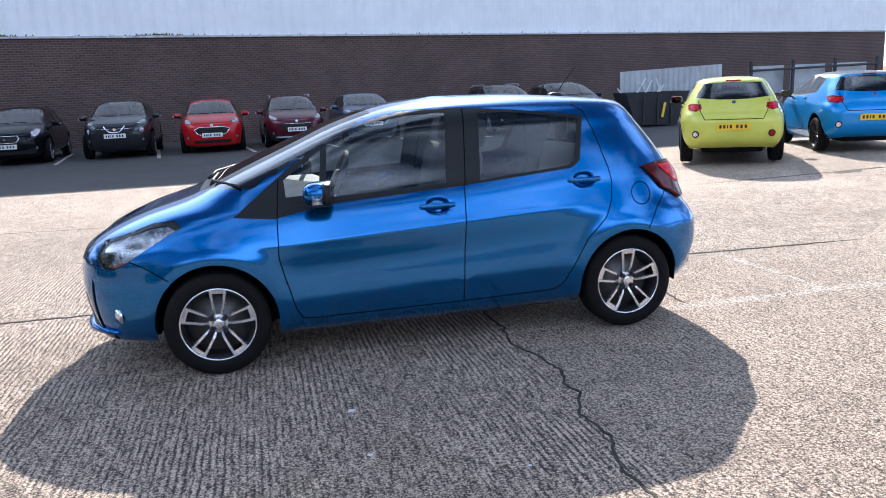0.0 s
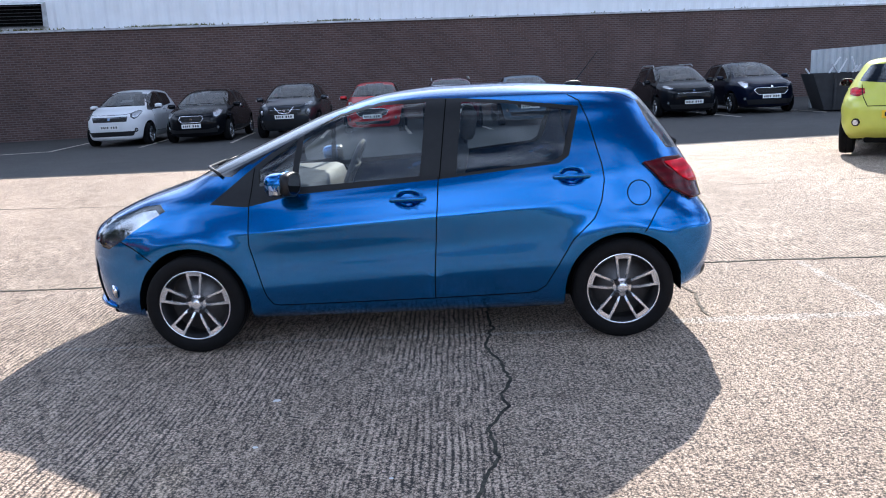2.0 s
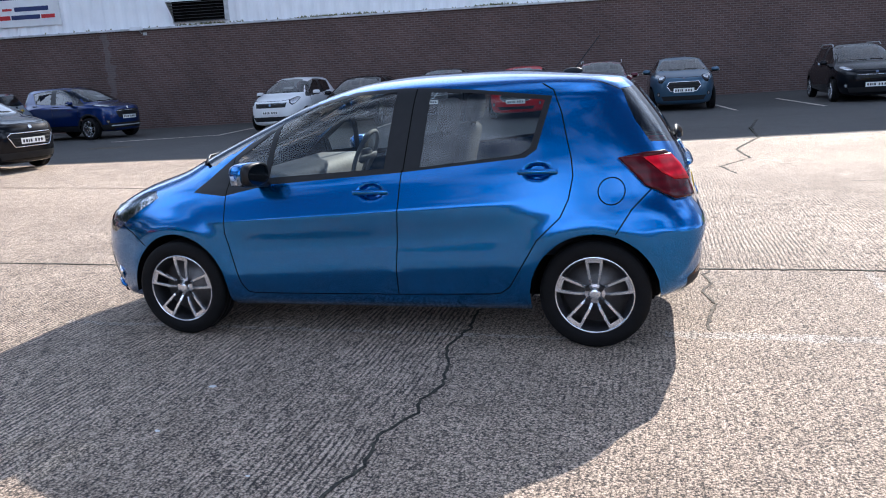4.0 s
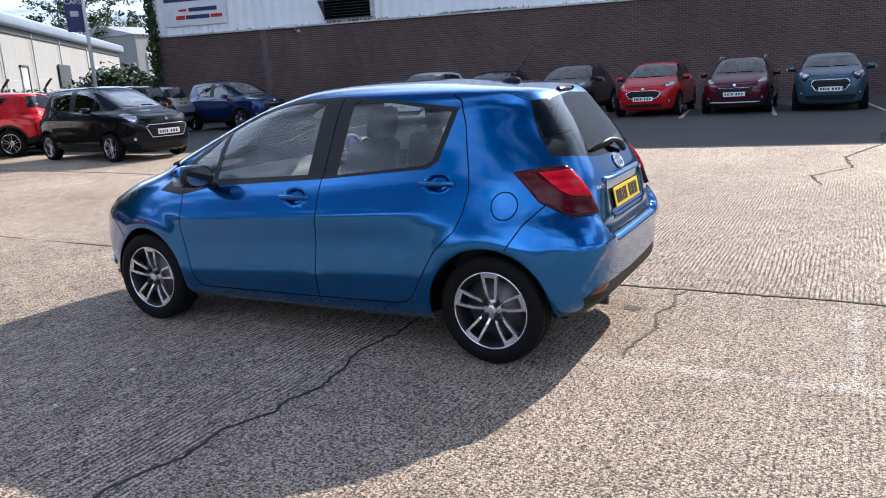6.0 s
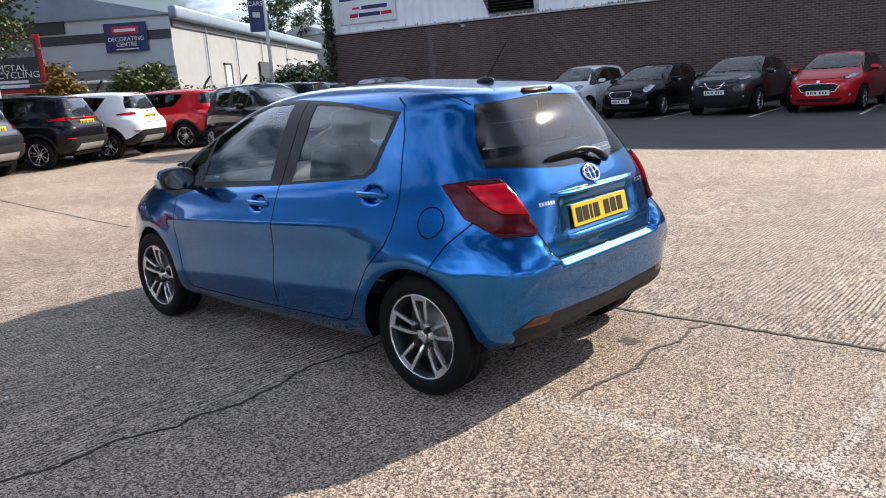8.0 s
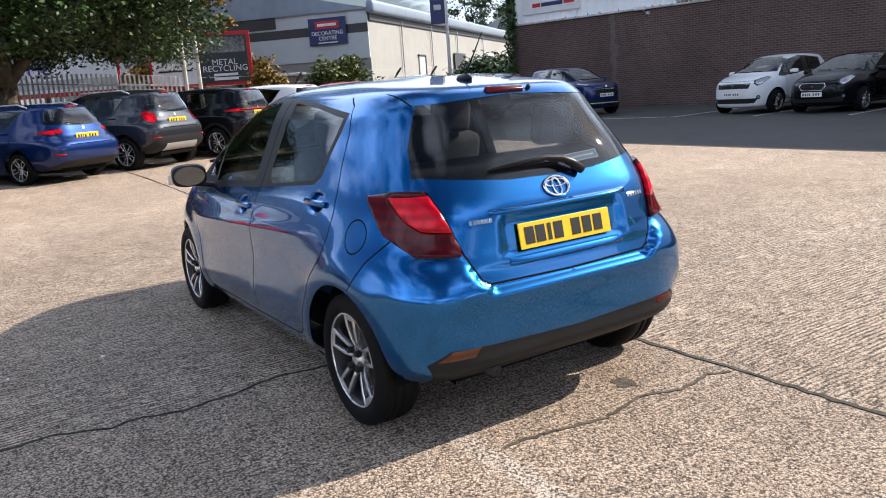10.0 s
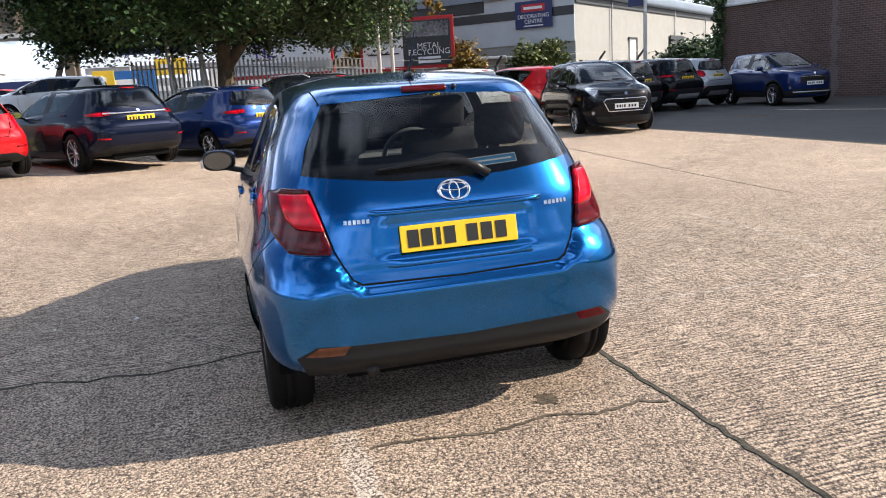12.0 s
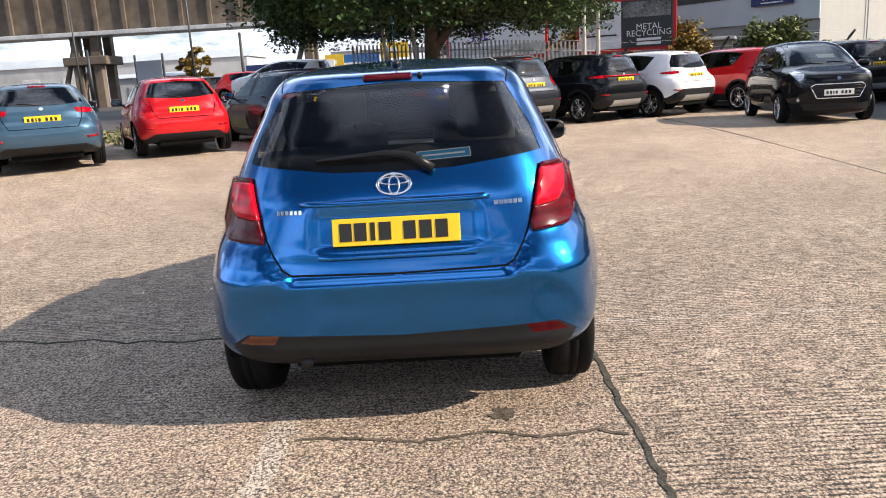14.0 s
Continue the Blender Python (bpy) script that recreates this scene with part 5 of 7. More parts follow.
        jobs.append((inner, (-e, -e * sg, 0), lambda f, sg=sg: f.normal.x < 0.3 and f.calc_center_median().y * sg > 0.15 and f.calc_center_median().x < -1.2, 26 if sg < 0 else 27, True))
        jobs.append((TAILLAMP, (e, -e * sg, 0), lambda f, sg=sg: f.normal.x > -0.3 and f.calc_center_median().y * sg > 0.15 and f.calc_center_median().x > 1.1, 22 if sg < 0 else 23, True))
        jobs.append(([(0.585, 1.005), (0.81, 1.012), (0.832, 0.875), (0.72, 0.885), (0.655, 0.925)], (e, -e * sg, 0), lambda f, sg=sg: f.normal.x > -0.3 and f.calc_center_median().y * sg > 0.15 and f.calc_center_median().x > 1.1, 24 if sg < 0 else 25, True))
    front = lambda f: f.normal.x < -0.25 and f.calc_center_median().x < 0.3
    rear = lambda f: f.normal.x > 0.12 and f.calc_center_median().x > 1.1
    skirt = lambda f: f.normal.x > -0.6 and f.calc_center_median().x > 1.40 and f.calc_center_median().z < 0.5
    low_rear = lambda f: f.normal.x > 0.12 and f.calc_center_median().x > 1.5
    jobs.append(([(-0.34, 1.002), (0.34, 1.002), (0.42, 1.03), (-0.42, 1.03)], (0, 1, 0), front, 38, True))
    jobs.append((WINDSCREEN, (0, 1, 0), front, 30, True))
    jobs.append(([(-0.42, 0.755), (0.42, 0.755), (0.40, 0.66), (-0.40, 0.66)], (0, 1, 0), front, 32, True))
    jobs.append(([(-0.44, 0.47), (0.44, 0.47), (0.50, 0.26), (-0.50, 0.26)], (0, 1, 0), front, 39, True))
    for sg in (-1, 1):
        jobs.append(([(sg * 0.53, 0.57), (sg * 0.59, 0.47), (sg * 0.64, 0.40), (sg * 0.64, 0.32), (sg * 0.60, 0.27), (sg * 0.50, 0.27)], (0, 1, 0), front, 33 if sg < 0 else 37, True))
    gate = [(-0.60, 1.06), (-0.575, 1.03), (-0.515, 0.80), (-0.49, 0.745), (-0.455, 0.685), (-0.42, 0.664), (0, 0.655), (0.42, 0.664), (0.455, 0.685), (0.49, 0.745), (0.515, 0.80), (0.575, 1.03), (0.60, 1.06)]
    jobs.append((gate + [(0.60, 1.10), (-0.60, 1.10)], (0, 1, 0), rear, 40, True))
    for q in ribbon(gate[1:-1], 0.008):
        jobs.append((q, (0, 1, 0), rear, 4, True))
    jobs.append((BACKLIGHT, (0, 1, 0), rear, 31, True))
    for q in ribbon([(-0.475, 1.36), (-0.49, 1.415)], 0.006) + ribbon([(0.475, 1.36), (0.49, 1.415)], 0.006):
        jobs.append((q, (0, 1, 0), rear, 4, True))
    jobs.append(([(-0.70, 0.375), (-0.62, 0.43), (-0.45, 0.422), (0, 0.405), (0.45, 0.422), (0.62, 0.43), (0.70, 0.375), (0.67, 0.32), (0.62, 0.15), (-0.62, 0.15), (-0.67, 0.32)], (0, 1, 0), skirt, 34, True))
    for sg, tg in ((-1, 35), (1, 36)):
        jobs.append(([(sg * 0.665, 0.385), (sg * 0.61, 0.425), (sg * 0.49, 0.425), (sg * 0.515, 0.385)], (0, 1, 0), low_rear, tg, True))
    for poly, eu, ok, tag, close in [j if len(j) == 5 else (*j, True) for j in jobs]:
        if tag % 50 not in (5, 6):
            cut(bm, poly, eu, ok, close)
    # scooped recesses behind the door handles
    for sg in (-1, 1):
        for hx, hz in ((0.035, 0.875), (0.968, 0.962)):
            for k in (1.0, 0.75, 0.45):
                cut(bm, [(hx + 0.085 * k * math.cos(a), hz + 0.052 * k * math.sin(a)) for a in np.linspace(0, 2 * math.pi, 17)[:-1]], (1, 0, 0), side_of(sg, 0.35))
            for v in bm.verts:
                if v.co.y * sg > 0.5:
                    r = math.hypot((v.co.x - hx) / 0.085, (v.co.z - hz) / 0.052)
                    if r < 0.99:
                        v.co.y -= sg * 0.024 * smoothstep((1 - r) / 0.5)
    bm.normal_update()
    tag_faces(bm, lay, [j[:4] for j in jobs])
    bmesh.ops.delete(bm, geom=[f for f in bm.faces if f[lay] == 1], context="FACES")
    bm.normal_update()
    split(bm, lay, {0}, "body", BLUE, root, "metallic blue painted body shell")
    split(bm, lay, {4}, "panel_gap", UNDER, root, "dark panel gaps", 0.0)
    split(bm, lay, {2}, "window_surround", BLACK_TRIM, root, "black window surround")
    for o in (0, 50):
        split(bm, lay, {5 + o}, "front_door", BLUE, root)
        split(bm, lay, {6 + o}, "rear_door", BLUE, root)
    for k, nm in enumerate(PANES):
        for t in (10, 15):
            split(bm, lay, {t + k}, nm, GLASS, root, "", 0.003)
    for t in (20, 21):
        h = split(bm, lay, {t, t + 6}, "headlight", LAMP_GLASS, root, "clear swept-back headlight")
        split(bm, lay, {t}, "lamp_bezel", DARK_ALLOY, h, "dark inner bezel", 0.008)
        split(bm, lay, {t + 6}, "reflector", LAMP_FACETS, h, "faceted bright reflector", 0.012)
    for t in (22, 23):
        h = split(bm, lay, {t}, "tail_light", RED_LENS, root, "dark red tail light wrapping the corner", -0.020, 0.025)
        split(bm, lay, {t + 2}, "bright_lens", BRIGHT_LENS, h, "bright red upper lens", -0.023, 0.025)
    split(bm, lay, {30}, "windscreen", SCREEN_GLASS, root, "", 0.002)
    split(bm, lay, {31}, "rear_window", DARK_GLASS, root, "dark tinted rear window", 0.002)
    split(bm, lay, {32}, "grille", BLACK_TRIM, root)
    split(bm, lay, {38}, "cowl", BLACK_TRIM, root)
    split(bm, lay, {39}, "lower_intake", BLACK_TRIM, root)
    for t in (33, 37):
        split(bm, lay, {t}, "fog_light_recess", BLUE, root, "", 0.008)
    split(bm, lay, {40}, "tailgate", BLUE, root)
    split(bm, lay, {34}, "rear_valance", MATT_TRIM, root, "dark grey plastic valance")
    split(bm, lay, {35}, "rear_reflector", AMBER_LENS, root)
    split(bm, lay, {36}, "rear_reflector", RED_LENS, root)
    bm.free()
    seats(root, HATCH, True)
    for ax in (-1.255, 1.255):
        for sg in (-1, 1):
            add_wheel(root, ax, sg * 0.712, 0.298, sg, "hero", 0.0 if ax > 0 else 0.06)
            well = arch_liner(0.341)
            p = part("wheel_arch_liner", well, UNDER, root, "", True)
            p.matrix_local = Matrix.Translation((ax, sg * 0.765, 0.304)) @ Matrix.Rotation(0 if sg < 0 else math.pi, 4, "Z")
    b = fresh()
    box(b, -1.225, 0, 0.75, 0.55, 1.32, 0.15, 0.02)
    part("bulkhead", b, UNDER, root)
    b = fresh()
    box(b, 1.41, 0, 0.83, 0.27, 1.22, 0.17, 0.02)
    part("boot_trim", b, UNDER, root, "dark boot trim behind the rear seat")
    u = fresh()
    box(u, -0.05, 0, 0.27, 3.3, 0.98, 0.14, 0.03)
    box(u, -0.04, 0, 0.225, 1.72, 1.42, 0.10, 0.04)
    box(u, -1.72, 0, 0.235, 0.26, 1.14, 0.06, 0.02)
    part("underbody", u, UNDER, root)
    for sg in (-1, 1):
        mirror(root, HATCH, sg, BLUE)
        for x, z in ((0.035, 0.875), (0.968, 0.962)):
            p, _, _, _ = skin.ray_cast(Vector((x, sg * 4, z)), Vector((0, -sg, 0)))
            y = abs(p.y) + 0.004
            bar = fresh()
            box(bar, x, sg * (y + 0.001), z, 0.215, 0.024, 0.030, 0.0115, None, 3)
            part("door_handle", bar, BLUE, root, "body-coloured pull handle over a scooped recess", True)
    # rear details: plate, grab bar, wiper, badges, aerial, high brake light
    turn = Matrix.Rotation(radians(90), 4, "Z")
    plate(root, seat_on(0.0, 0.818, 0.012) @ turn, True, 0.50, 0.107, hero=True)
    b = fresh()
    rows = []
    for y in np.linspace(-0.37, 0.37, 25):
        p, n = tail(y, 0.932)
        e = max(0.15, 1 - (abs(y) / 0.385) ** 6)
        rows.append([b.verts.new((p.x + dx * e, y, p.z + dz)) for dx, dz in ((-0.01, 0.014), (0.022, 0.010), (0.032, 0.0), (0.030, -0.006), (-0.01, -0.016))])
    for p, q in zip(rows, rows[1:]):
        for k in range(4):
            b.faces.new((p[k], p[k + 1], q[k + 1], q[k]))
    for p in (rows[0], rows[-1]):
        b.faces.new(p)
    bmesh.ops.recalc_face_normals(b, faces=b.faces)
    part("tailgate_bar", b, BLUE, root, "", True)
    b = fresh()
    rows = []
    for y in np.linspace(-0.31, 0.31, 21):
        p, n = tail(y, 0.725)
        e = max(0.1, 1 - (abs(y) / 0.32) ** 8)
        rows.append([b.verts.new((p.x + dx * e, y, p.z + dz)) for dx, dz in ((-0.01, 0.022), (0.016, 0.002), (0.014, -0.008), (-0.01, -0.02))])
    for p, q in zip(rows, rows[1:]):
        for k in range(3):
            b.faces.new((p[k], p[k + 1], q[k + 1], q[k]))
    bmesh.ops.recalc_face_normals(b, faces=b.faces)
    part("plate_recess_lip", b, BLUE, root, "", True)
    b = fresh()
    pts = [tail(y, z, o)[0] for y, z, o in ((0.155, 1.035, 0.02), (0.10, 1.065, 0.035), (0.06, 1.085, 0.032), (-0.02, 1.098, 0.028), (-0.30, 1.085, 0.018))]
    tube(b, pts, [0.020, 0.019, 0.016, 0.013, 0.006], 12)
    w = part("rear_wiper", b, BLACK_TRIM, root, "black rear wiper arm", True)
    b = fresh()
    tube(b, [tail(y, 1.082, 0.008)[0] for y in np.linspace(-0.31, 0.05, 8)], 0.008, 6)
    part("wiper_blade", b, RUBBER, w)
    b = fresh()
    lathe(b, [(0.058 + 0.0065 * math.cos(a), 0.006 * math.sin(a)) for a in np.linspace(0, 2 * math.pi, 9)], 36)
    ring = [(0.034 + 0.005 * math.cos(a), 0.005 * math.sin(a)) for a in np.linspace(0, 2 * math.pi, 9)]
    k = fresh()
    lathe(k, ring, 28)
    bmesh.ops.transform(k, matrix=Matrix.Translation((0, 0, 0.018)) @ Matrix.Diagonal((1.5, 1, 0.62, 1)), verts=k.verts)
    lathe(k, [(0.026 + 0.0045 * math.cos(a), 0.0045 * math.sin(a)) for a in np.linspace(0, 2 * math.pi, 9)], 28)
    for v in list(k.verts)[-28 * 9:]:
        v.co.x, v.co.z = v.co.x * 0.72, v.co.z * 1.95 - 0.004
    inner = part("inner_oval", k, CHROME, None, "", True)
    em = part("emblem", b, CHROME, root, "oval chrome emblem", True)
    inner.parent = em
    em.matrix_local = seat_on(0.0, 0.992, 0.006) @ turn @ Matrix.Diagonal((1.1, 1, 0.76, 1))
    for cy, cw, cz in ((-0.415, 0.105, 0.905), (0.44, 0.115, 0.905)):
        for k in range(6):
            b = fresh()
            box(b, 0, 0, 0, 0.004, cw / 6 * 0.72, 0.018, 0.0012)
            bd = part("badge", b, CHROME, root, "small chrome badge block")
            bd.matrix_local = seat_on(cy + (k - 2.5) * cw / 6, cz, 0.002)
    b = fresh()
    box(b, 0, 0, 0, 0.02, 0.205, 0.034, 0.009)
    hb = part("high_brake_light", b, RED_LENS, root, "", True)
    hb.matrix_local = seat_on(-0.02, 1.402, 0.004)
    b = fresh()
    bmesh.ops.create_uvsphere(b, u_segments=12, v_segments=8, radius=0.012, matrix=seat_on(0.115, 1.402, 0.006))
    part("washer_jet", b, BLACK_TRIM, root, "", True)
    b = fresh()
    bmesh.ops.create_uvsphere(b, u_segments=14, v_segments=8, radius=1.0, matrix=Matrix.Translation((1.09, 0.0, 1.463)) @ Matrix.Diagonal((0.06, 0.025, 0.022, 1)))
    an = part("aerial", b, BLACK_TRIM, root, "black roof aerial with thin raked mast", True)
    b = fresh()
    rod(b, (1.10, 0, 1.475), (1.25, 0, 1.66), 0.004, 0.0025, 6)
    part("mast", b, BLACK_TRIM, an)
    b = fresh()
    box(b, 0, 0, 0, 0.003, 0.215, 0.042, 0.001)
    st = part("window_sticker", b, STICKER_BLUE, root, "blue sticker with a white border in the rear window")
    st.matrix_local = seat_on(0.200, 1.098, -0.010) @ Matrix.Rotation(radians(3), 4, "X")
    for z, h, wd in ((0.019, 0.003, 0.211), (-0.019, 0.003, 0.211), (0, 0.007, 0.17)):
        b = fresh()
        box(b, 0.0025, 0, z, 0.002, wd, h)
        part("bar", b, WHITE, st)
    for y in (-0.105, 0.105):
        b = fresh()
        box(b, 0.0025, y, 0, 0.002, 0.003, 0.041)
        part("bar", b, WHITE, st)
    b = fresh()
    rod(b, (1.45, -0.40, 0.29), (1.77, -0.40, 0.29), 0.026, seg=14)
    part("exhaust_pipe", b, DARK_ALLOY, root, "", True)
    # front fog lights in bright bezels, cowl and wipers
    for sg in (-1, 1):
        for y, z, r in ((0.50, 0.775, 0.055), (0.61, 0.785, 0.042)):
            p, n, _, _ = skin.ray_cast(Vector((-4, sg * y, z)), Vector((1, 0, 0)))
            b = fresh()
            bmesh.ops.create_uvsphere(b, u_segments=16, v_segments=10, radius=r, matrix=Matrix.Translation(p - n * (r * 0.86)) @ Matrix.Diagonal((1, 1, 1, 1)))
            part("lamp_projector", b, LAMP_GLASS if r < 0.05 else MIRROR, root, "", True)
        p, n, _, _ = skin.ray_cast(Vector((-4, sg * 0.63, 0.36)), Vector((1, 0, 0)))
        n = (n + Vector((-0.8, 0, 0))).normalized()
        across = Vector((0, 0, 1)).cross(n).normalized()
        m = Matrix.Translation(p - n * 0.010) @ Matrix((n, across, n.cross(across))).transposed().to_4x4()
        b = fresh()
        lathe(b, [(0.034, -0.012), (0.050, 0.0), (0.046, 0.012), (0.034, 0.004)], 24)
        bmesh.ops.transform(b, matrix=m @ Matrix.Rotation(radians(90), 4, "Z"), verts=b.verts)
        fl = part("fog_light", b, CHROME, root, "fog light in a bright bezel", True)
        b = fresh()
        bmesh.ops.create_uvsphere(b, u_segments=14, v_segments=8, radius=0.03, matrix=m @ Matrix.Diagonal((0.5, 1.1, 1.1, 1)))
        part("lens", b, LAMP_BOWL, fl, "", True)
    # the chin that juts out under the front bumper
    pts = []
    for y in np.linspace(-0.60, 0.60, 15):
        p, n, _, _ = skin.ray_cast(Vector((-4, y, 0.275)), Vector((1, 0, 0)))
        p = p + Vector((n.x, n.y, 0)).normalized() * (0.016 * smoothstep((0.60 - abs(y)) / 0.25) - 0.006)
        pts.append(Vector((p.x, p.y, 0.256)))
    b = tube(fresh(), pts, [0.014 + 0.024 * smoothstep(min(k, 14 - k) / 4) for k in range(15)], 12)
    part("front_lip", b, BLUE, root, "", True)
    for y0, y1 in ((-0.62, -0.05), (-0.02, 0.56)):
        b = fresh()
        pts = []
        for t in (0, 0.5, 1):
            y = y0 + (y1 - y0) * t
            p, n, _, _ = skin.ray_cast(Vector((-4, y, 1.03 + 0.03 * t)), Vector((1, 0, 0)))
            pts.append(p + n * 0.02)
        part("front_wiper", tube(b, pts, [0.010, 0.009, 0.006]), BLACK_TRIM, root, "", True)
    return root


hero_car()


# ---------------------------------------------------------------- marks on the ground
strip("expansion_joint", [(-30, 1.05), (-3.9, 0.90), (-2.3, 0.86), (2.8, 0.90), (4.6, 0.80), (22, 0.6)], 0.030, CRACK, "dark filled joint between the concrete bays", 0.010)
strip("expansion_joint", [(-30, 5.6), (-7.4, 5.30), (-4.2, 5.2), (0, 5.0), (4.8, 4.8), (24, 4.2)], 0.022, CRACK, "dark filled joint between the concrete bays", 0.004)
strip("crack", [(0.50, 0.9), (0.52, 0.25), (0.47, -0.30), (0.50, -0.52), (0.44, -0.85), (0.52, -1.12), (0.55, -1.40), (0.50, -1.56), (0.52, -1.70), (0.42, -1.95), (0.45, -2.20), (0.36, -2.50), (0.38, -2.75), (0.28, -3.2), (0.30, -3.8), (0.18, -5.0), (0.22, -8.0)], 0.017, CRACK, "jagged dark crack across the concrete", 0.010, step=0.035)
strip("crack", [(1.86, -0.46), (1.87, -0.20), (1.93, 0.05), (1.86, 0.30), (1.94, 0.52), (1.90, 0.74), (1.95, 0.855)], 0.020, STAIN, "short broken crack behind the car", 0.010, step=0.03)
strip("crack", [(2.35, 4.9), (2.6, 5.6), (2.45, 6.3), (2.9, 7.0), (2.8, 8.0), (3.3, 9.4), (3.35, 11.0), (3.7, 13.0)], 0.045, CRACK, "long crack running into the shaded asphalt", 0.02, step=0.05)
for bay in (-10.6, -8.2, -5.8, -3.4, -1.0, 1.2, 3.6, 5.7, 8.1, 10.6):
    strip("painted_line", [(bay, 15.9 + 0.08 * bay), (bay - 0.5, 20.3 + 0.1 * bay)], 0.09, PAINT_LINE, "white parking bay line on the asphalt", 0.004, 0.004, 0.2)
strip("painted_line", [(-13.5, 14.2), (-10.6, 15.2)], 0.09, PAINT_LINE, "white parking line on the asphalt", 0.004, 0.004, 0.2)


def blot(name, x, y, rx, ry, material, label):
    bm = fresh()
    n = 26
    ring = []
    for k in range(n):
        a = 2 * math.pi * k / n
        q = 1 + 0.75 * noise.noise(Vector((math.cos(a) * 3.1 + x, math.sin(a) * 3.1 + y, 3)))
        px, py = x + rx * q * math.cos(a), y + ry * q * math.sin(a)
        ring.append(bm.verts.new((px, py, ground_z(px, py) + 0.003)))
    c = bm.verts.new((x, y, ground_z(x, y) + 0.003))
    for k in range(n):
        bm.faces.new((c, ring[k], ring[(k + 1) % n]))
    return tagged(part(name, bm, material), label, "stain", kind="structure")


blot("oil_stain", 1.71, 0.39, 0.062, 0.055, STAIN, "small dark oil stain on the concrete")
blot("oil_stain", 7.6, 4.6, 0.25, 0.12, STAIN, "dark patch on the concrete")
blot("oil_stain", -12.0, 12.2, 0.7, 0.4, STAIN, "dark patch on the asphalt")
for x, y, s in ((-0.62, -1.55, 0.016), (-0.60, -2.05, 0.010), (0.02, -2.35, 0.008)):
    bm = fresh()
    bmesh.ops.create_icosphere(bm, subdivisions=2, radius=s, matrix=Matrix.Translation((x, y, 0.004)) @ Matrix.Diagonal((1.3, 0.8, 0.35, 1)))
    for v in bm.verts:
        v.co += noise.noise_vector(v.co * 60) * s * 0.5
    tagged(part("litter_scrap", bm, WHITE_PLATE), "small pale scrap lying on the concrete", "litter")
blot("moss_patch", -1.15, -2.95, 0.032, 0.02, LICHEN, "pale lichen patch on the concrete")
blot("moss_patch", -0.88, -3.0, 0.02, 0.016, LICHEN, "pale lichen patch on the concrete")


# ---------------------------------------------------------------- fixtures on the shed wall
def on_shed(ob):
    ob.matrix_world = WALL_M @ ob.matrix_world
    return ob


def louvre_hood(x0, x1, z0, z1):
    root = thing("vent_hood", WALL_M, "dark louvred vent hood on the white cladding", "vent")
    w, h, cx = x1 - x0, z1 - z0, (x0 + x1) / 2
    bm = fresh()
    for a, b in (((x0, 0.0, z1), (x1, 0.0, z1)),):
        vs = [bm.verts.new(p) for p in ((x0, -0.02, z1), (x1, -0.02, z1), (x1, -0.55, z1 - 0.12), (x0, -0.55, z1 - 0.12), (x0, -0.02, z0), (x1, -0.02, z0), (x1 - 0.12, -0.20, z0 + 0.02), (x0 + 0.12, -0.20, z0 + 0.02))]
    for q in ((0, 1, 2, 3), (0, 3, 7, 4), (1, 5, 6, 2), (4, 7, 6, 5)):
        bm.faces.new([vs[k] for k in q])
    part("hood", bm, FLASH, root)
    bm = fresh()
    for k in range(7):
        t = k / 6
        z = z1 - 0.16 - (h - 0.2) * t
        y = -0.53 + 0.33 * t
        box(bm, cx, y + 0.04, z, w - 0.12 - 0.2 * t, 0.10, 0.012, 0, None)
    part("slats", bm, DARK_PANEL, root)
    bm = fresh()
    box(bm, cx, -0.01, (z0 + z1) / 2, w - 0.06, 0.02, h - 0.04)
    part("backing", bm, UNDER, root)


louvre_hood(-10.05, -7.98, 3.82, 4.62)

root = thing("company_sign", WALL_M, "white sign board with a navy heading on the cladding", "sign")
bm = fresh()
box(bm, -15.48, -0.05, 4.86, 2.75, 0.04, 1.65, 0.005)
part("board", bm, WHITE, root)
bm = fresh()
box(bm, -15.48, -0.075, 5.32, 2.7, 0.012, 0.70)
part("heading_panel", bm, SIGN_NAVY, root)
for z, h, x0, x1, mt in ((4.64, 0.15, -15.75, -14.5, SIGN_NAVY), (4.36, 0.15, -16.35, -15.95, SIGN_RED), (4.36, 0.15, -15.9, -14.85, SIGN_NAVY), (4.36, 0.13, -14.8, -14.3, SIGN_RED), (4.64, 0.08, -16.2, -15.85, SIGN_RED)):
    bm = fresh()
    box(bm, (x0 + x1) / 2, -0.076, z, x1 - x0, 0.01, h)
    part("bar", bm, mt, root)

root = thing("wall_lamp", WALL_M, "pale floodlight on a bracket at the brick top", "lamp")
bm = fresh()
box(bm, -11.35, -0.22, 3.70, 0.42, 0.22, 0.14, 0.03, Matrix.Rotation(radians(0), 4, "X"))
part("housing", bm, WHITE, root)
bm = fresh()
rod(bm, (-11.25, 0, 3.55), (-11.3, -0.2, 3.66), 0.02)
box(bm, -11.12, -0.05, 3.52, 0.12, 0.08, 0.10, 0.01)
part("bracket", bm, FLASH, root)

# moss and weeds along the flashing
bm = fresh()
for _ in range(420):
    x = random.choice((random.gauss(-4.5, 0.6), random.gauss(-3.6, 0.5), random.gauss(-8.6, 0.7), random.gauss(1.5, 0.4), random.uniform(-16, 25)))
    h = random.uniform(0.02, 0.10)
    vs = [bm.verts.new((x + dx, -0.06 + dy, WALL_TOP + 0.06 + dz)) for dx, dy, dz in ((-0.03, 0, 0), (0.03, 0.02, 0), (random.uniform(-0.05, 0.05), random.uniform(-0.04, 0.04), h))]
    bm.faces.new(vs)
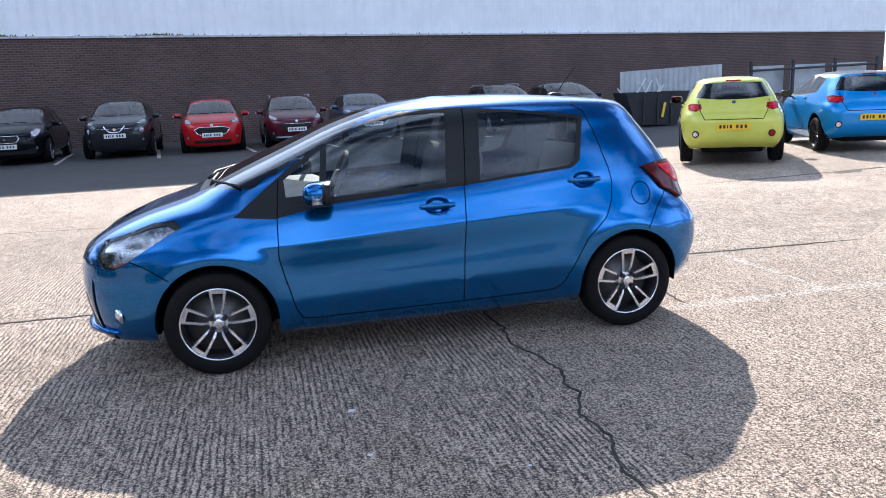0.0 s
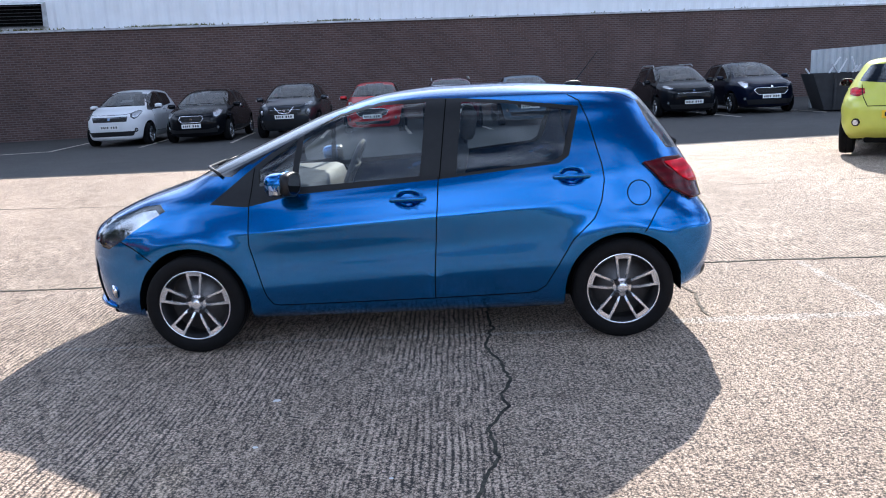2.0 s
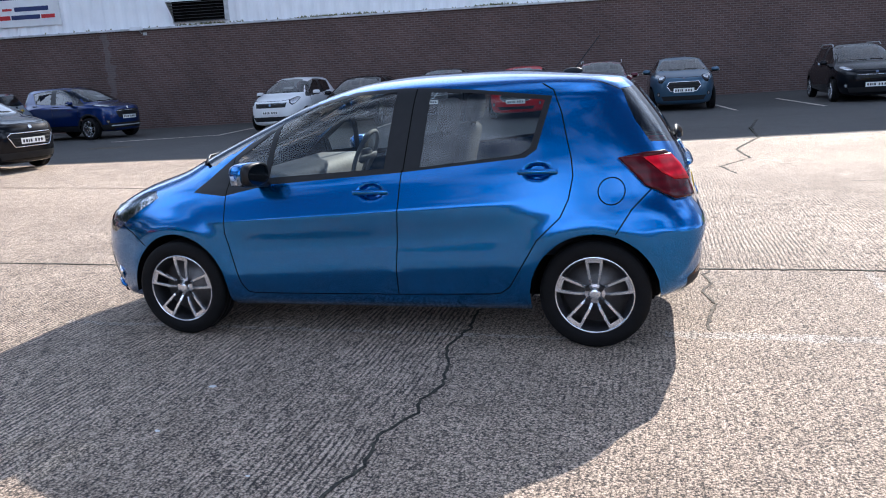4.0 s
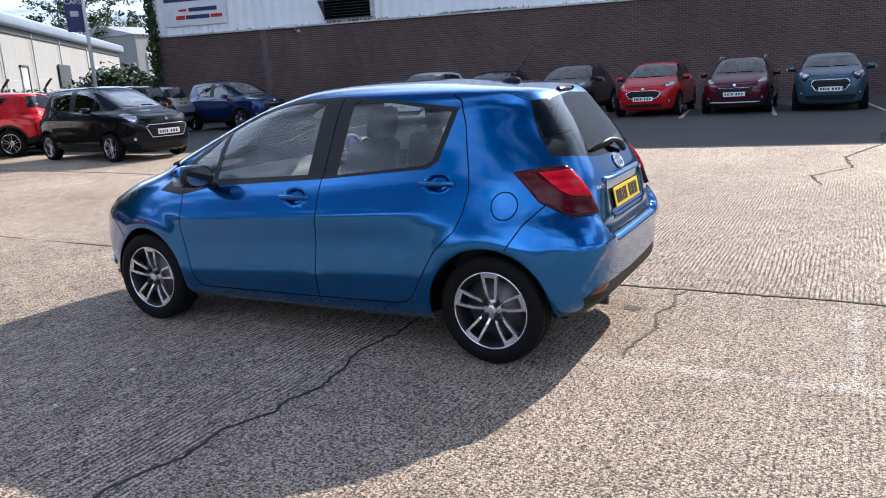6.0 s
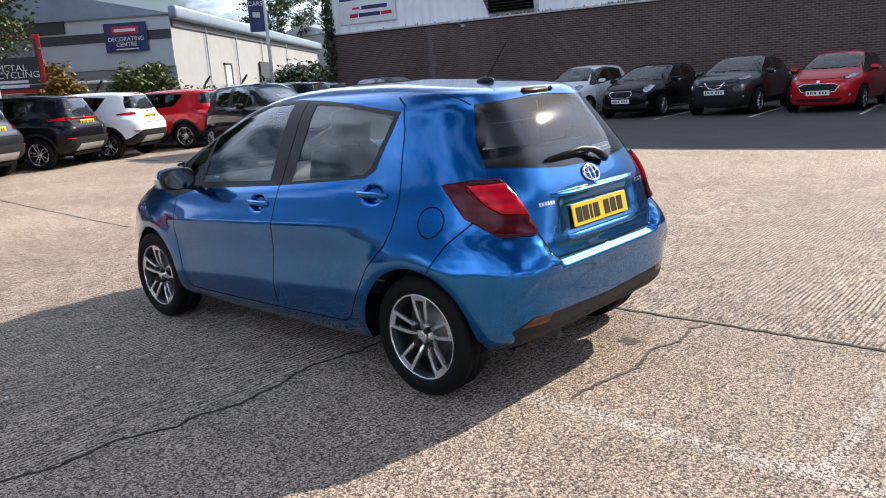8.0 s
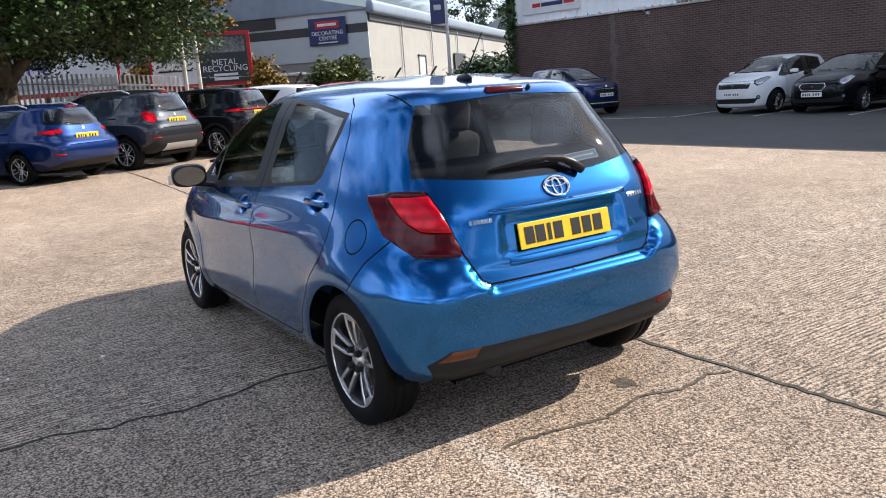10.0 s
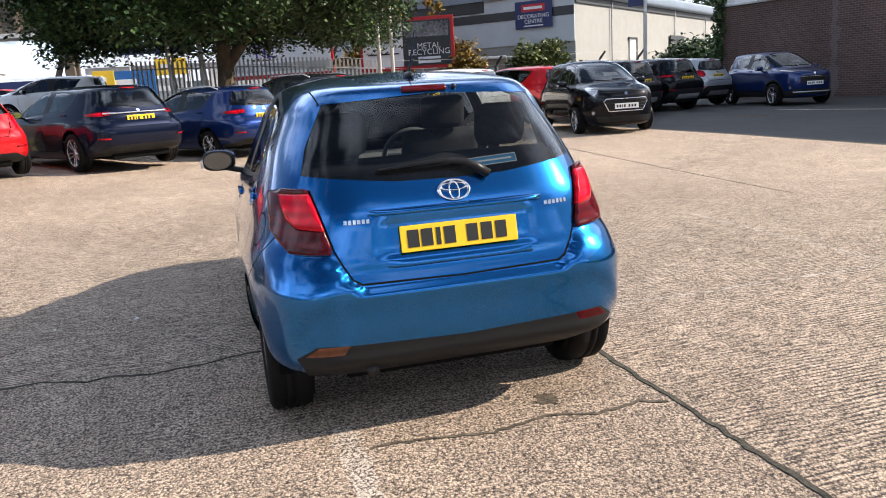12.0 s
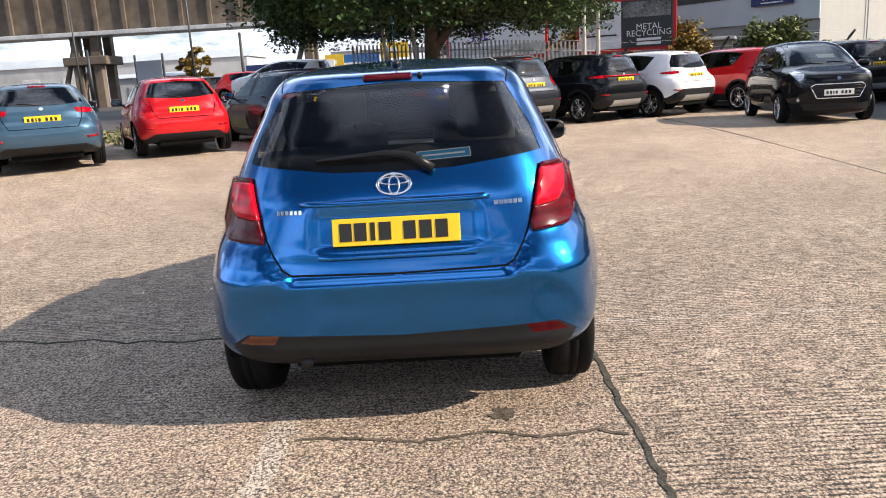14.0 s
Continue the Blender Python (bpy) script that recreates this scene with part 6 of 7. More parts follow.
w = tagged(part("weeds", bm, GRASS), "tufts of dry weed and moss along the flashing", "weeds", kind="stuff")
w.matrix_world = WALL_M
bm = fresh()
for k in range(2600):
    z = random.uniform(0.3, 6.5)
    c = Vector((WALL_L - 0.1 + random.gauss(0, 0.13), random.uniform(-0.3, 0.4), z))
    s = random.uniform(0.05, 0.10)
    q = Euler((random.uniform(0, 6), random.uniform(0, 6), random.uniform(0, 6))).to_matrix()
    bm.faces.new([bm.verts.new(c + q @ Vector(p) * s) for p in ((-1, -0.5, 0), (0, -0.8, 0.2), (1, 0, 0), (0, 0.8, 0.2))])
w = tagged(part("ivy", bm, LEAF), "dark ivy climbing the end of the wall", "climber", kind="stuff")
w.matrix_world = WALL_M


# ---------------------------------------------------------------- parked cars
def park(name, shape, paint, label, px, py, heading, end, group, **more):
    """Parks a car with its visible end at (px, py), its nose pointing along heading."""
    h = radians(heading)
    reach = -shape.xs[1][0] if end == "front" else shape.xs[1][3]
    k = -reach if end == "front" else reach
    cx, cy = px + math.cos(h) * k, py + math.sin(h) * k
    m = Matrix.Translation((cx, cy, ground_z(cx, cy))) @ Matrix.Rotation(h + math.pi, 4, "Z")
    return generic_car(name, m, shape, PAINTS[paint] if isinstance(paint, str) else paint, label, group, **more)


ROW = "cars parked along the brick wall"
SMALL = dict(wb=2.49, front=0.80, rear=0.71, width=1.735, height=1.43, nose=0.78, belt=0.99)
TALL = dict(wb=2.65, front=0.86, rear=0.84, width=1.84, height=1.64, nose=0.95, belt=1.12, clear=0.22, wheel=0.345, upright=0.22)
park("hatchback_car", Shape(wb=2.59, front=0.80, rear=0.67, width=1.73, height=1.52, nose=0.84, belt=1.04), "white", "white hatchback parked nose out by the brick wall", -9.15, 15.7, -87, "front", ROW, face="band", lamp=BIG_LAMP, card=True)
park("hatchback_car", Shape(wb=2.64, front=0.88, rear=0.73, width=1.78, height=1.44, nose=0.76, belt=0.98), "black", "black three-door hatchback parked by the brick wall", -6.95, 15.8, -87, "front", ROW, face="egg", lamp=BIG_LAMP, doors=3)
park("crossover_car", Shape(wb=2.53, front=0.83, rear=0.78, width=1.765, height=1.50, nose=0.88, belt=1.05, clear=0.2, wheel=0.33), "grey", "dark grey crossover parked by the brick wall", -4.46, 16.1, -88, "front", ROW, face="vee", lamp=SLIM_LAMP, clad=True)
park("hatchback_car", Shape(**SMALL), "red", "bright red hatchback parked by the brick wall", -2.08, 16.4, -88, "front", ROW, face="smile", lamp=SLIM_LAMP)
park("hatchback_car", Shape(**{**SMALL, "height": 1.44}), "maroon", "dark maroon hatchback with roof rails by the brick wall", 0.17, 16.6, -88, "front", ROW, face="dark", lamp=SLIM_LAMP, roof_rails=True, clad=True)
park("hatchback_car", Shape(wb=2.495, front=0.74, rear=0.60, width=1.727, height=1.42, nose=0.86, belt=1.03, upright=0.1), "slate", "grey compact hatchback parked by the brick wall", 2.34, 16.8, -88, "front", ROW, face="round", lamp=SLIM_LAMP, doors=3)
park("estate_car", Shape(wb=2.67, front=0.88, rear=0.98, width=1.79, height=1.50, nose=0.80, belt=1.0, upright=0.3), "black", "black estate car with roof rails by the brick wall", 6.99, 17.1, -89, "front", ROW, face="bar", lamp=SLIM_LAMP, roof_rails=True)
park("hatchback_car", Shape(wb=2.64, front=0.86, rear=0.85, width=1.84, height=1.49, nose=0.82, belt=1.02), "navy", "dark blue hatchback parked by the brick wall", 9.28, 17.4, -89, "front", ROW, face="open", lamp=BIG_LAMP)
park("crossover_car", Shape(wb=2.52, front=0.82, rear=0.70, width=1.765, height=1.65, nose=0.98, belt=1.12, clear=0.22, wheel=0.335, upright=0.2), "ink", "dark blue compact crossover in the shade", -14.3, 16.2, -8, "front", ROW, face="dark", lamp=SLIM_LAMP, clad=True, card=True)
CITY = dict(wb=2.31, front=0.72, rear=0.67, width=1.66, height=1.44, nose=0.84, belt=1.03, wheel=0.315)
park("city_car", Shape(**CITY), "lime", "lime yellow three-door city car parked in the sun", 6.64, 6.07, 60, "rear", "city cars", plate_z=0.56, fogs=True, tail=SMALL_TAIL, doors=3)
park("city_car", Shape(**CITY), "azure", "bright blue three-door city car parked in the sun", 9.55, 6.22, 67, "rear", "city cars", wheel_style="black", plate_z=0.56, fogs=True, tail=SMALL_TAIL, dark_roof=True, doors=3)
park("compact_mpv", Shape(wb=2.49, front=0.88, rear=0.70, width=1.75, height=1.60, nose=0.90, belt=1.08, snub=0.05, upright=0.2), "black", "black compact people carrier standing in the yard", -9.9, 7.45, -8, "front", "cars in the yard", face="wide", lamp=BIG_LAMP, card=True)
WEST = "cars parked along the yard fence"
park("saloon_car", Shape(wb=2.64, front=0.85, rear=0.90, width=1.80, height=1.42, nose=0.78, belt=1.0), "slate", "slate blue saloon parked with its tail to the yard", -7.3, -6.1, -150, "rear", WEST, tail=SLIM_TAIL)
park("hatchback_car", Shape(**{**SMALL, "height": 1.43, "nose": 0.77, "belt": 0.99}), "red", "bright red hatchback parked with its tail to the yard", -9.3, -4.55, -152, "rear", WEST, tail=PILLAR_TAIL)
park("estate_car", Shape(wb=2.87, front=0.92, rear=1.0, width=1.90, height=1.53, nose=0.86, belt=1.05, wheel=0.345, upright=0.22), "navy", "dark blue-black estate car parked with its tail to the yard", -10.1, -2.05, -148, "rear", WEST, tail=SLIM_TAIL, strip_bar=CHROME)
park("estate_car", Shape(wb=2.63, front=0.86, rear=1.05, width=1.80, height=1.49, nose=0.80, belt=1.01, upright=0.3), "ink", "dark blue estate car parked with its tail to the yard", -11.7, 0.27, -146, "rear", WEST, roof_rails=True, tail=SLIM_TAIL)
park("suv", Shape(**{**TALL, "height": 1.68}), "grey", "dark grey SUV parked with its tail to the yard", -12.9, 2.25, -146, "rear", WEST, roof_rails=True, tail=TALL_TAIL, clad=True)
park("suv", Shape(**TALL), "black", "black SUV with silver bumper parked in the row", -14.1, 4.55, -146, "rear", WEST, tail=SLIM_TAIL, strip_bar=CAR_LENS, clad=True)
park("suv", Shape(**TALL), "white", "white SUV parked in the row", -14.8, 6.45, -146, "rear", WEST, tail=SLIM_TAIL, clad=True)
park("suv", Shape(**{**TALL, "height": 1.61}), "red", "red SUV parked in the row", -15.4, 8.9, -152, "rear", WEST, tail=SLIM_TAIL, clad=True)
park("suv", Shape(**TALL), "black", "black SUV in the shade of the shed", -15.2, 11.2, -165, "rear", WEST, tail=SLIM_TAIL, clad=True)
park("suv", Shape(**TALL), "black", "black SUV in the shade of the shed", -16.2, 13.3, -165, "rear", WEST, tail=SLIM_TAIL, clad=True)
park("suv", Shape(**{**TALL, "height": 1.60}), "silver", "silver SUV in the shade of the shed", -17.3, 15.2, -165, "rear", WEST, tail=TALL_TAIL, clad=True)
FAR = "cars beyond the yard"
park("suv", Shape(**TALL), "white", "white SUV standing behind the row", -27.8, -8.7, -98, "front", FAR, plates=False)
park("hatchback_car", Shape(**SMALL), "grey", "grey hatchback standing beyond the road", -40.0, -16.0, -60, "front", FAR, plates=False)
park("estate_car", Shape(**SMALL), "black", "dark estate car standing beyond the road", -42.0, -11.5, -100, "front", FAR, plates=False)
park("hatchback_car", Shape(**SMALL), "red", "red hatchback far beyond the fence", -33, -7.2, 80, "front", FAR, plates=False)
park("suv", Shape(**TALL), "orange", "orange car behind the row", -22.4, 10.3, -60, "front", FAR, plates=False, roof_rails=True)
park("hatchback_car", Shape(**SMALL), "silver", "silver car behind the row", -20.0, 8.0, -60, "front", FAR, plates=False)
park("saloon_car", Shape(**SMALL), "black", "dark car beside the slate blue saloon", -8.3, -8.2, -140, "rear", WEST, plates=False)


# ---------------------------------------------------------------- skip, sheets and fence by the wall
def tin_sheet(x0, y0, x1, y1, z0, z1a, z1b, label):
    d = Vector((x1 - x0, y1 - y0, 0))
    n = int(d.length / 0.045)
    out = Vector((-d.y, d.x, 0)).normalized()
    bm = fresh()
    cols = []
    for i in range(n + 1):
        t = i / n
        p = Vector((x0, y0, 0)) + d * t + out * (0.028 if (i // 2) % 2 else 0.0)
        q = p + out * 0.006
        top = z1a + (z1b - z1a) * t
        cols.append([bm.verts.new((p.x, p.y, z0)), bm.verts.new((p.x, p.y, top)), bm.verts.new((q.x, q.y, top)), bm.verts.new((q.x, q.y, z0))])
    for p, q in zip(cols, cols[1:]):
        for k in range(4):
            bm.faces.new((p[k], q[k], q[(k + 1) % 4], p[(k + 1) % 4]))
    bmesh.ops.recalc_face_normals(bm, faces=bm.faces)
    return tagged(part("corrugated_sheet", bm, SHEET), label, "metal sheet")


tin_sheet(11.0, 18.9, 14.3, 18.1, 0.12, 1.86, 1.98, "pale corrugated metal sheeting standing by the skip")
root = thing("sheet_fence", Matrix(), "grey metal sheet fence on dark posts", "fence")
for k in range(3):
    x0, x1 = 16.1 + k * 1.45, 16.1 + (k + 1) * 1.45
    bm = fresh()
    box(bm, (x0 + x1) / 2, 19.25 - 0.22 * (x0 - 16.1), 1.0, 1.40, 0.03, 1.75, 0.005)
    part("panel", bm, SHEET, root)
for k in range(4):
    bm = fresh()
    box(bm, 16.1 + k * 1.45, 19.1 - 0.22 * k * 1.45, 1.05, 0.09, 0.09, 2.0, 0.01)
    part("post", bm, DARK_PANEL, root)
bm = fresh()
rod(bm, (16.0, 19.05, 1.72), (20.5, 18.1, 1.80), 0.04, seg=6)
part("rail", bm, DARK_PANEL, root)

root = thing("skip", pose(11.35, 17.5, ground_z(9.8, 16.6), 0, 0, -10) @ Matrix.Diagonal((0.72, 0.85, 0.92, 1)), "black metal waste skip full of scrap", "skip")
bm = fresh()
lo = [bm.verts.new(p) for p in ((-0.9, -0.75, 0.05), (0.9, -0.75, 0.05), (0.9, 0.75, 0.05), (-0.9, 0.75, 0.05))]
hi = [bm.verts.new(p) for p in ((-1.4, -0.85, 1.15), (1.4, -0.85, 1.15), (1.4, 0.85, 1.15), (-1.4, 0.85, 1.15))]
inn = [bm.verts.new(p) for p in ((-1.33, -0.79, 1.15), (1.33, -0.79, 1.15), (1.33, 0.79, 1.15), (-1.33, 0.79, 1.15))]
flo = [bm.verts.new(p) for p in ((-0.95, -0.7, 0.5), (0.95, -0.7, 0.5), (0.95, 0.7, 0.5), (-0.95, 0.7, 0.5))]
bm.faces.new(lo[::-1])
bm.faces.new(flo)
for k in range(4):
    j = (k + 1) % 4
    bm.faces.new((lo[k], lo[j], hi[j], hi[k]))
    bm.faces.new((hi[k], hi[j], inn[j], inn[k]))
    bm.faces.new((inn[k], inn[j], flo[j], flo[k]))
part("body", bm, SKIP, root)
for x in (-0.6, 0.0, 0.6):
    bm = fresh()
    box(bm, x, -0.84, 0.62, 0.07, 0.07, 1.05, 0.01)
    part("rib", bm, SKIP, root)
bm = fresh()
box(bm, 0.1, -0.89, 0.6, 0.10, 0.02, 0.5, 0, Matrix.Rotation(radians(15), 4, "Y"))
part("hazard_stripe", bm, SIGN_YELLOW, root)
for k in range(9):
    bm = fresh()
    x, y = random.uniform(-1.0, 0.9), random.uniform(-0.5, 0.5)
    rod(bm, (x, y, 0.7), (x + random.uniform(-0.7, 0.7), y + random.uniform(-0.3, 0.3), random.uniform(1.3, 1.65)), 0.03, seg=6)
    o = tagged(part("scrap_bar", bm, WHITE if k % 3 else GALV), "pale scrap bar sticking out of the skip", "scrap")
    o.matrix_world = root.matrix_world
bm = fresh()
box(bm, 0, 0, 0.55, 1.9, 1.3, 0.95, 0.15)
tarp = tagged(part("black_bin", bm, SKIP), "dark wheeled bin beside the skip", "bin")
tarp.matrix_world = pose(12.6, 19.6, ground_z(7.6, 18.9), 0, 0, 5)


# ---------------------------------------------------------------- trees and hedges
def leaf_cloud(name, clumps, size, material, parent=None, flat=0.75):
    """Clumps (centre, spread, count) of small bent leaves as one mesh."""
    cs = np.repeat(np.array([c for c, _, _ in clumps], float), [k for _, _, k in clumps], axis=0)
    sp = np.repeat(np.array([q for _, q, _ in clumps], float), [k for _, _, k in clumps])
    n = len(cs)
    c = cs + np.clip(np.random.normal(0, 1, (n, 3)), -1.7, 1.7) * (1, 1, flat) * sp[:, None] * 0.55
    s = size * np.random.uniform(0.6, 1.3, n)
    ax, ay, az = np.random.uniform(-0.9, 0.9, n), np.random.uniform(-0.9, 0.9, n), np.random.uniform(0, 6.3, n)
    out = np.empty((n, 4, 3))
    for k, (x, y, z) in enumerate(((-1, 0, 0), (-0.2, -0.55, 0.12), (0.9, -0.1, 0), (0.1, 0.6, 0.12))):
        y1, z1 = y * np.cos(ax) - z * np.sin(ax), y * np.sin(ax) + z * np.cos(ax)
        x2, z2 = x * np.cos(ay) + z1 * np.sin(ay), -x * np.sin(ay) + z1 * np.cos(ay)
        out[:, k, 0] = c[:, 0] + s * (x2 * np.cos(az) - y1 * np.sin(az))
        out[:, k, 1] = c[:, 1] + s * (x2 * np.sin(az) + y1 * np.cos(az))
        out[:, k, 2] = c[:, 2] + s * z2
    me = bpy.data.meshes.new(name)
    me.vertices.add(4 * n)
    me.vertices.foreach_set("co", out.ravel())
    me.loops.add(4 * n)
    me.loops.foreach_set("vertex_index", np.arange(4 * n, dtype=np.int32))
    me.polygons.add(n)
    me.polygons.foreach_set("loop_start", np.arange(0, 4 * n, 4, dtype=np.int32))
    me.update(calc_edges=True)
    me.materials.append(material)
    ob = new(name, me)
    if parent is not None:
        ob.parent = parent
    return ob


def tree(x, y, trunk_h, reach, top, label, leaf, clumps=120, per=70, size=0.11, lean=0.0, width=0.3, low=None, fork=False, skirt=0):
    root = thing("tree", Matrix.Translation((x, y, ground_z(x, y))), label, "tree")
    bm = fresh()
    rod(bm, (0, 0, -0.1), (lean * 0.4, 0.1, trunk_h * 0.6), width, width * 0.8, 12)
    rod(bm, (lean * 0.4, 0.1, trunk_h * 0.58), (lean, 0.1, trunk_h), width * 0.8, width * 0.62, 12)
    tips = []
    for k in range(7):
        a = 2 * math.pi * k / 7 + random.uniform(-0.3, 0.3)
        r = reach * random.uniform(0.5, 0.85)
        mid = Vector((lean + math.cos(a) * r * 0.45, math.sin(a) * r * 0.45, trunk_h + (top - trunk_h) * random.uniform(0.2, 0.35)))
        end = Vector((lean + math.cos(a) * r, math.sin(a) * r, trunk_h + (top - trunk_h) * random.uniform(0.3, 0.75)))
        rod(bm, (lean, 0.1, trunk_h * 0.95), mid, width * 0.42, width * 0.28, 8)
        rod(bm, mid, end, width * 0.28, width * 0.08, 7)
        tips += [mid, end]
    if fork:
        # one heavy limb that leaves the trunk low and climbs past the crown's edge
        pts = [Vector((lean * 0.4, 0.1, trunk_h * 0.62)), Vector((0.2, 1.0, trunk_h * 0.98)), Vector((0.3, 2.3, trunk_h * 1.30)), Vector((0.3, 4.2, trunk_h * 1.62))]
        for k, (a, c) in enumerate(zip(pts, pts[1:])):
            rod(bm, a, c, width * (0.62 - 0.15 * k), width * (0.47 - 0.15 * k), 9)
    part("trunk", bm, BARK, root, "", True)
    low = trunk_h * 0.9 if low is None else low
    many = []
    for _ in range(clumps):
        u, v = random.uniform(0, 2 * math.pi), random.uniform(0, 1) ** 0.45
        h = random.uniform(0, 1)
        rr = reach * v * (0.55 + 0.45 * math.sin(math.pi * min(1, h * 0.8 + 0.25)))
        c = (lean + math.cos(u) * rr, math.sin(u) * rr, low + (top - low) * h + random.uniform(-0.3, 0.3))
        many.append((c, random.uniform(0.5, 1.0) * reach * 0.16, per))
    for _ in range(skirt):
        u, rr = random.uniform(0, 2 * math.pi), reach * random.uniform(0.55, 1.02)
        many.append(((lean + math.cos(u) * rr, math.sin(u) * rr, low + random.uniform(-0.1, 2.6)), reach * random.uniform(0.09, 0.15), per))
    leaf_cloud("crown", many, size, leaf, root)
    return root


def bush(x, y, w, h, label, leaf, n=1600, size=0.07, depth=None, base=0.0):
    many = []
    for _ in range(n // 9):
        x1, y1, z1 = random.uniform(-w / 2, w / 2), random.uniform(-0.5, 0.5) * (depth or w * 0.5), base + random.uniform(0.08, 1) ** 0.7 * h * 0.9
        many.append(((x1, y1, z1 * (1 - 0.35 * abs(x1) / (w / 2))), 0.40, 25))
    o = tagged(leaf_cloud("bush", many, size * 1.2, leaf), label, "bush", kind="stuff")
    o.matrix_world = Matrix.Translation((x, y, ground_z(x, y)))
    return o


tree(-22.3, -0.4, 3.0, 6.3, 9.8, "broad leafy tree with a pale trunk behind the fence", LEAF, 560, 330, 0.080, 0.2, 0.34, 2.85, True, 170)
tree(-38.5, 9.0, 2.4, 3.2, 9.0, "tall slim tree with turning leaves behind the billboard", LEAF_AUTUMN, 90, 60, 0.14, 0.1, 0.2)
tree(-42.0, 6.0, 2.4, 3.6, 9.5, "tall tree with turning leaves behind the billboard", LEAF_AUTUMN, 90, 60, 0.15, 0.1, 0.2)
tree(-39.5, 2.5, 2.2, 3.0, 8.5, "green tree behind the fence", LEAF, 80, 60, 0.14, 0.1, 0.2)
tree(-84.0, 62.0, 4.0, 6.5, 16.0, "green tree behind the white unit", LEAF, 120, 60, 0.22, 0.1, 0.3)
tree(-90.0, 72.0, 4.0, 6.5, 17.0, "green tree behind the white unit", LEAF, 120, 60, 0.22, 0.1, 0.3)
tree(-60.0, -20.6, 1.6, 1.5, 4.0, "small yellowing tree in the distance", LEAF_AUTUMN, 50, 50, 0.2, 0.1, 0.2)
bush(-33.8, 11.6, 3.0, 3.6, "bush with yellow and green leaves by the billboard", LEAF_AUTUMN, 2600, 0.10)
bush(-33.8, 16.0, 2.4, 3.5, "round olive green bush before the grey gable", LEAF_HEDGE, 3000, 0.10, 2.6)
bush(-33.7, 19.9, 1.3, 1.95, "clipped yellow-green hedge along the white wall", LEAF_HEDGE, 2600, 0.09, 3.8)
bush(-29.5, 22.5, 5.0, 3.0, "dense dark green hedge by the shed corner", LEAF, 3600, 0.09, 2.0)
many = []
for _ in range(900):
    y, s = random.uniform(-26, 5), random.uniform(1.6, 5.2)
    x = -11 - 0.55 * (y + 8) - s
    many.append(((x, y, ground_z(x, y) + 0.06), 0.20, 30))
tagged(leaf_cloud("verge_grass", many, 0.055, GRASS), "rough dry grass verge behind the parked cars", "grass", kind="stuff")


# ---------------------------------------------------------------- the white trade unit to the west
UNIT = Matrix.Translation((-36.2, 19.3, 0)) @ Matrix.Rotation(math.atan2(36.0, -31.0), 4, "Z")
# local x runs along the flank away from the yard, local y along the gable
root = thing("trade_unit", UNIT, "white and grey single-storey trade unit with a shallow blue-grey roof", "building")
GABLE = 22.0
bm = fresh()
box(bm, 22, GABLE / 2, 3.0, 44, GABLE, 6.0)
part("wall", bm, RENDER_WHITE, root, "white painted block walls")
bm = fresh()
vs = [bm.verts.new(p) for p in ((-0.3, -0.35, 6.0), (44, -0.35, 6.0), (44, GABLE / 2, 8.6), (-0.3, GABLE / 2, 8.6), (44, GABLE + 0.35, 6.0), (-0.3, GABLE + 0.35, 6.0))]
bm.faces.new((vs[0], vs[1], vs[2], vs[3]))
bm.faces.new((vs[3], vs[2], vs[4], vs[5]))
bm.faces.new((vs[0], vs[3], vs[5]))
part("roof", bm, ROOF_BLUE, root)
bm = fresh()
box(bm, 22, -0.28, 6.1, 44.8, 0.5, 0.75, 0.2, None, 3)
part("gutter", bm, ROOF_BLUE, root, "rounded blue-grey eaves", True)
# dark strip standing in for the shade under the eaves
bm = fresh()
box(bm, 22, -0.06, 5.55, 44, 0.10, 0.35)
part("eaves_painted_shade", bm, DARK_PANEL, root)
bm = fresh()
box(bm, -0.06, GABLE / 2, 4.7, 0.10, GABLE, 2.8)
part("gable_cladding", bm, GREY_CLAD, root, "grey metal cladding on the gable")
bm = fresh()
box(bm, -0.10, GABLE / 2, 5.0, 0.10, GABLE, 0.5)
part("gable_band", bm, DARK_PANEL, root, "dark grey band")
bm = fresh()
box(bm, -0.14, 9.6, 6.3, 0.12, 7.6, 1.9, 0.02)
fas = part("fascia_sign", bm, DARK_PANEL, root, "dark fascia sign with pale letter bars")
for y, wd in ((7.6, 1.5), (9.6, 1.6)):
    bm = fresh()
    box(bm, -0.22, y, 6.3, 0.02, wd, 0.5)
    part("bar", bm, WHITE, fas)
for z0 in (0.9, 1.8, 2.7):
    bm = fresh()
    box(bm, -0.03, GABLE / 2, z0, 0.05, GABLE, 0.03)
    part("joint", bm, GREY_CLAD, root)
for x in (5.5, 12.0, 19.0, 28.0):
    bm = fresh()
    rod(bm, (x, -0.12, 0.1), (x, -0.12, 5.7), 0.05, seg=8)
    part("downpipe", bm, GALV, root)
for x, wd, h in ((9.5, 1.3, 2.9), (25.0, 1.2, 2.4)):
    bm = fresh()
    box(bm, x, -0.03, h / 2 + 0.6, wd, 0.12, h, 0.02)
    d = part("door", bm, GALV, root, "grey steel door")
    bm = fresh()
    box(bm, x, -0.06, h + 0.66, wd + 0.25, 0.16, 0.12, 0.01)
    box(bm, x + wd / 2 + 0.08, -0.06, h / 2 + 0.6, 0.12, 0.16, h)
    part("door_frame", bm, DARK_PANEL, d)
bm = fresh()
box(bm, 19.5, -0.12, 3.1, 3.4, 0.10, 1.6, 0.02)
part("side_sign", bm, DARK_PANEL, root, "dark grey sign board")
bm = fresh()
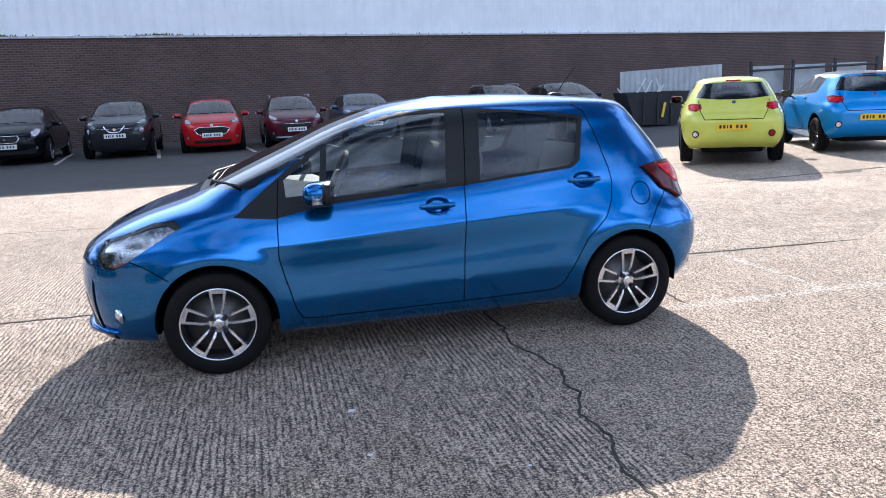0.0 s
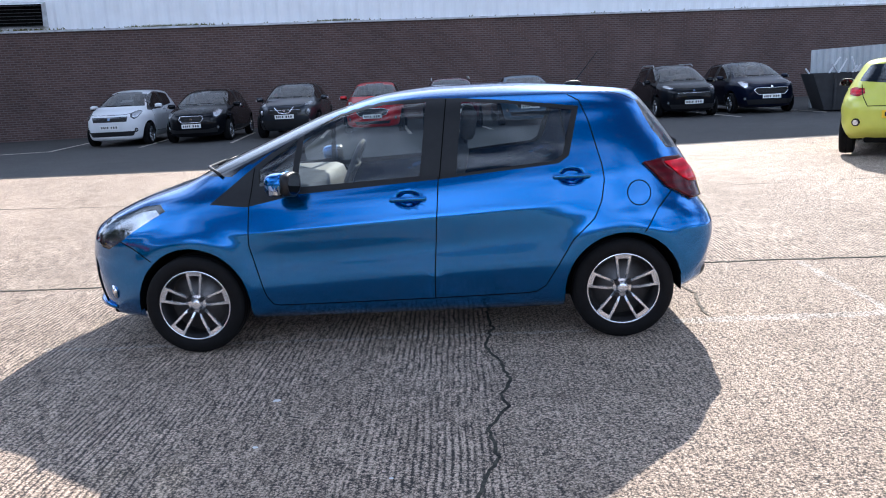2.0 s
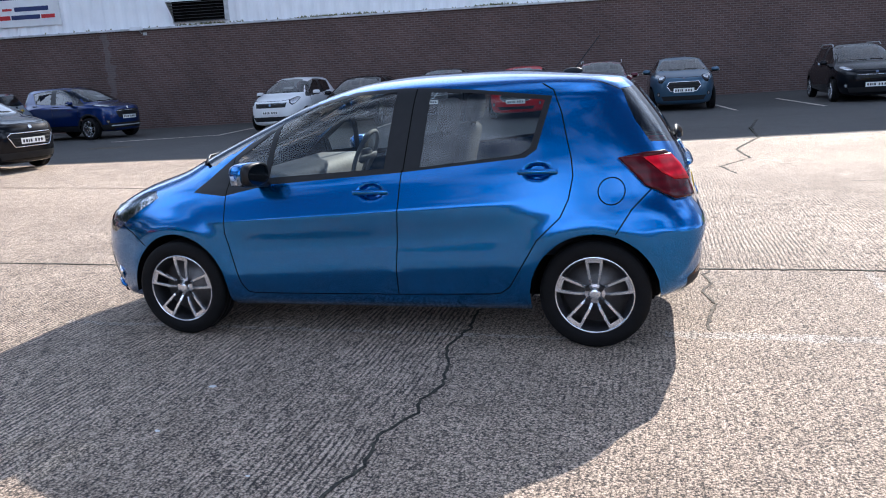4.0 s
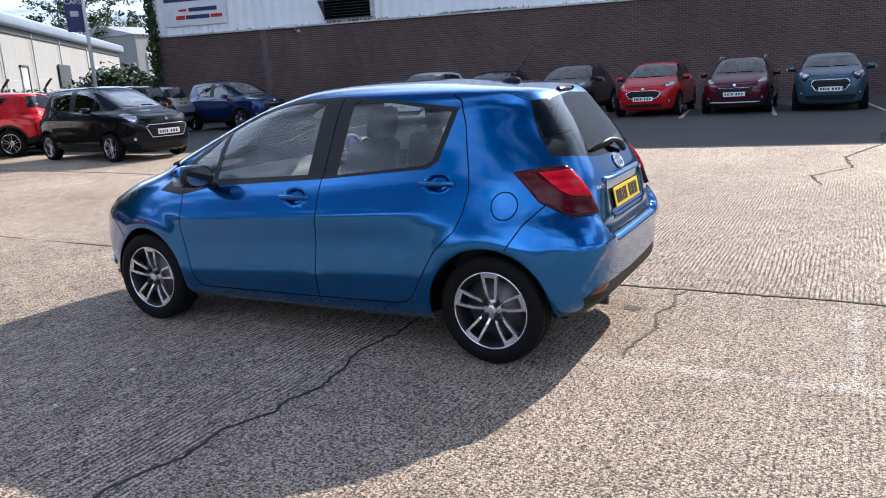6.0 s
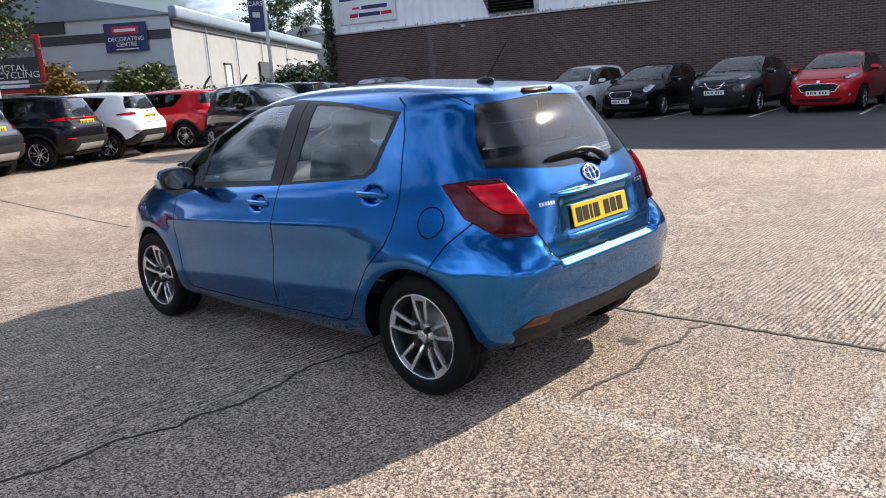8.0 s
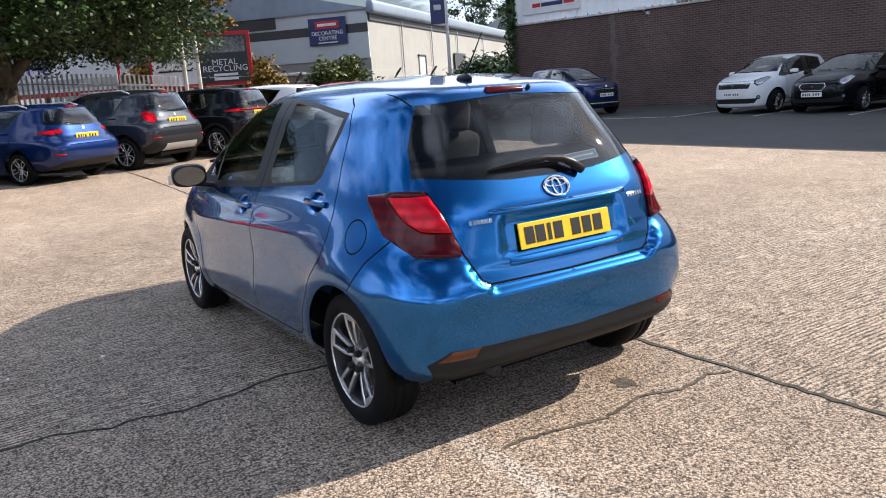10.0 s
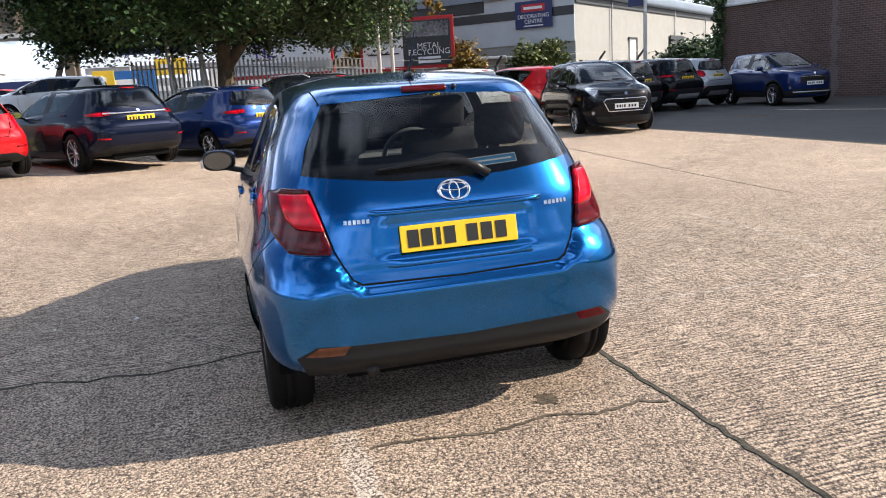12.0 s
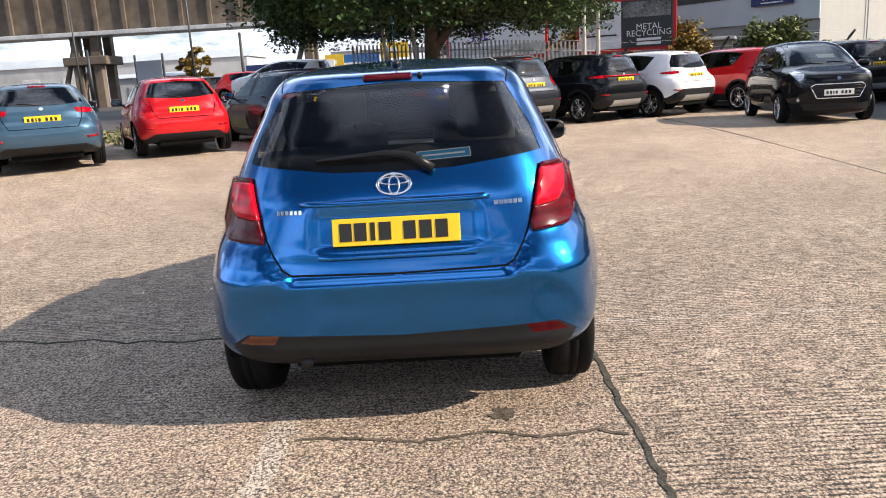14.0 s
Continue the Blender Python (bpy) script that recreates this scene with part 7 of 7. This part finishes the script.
box(bm, 31.0, -0.12, 3.4, 2.6, 0.10, 1.3, 0.02)
sd = part("side_sign", bm, WHITE, root, "white sign with blue and red stripes")
for z, mt in ((3.7, SIGN_BLUE), (3.2, SIGN_RED)):
    bm = fresh()
    box(bm, 31.0, -0.19, z, 2.3, 0.03, 0.25)
    part("bar", bm, mt, sd)

root = thing("trade_sign", UNIT @ Matrix.Translation((-0.26, 2.45, 4.95)) @ Matrix.Rotation(radians(-90), 4, "Z") @ Matrix.Diagonal((0.87, 1, 0.87, 1)), "navy sign with a red heading and white words", "sign")
bm = fresh()
box(bm, 0, 0, 0, 2.7, 0.06, 1.75, 0.01)
part("board", bm, SIGN_NAVY, root)
bm = fresh()
box(bm, 0, -0.045, 0.42, 1.7, 0.02, 0.46)
part("heading_panel", bm, SIGN_RED, root)
bm = fresh()
box(bm, 0, -0.065, 0.42, 1.35, 0.02, 0.17)
part("bar", bm, WHITE, root)
for words, z in (("DECORATING", -0.12), ("CENTRE", -0.45)):
    b = text_mesh(words, 0.36)
    o = part("lettering", b, WHITE, root)
    o.matrix_local = Matrix.Translation((0, -0.05, z))
bm = fresh()
box(bm, 0, -0.045, -0.72, 1.4, 0.02, 0.07)
part("bar", bm, WHITE, root)


root = thing("hut", Matrix.Translation((-34.6, 13.2, ground_z(-34.6, 13.2))) @ Matrix.Rotation(radians(68), 4, "Z"), "small flat-roofed buff block hut", "hut")
bm = fresh()
box(bm, 0, 0, 1.15, 2.1, 1.8, 2.3, 0.02)
part("wall", bm, RENDER_BUFF, root, "buff block walls")
bm = fresh()
box(bm, 0, 0, 2.38, 2.35, 2.05, 0.16, 0.03)
part("roof", bm, FLASH, root, "pale felt roof with a lip")
bm = fresh()
box(bm, 0.35, -0.92, 0.95, 0.8, 0.06, 1.9, 0.01)
part("door", bm, GALV, root, "grey door")

root = thing("wire_fence", Matrix(), "cranked concrete fence posts carrying strands of wire", "fence")
heads = []
for x, y in ((-33.2, 4.9), (-33.4, 8.7), (-33.2, 13.3), (-34.0, 17.0), (-34.6, 19.9), (-35.1, 22.6)):
    z = ground_z(x, y)
    bm = fresh()
    tube(bm, [(x, y, z - 0.05), (x, y, z + 1.95), (x + 0.07, y + 0.07, z + 2.1), (x + 0.34, y + 0.22, z + 2.45)], [0.085, 0.075, 0.07, 0.055], 6)
    part("post", bm, DARK_PANEL, root)
    heads.append(Vector((x, y, z)))
for up, out in ((0.7, 0.0), (1.4, 0.0), (2.0, 0.03), (2.38, 0.28)):
    bm = fresh()
    tube(bm, [h + Vector((out, out * 0.6, up)) for h in heads], 0.008, 5)
    part("wire", bm, GALV, root)


# ---------------------------------------------------------------- billboards, poles, fence and bridge
def yard_board(x0, y0, x1, y1, z0, z1, label, name="billboard"):
    d = Vector((x1 - x0, y1 - y0, 0))
    m = Matrix.Translation(((x0 + x1) / 2, (y0 + y1) / 2, (z0 + z1) / 2)) @ Matrix.Rotation(math.atan2(d.y, d.x), 4, "Z")
    return thing(name, m, label, "billboard"), d.length, z1 - z0


root, w, h = yard_board(-35.1, 6.7, -33.1, 11.1, 2.15, 4.7, "red-framed billboard, one half white, one half dark")
bm = fresh()
box(bm, 0, 0.02, 0, w, 0.10, h, 0.01)
part("frame", bm, SIGN_RED, root, "red frame")
bm = fresh()
box(bm, -w * 0.255, -0.05, 0, w * 0.43, 0.04, h * 0.86)
part("poster", bm, WHITE, root, "white poster")
bm = fresh()
box(bm, w * 0.215, -0.05, 0, w * 0.50, 0.04, h * 0.86)
dk = part("poster", bm, DARK_PANEL, root, "dark poster with white words")
for words, z in (("METAL", -0.16), ("RECYCLING", -0.46)):
    b = text_mesh(words, 0.40)
    o = part("lettering", b, WHITE, dk)
    o.matrix_local = Matrix.Translation((w * 0.235, -0.085, z))
for z in (-0.74, -0.94):
    bm = fresh()
    box(bm, w * 0.235, -0.08, z, 1.15, 0.02, 0.12)
    part("bar", bm, WHITE, dk)
bm = fresh()
box(bm, w * 0.215, -0.08, 0.66, w * 0.46, 0.03, 0.72)
part("photo_panel", bm, SCRAP, root, "grey photograph of scrap metal")
bm = fresh()
box(bm, -w * 0.25, -0.08, 0.55, 1.35, 0.02, 0.5)
part("logo_block", bm, INK, root)
bm = fresh()
box(bm, -w * 0.25, -0.08, 0.02, 1.2, 0.02, 0.22)
part("bar", bm, GREY_CLAD, root)
bm = fresh()
box(bm, -w * 0.25, -0.08, -0.45, 1.6, 0.02, 0.07)
part("bar", bm, INK, root)
for x in (-1.9, -0.6, 0.7, 1.9):
    bm = fresh()
    box(bm, x, 0.15, -h / 2 - 0.75, 0.12, 0.12, 3.0)
    part("post", bm, GALV, root)

root, w, h = yard_board(-35.4, 0.2, -33.2, 5.0, 2.1, 4.6, "white hoarding with purple letters and a red edge")
bm = fresh()
box(bm, 0, 0.02, 0, w, 0.10, h, 0.01)
part("frame", bm, SIGN_RED, root)
bm = fresh()
box(bm, 0, -0.05, 0.04, w - 0.24, 0.04, h - 0.3)
part("poster", bm, WHITE, root)
o = part("lettering", text_mesh("HE", 0.85), SIGN_PURPLE, root, "purple letters")
o.matrix_local = Matrix.Translation((-0.75, -0.085, 0.0))
bm = fresh()
box(bm, 0, -0.08, -0.72, w - 0.3, 0.02, 0.4)
part("bar", bm, SHEET, root)
for x in (-1.9, 0.0, 1.9):
    bm = fresh()
    box(bm, x, 0.15, -h / 2 - 0.75, 0.12, 0.12, 3.0)
    part("post", bm, GALV, root)


def flagpole(x, y, h, label, r=0.055, lean=0.0):
    root = thing("flagpole", Matrix.Translation((x, y, ground_z(x, y))), label, "pole")
    bm = fresh()
    rod(bm, (0, 0, 0), (0, lean, h), r, r * 0.7, 10)
    part("pole", bm, POLE_WHITE, root, "", True)
    bm = fresh()
    box(bm, 0, 0, 0.05, 0.25, 0.25, 0.10, 0.02)
    part("base", bm, GALV, root)
    return root


flagpole(-21.6, 4.75, 7.5, "white flagpole behind the parked cars", 0.075)
flagpole(-21.8, 5.25, 7.5, "white flagpole behind the parked cars", 0.075)
flagpole(-25.5, -2.0, 3.1, "short white leaning post by the fence", 0.11, -0.25)
flagpole(-25.5, -0.9, 2.9, "short white leaning post by the fence", 0.11, -0.2)
root = flagpole(-21.0, 14.6, 7.5, "white flagpole with a dark banner", 0.07)
bm = fresh()
box(bm, -0.05, -0.33, 5.3, 0.02, 0.55, 3.4, 0.005)
ban = part("banner", bm, SIGN_NAVY, root, "dark vertical banner with white words")
tw = Matrix.Rotation(radians(43), 4, "Z")
ban.matrix_local = Matrix.Rotation(radians(-35), 4, "Z")
for words, z in (("WE", 5.12), ("BUY", 4.86), ("CARS", 4.6)):
    b = text_mesh(words, 0.22)
    o = part("lettering", b, WHITE, ban)
    o.matrix_local = Matrix.Translation((-0.02, -0.33, z)) @ Matrix.Rotation(radians(90), 4, "Z")
bm = fresh()
box(bm, -0.02, -0.33, 4.2, 0.05, 0.28, 0.2, 0.02)
part("badge", bm, SHEET, ban)


def palisade(pts, height, label, pitch=0.16):
    root = thing("palisade_fence", Matrix(), label, "fence")
    me = None
    count = 0
    for (a, b), (c, d) in zip(pts, pts[1:]):
        n = int(math.hypot(c - a, d - b) / pitch)
        ang = math.atan2(d - b, c - a)
        for i in range(n):
            x, y = a + (c - a) * i / n, b + (d - b) * i / n
            if me is None:
                bm = fresh()
                box(bm, 0, 0, height / 2, 0.07, 0.015, height, 0)
                pk = part("pale", bm, GALV, root)
                me = pk.data
            else:
                pk = new("pale", me)
                pk.parent = root
            pk.matrix_local = Matrix.Translation((x, y, ground_z(x, y))) @ Matrix.Rotation(ang, 4, "Z")
        for z in (height * 0.2, height * 0.85):
            bm = fresh()
            rod(bm, (a, b, z + ground_z(a, b)), (c, d, z + ground_z(c, d)), 0.025, seg=6)
            part("rail", bm, GALV, root)
    return root


palisade([(-27.2, -3.6), (-27.0, 1.0), (-26.5, 6.0)], 2.1, "grey steel palisade fence along the yard edge")

root = thing("rail_bridge", Matrix.Translation((-43, -24, 0)), "weathered brown girder bridge on steel piers", "bridge")
bm = fresh()
box(bm, 0, 1, 6.5, 1.2, 34, 2.6, 0.05)
part("girder", bm, RUST, root)
for k in range(20):
    bm = fresh()
    box(bm, 0.68, -15.2 + k * 1.7, 6.5, 0.18, 0.22, 2.6)
    part("stiffener", bm, RUST, root)
bm = fresh()
box(bm, 0.5, 1, 5.12, 2.0, 34, 0.25, 0.03)
part("walkway", bm, GALV, root)
for y, k in ((-12.5, 1), (-4.2, 1), (2.2, 0), (3.4, 0), (16, 1)):
    for dx in (-0.8, 0.9):
        bm = fresh()
        box(bm, dx, y, 2.5, 0.5, 0.5, 5.2, 0.03)
        part("pier", bm, RUST, root)
    bm = fresh()
    rod(bm, (0.9, y - 1.6, 0.2), (0.9, y, 4.8), 0.16, seg=8)
    part("brace", bm, RUST, root)
bm = fresh()
box(bm, 0.2, 2.8, 3.6, 2.4, 2.6, 0.5, 0.05)
part("pier_cap", bm, RUST, root)

for x, y, wd, h, z, mt, lb in ((-37, -4.6, 2.4, 1.2, 2.3, SIGN_BLUE, "blue banner beside the distant road"), (-37, -2.6, 1.5, 0.8, 3.0, SIGN_YELLOW, "yellow sign panel on the trading estate"), (-37, -6.9, 2.2, 1.4, 2.0, WHITE, "white roadside banner with a small red mark"), (-37, -9.4, 2.3, 1.3, 2.0, SIGN_NAVY, "navy roadside banner with coloured shapes"),
                               (-38, -3.2, 3.6, 0.6, 4.0, SIGN_NAVY, "dark fascia sign with pale bars"), (-37, -3.0, 1.8, 1.1, 1.9, SHEET, "pale green panel beside the road"), (-37, -5.8, 1.0, 0.9, 2.5, SIGN_YELLOW, "yellow panel beside the distant road"), (-28.5, -6.0, 1.4, 0.9, 1.9, SIGN_BLUE, "blue board on the fence")):
    root = thing("roadside_sign", Matrix.Translation((x, y, 0)) @ Matrix.Rotation(radians(86), 4, "Z"), lb, "sign")
    bm = fresh()
    box(bm, 0, 0, z, wd, 0.06, h, 0.01)
    part("board", bm, mt, root)
    bm = fresh()
    box(bm, -0.1 * wd, -0.045, z + 0.05 * h, wd * 0.45, 0.02, h * 0.22)
    part("bar", bm, WHITE if mt is not WHITE else SIGN_RED, root)
    for k in (-0.4, 0.4):
        bm = fresh()
        rod(bm, (k * wd, 0.06, 0), (k * wd, 0.06, z + h / 2), 0.04, seg=6)
        part("post", bm, GALV, root)

# the trading estate in the distance
for x, y, wd, dp, h, mt, lb in ((-64, -8, 14, 8, 2.7, GREY_CLAD, "low grey unit beyond the fence"), (-95, -46, 44, 10, 5.4, PALE_UNIT, "long pale unit in the distance"), (-62, -24.5, 7, 3, 2.9, PALE_UNIT, "pale lorry body in the distance"), (-90, 2, 30, 12, 5.0, PALE_UNIT, "grey unit in the distance"),
                                (-70, -66, 30, 12, 5.0, GREY_CLAD, "grey unit in the distance"), (-80, 70, 14, 12, 8.5, RENDER_WHITE, "white gabled unit with red verges")):
    root = thing("industrial_unit", Matrix.Translation((x, y, 0)) @ Matrix.Rotation(radians(90), 4, "Z"), lb, "building")
    bm = fresh()
    box(bm, 0, 0, h / 2, wd, dp, h, 0.05)
    part("wall", bm, mt, root)
    bm = fresh()
    vs = [bm.verts.new(p) for p in ((-wd / 2 - 0.2, -dp / 2 - 0.2, h), (wd / 2 + 0.2, -dp / 2 - 0.2, h), (wd / 2 + 0.2, 0, h + dp * 0.12), (-wd / 2 - 0.2, 0, h + dp * 0.12), (wd / 2 + 0.2, dp / 2 + 0.2, h), (-wd / 2 - 0.2, dp / 2 + 0.2, h))]
    bm.faces.new((vs[0], vs[1], vs[2], vs[3]))
    bm.faces.new((vs[3], vs[2], vs[4], vs[5]))
    bm.faces.new((vs[0], vs[3], vs[5]))
    bm.faces.new((vs[1], vs[4], vs[2]))
    part("roof", bm, SHEET, root)
    for k in range(int(wd / 5)):
        bm = fresh()
        box(bm, -wd / 2 + 2.5 + k * 5, -dp / 2 - 0.03, h * 0.4, 2.2, 0.08, h * 0.7, 0.02)
        part("shutter_door", bm, GALV, root)

# street furniture beyond the road
root = thing("hoarding", Matrix.Translation((-30.5, -13.2, 0.5)) @ Matrix.Rotation(radians(75), 4, "Z"), "pale blank hoarding on tall dark posts", "sign")
bm = fresh()
box(bm, 0, 0, 1.75, 1.35, 0.05, 1.35, 0.01)
part("board", bm, PALE_UNIT, root)
for k in (-0.72, 0.72):
    bm = fresh()
    rod(bm, (k, 0.04, 0), (k, 0.04, 2.7), 0.05, seg=8)
    part("post", bm, DARK_PANEL, root)
for x, y, h, r in ((-33.0, -12.0, 6.5, 0.06), (-34.0, -9.9, 3.3, 0.09), (-29.0, -15.2, 2.6, 0.07), (-36.0, -19.0, 5.5, 0.06)):
    root = thing("street_lamp", Matrix.Translation((x, y, ground_z(x, y))), "dark steel street post beside the road", "street lamp")
    bm = fresh()
    rod(bm, (0, 0, 0), (0, 0, h), r, r * 0.75, 8)
    part("post", bm, DARK_PANEL, root, "", True)
    bm = fresh()
    rod(bm, (0, 0, 0), (0, 0, 0.5), r * 1.7, r * 1.5, 8)
    part("base", bm, DARK_PANEL, root)
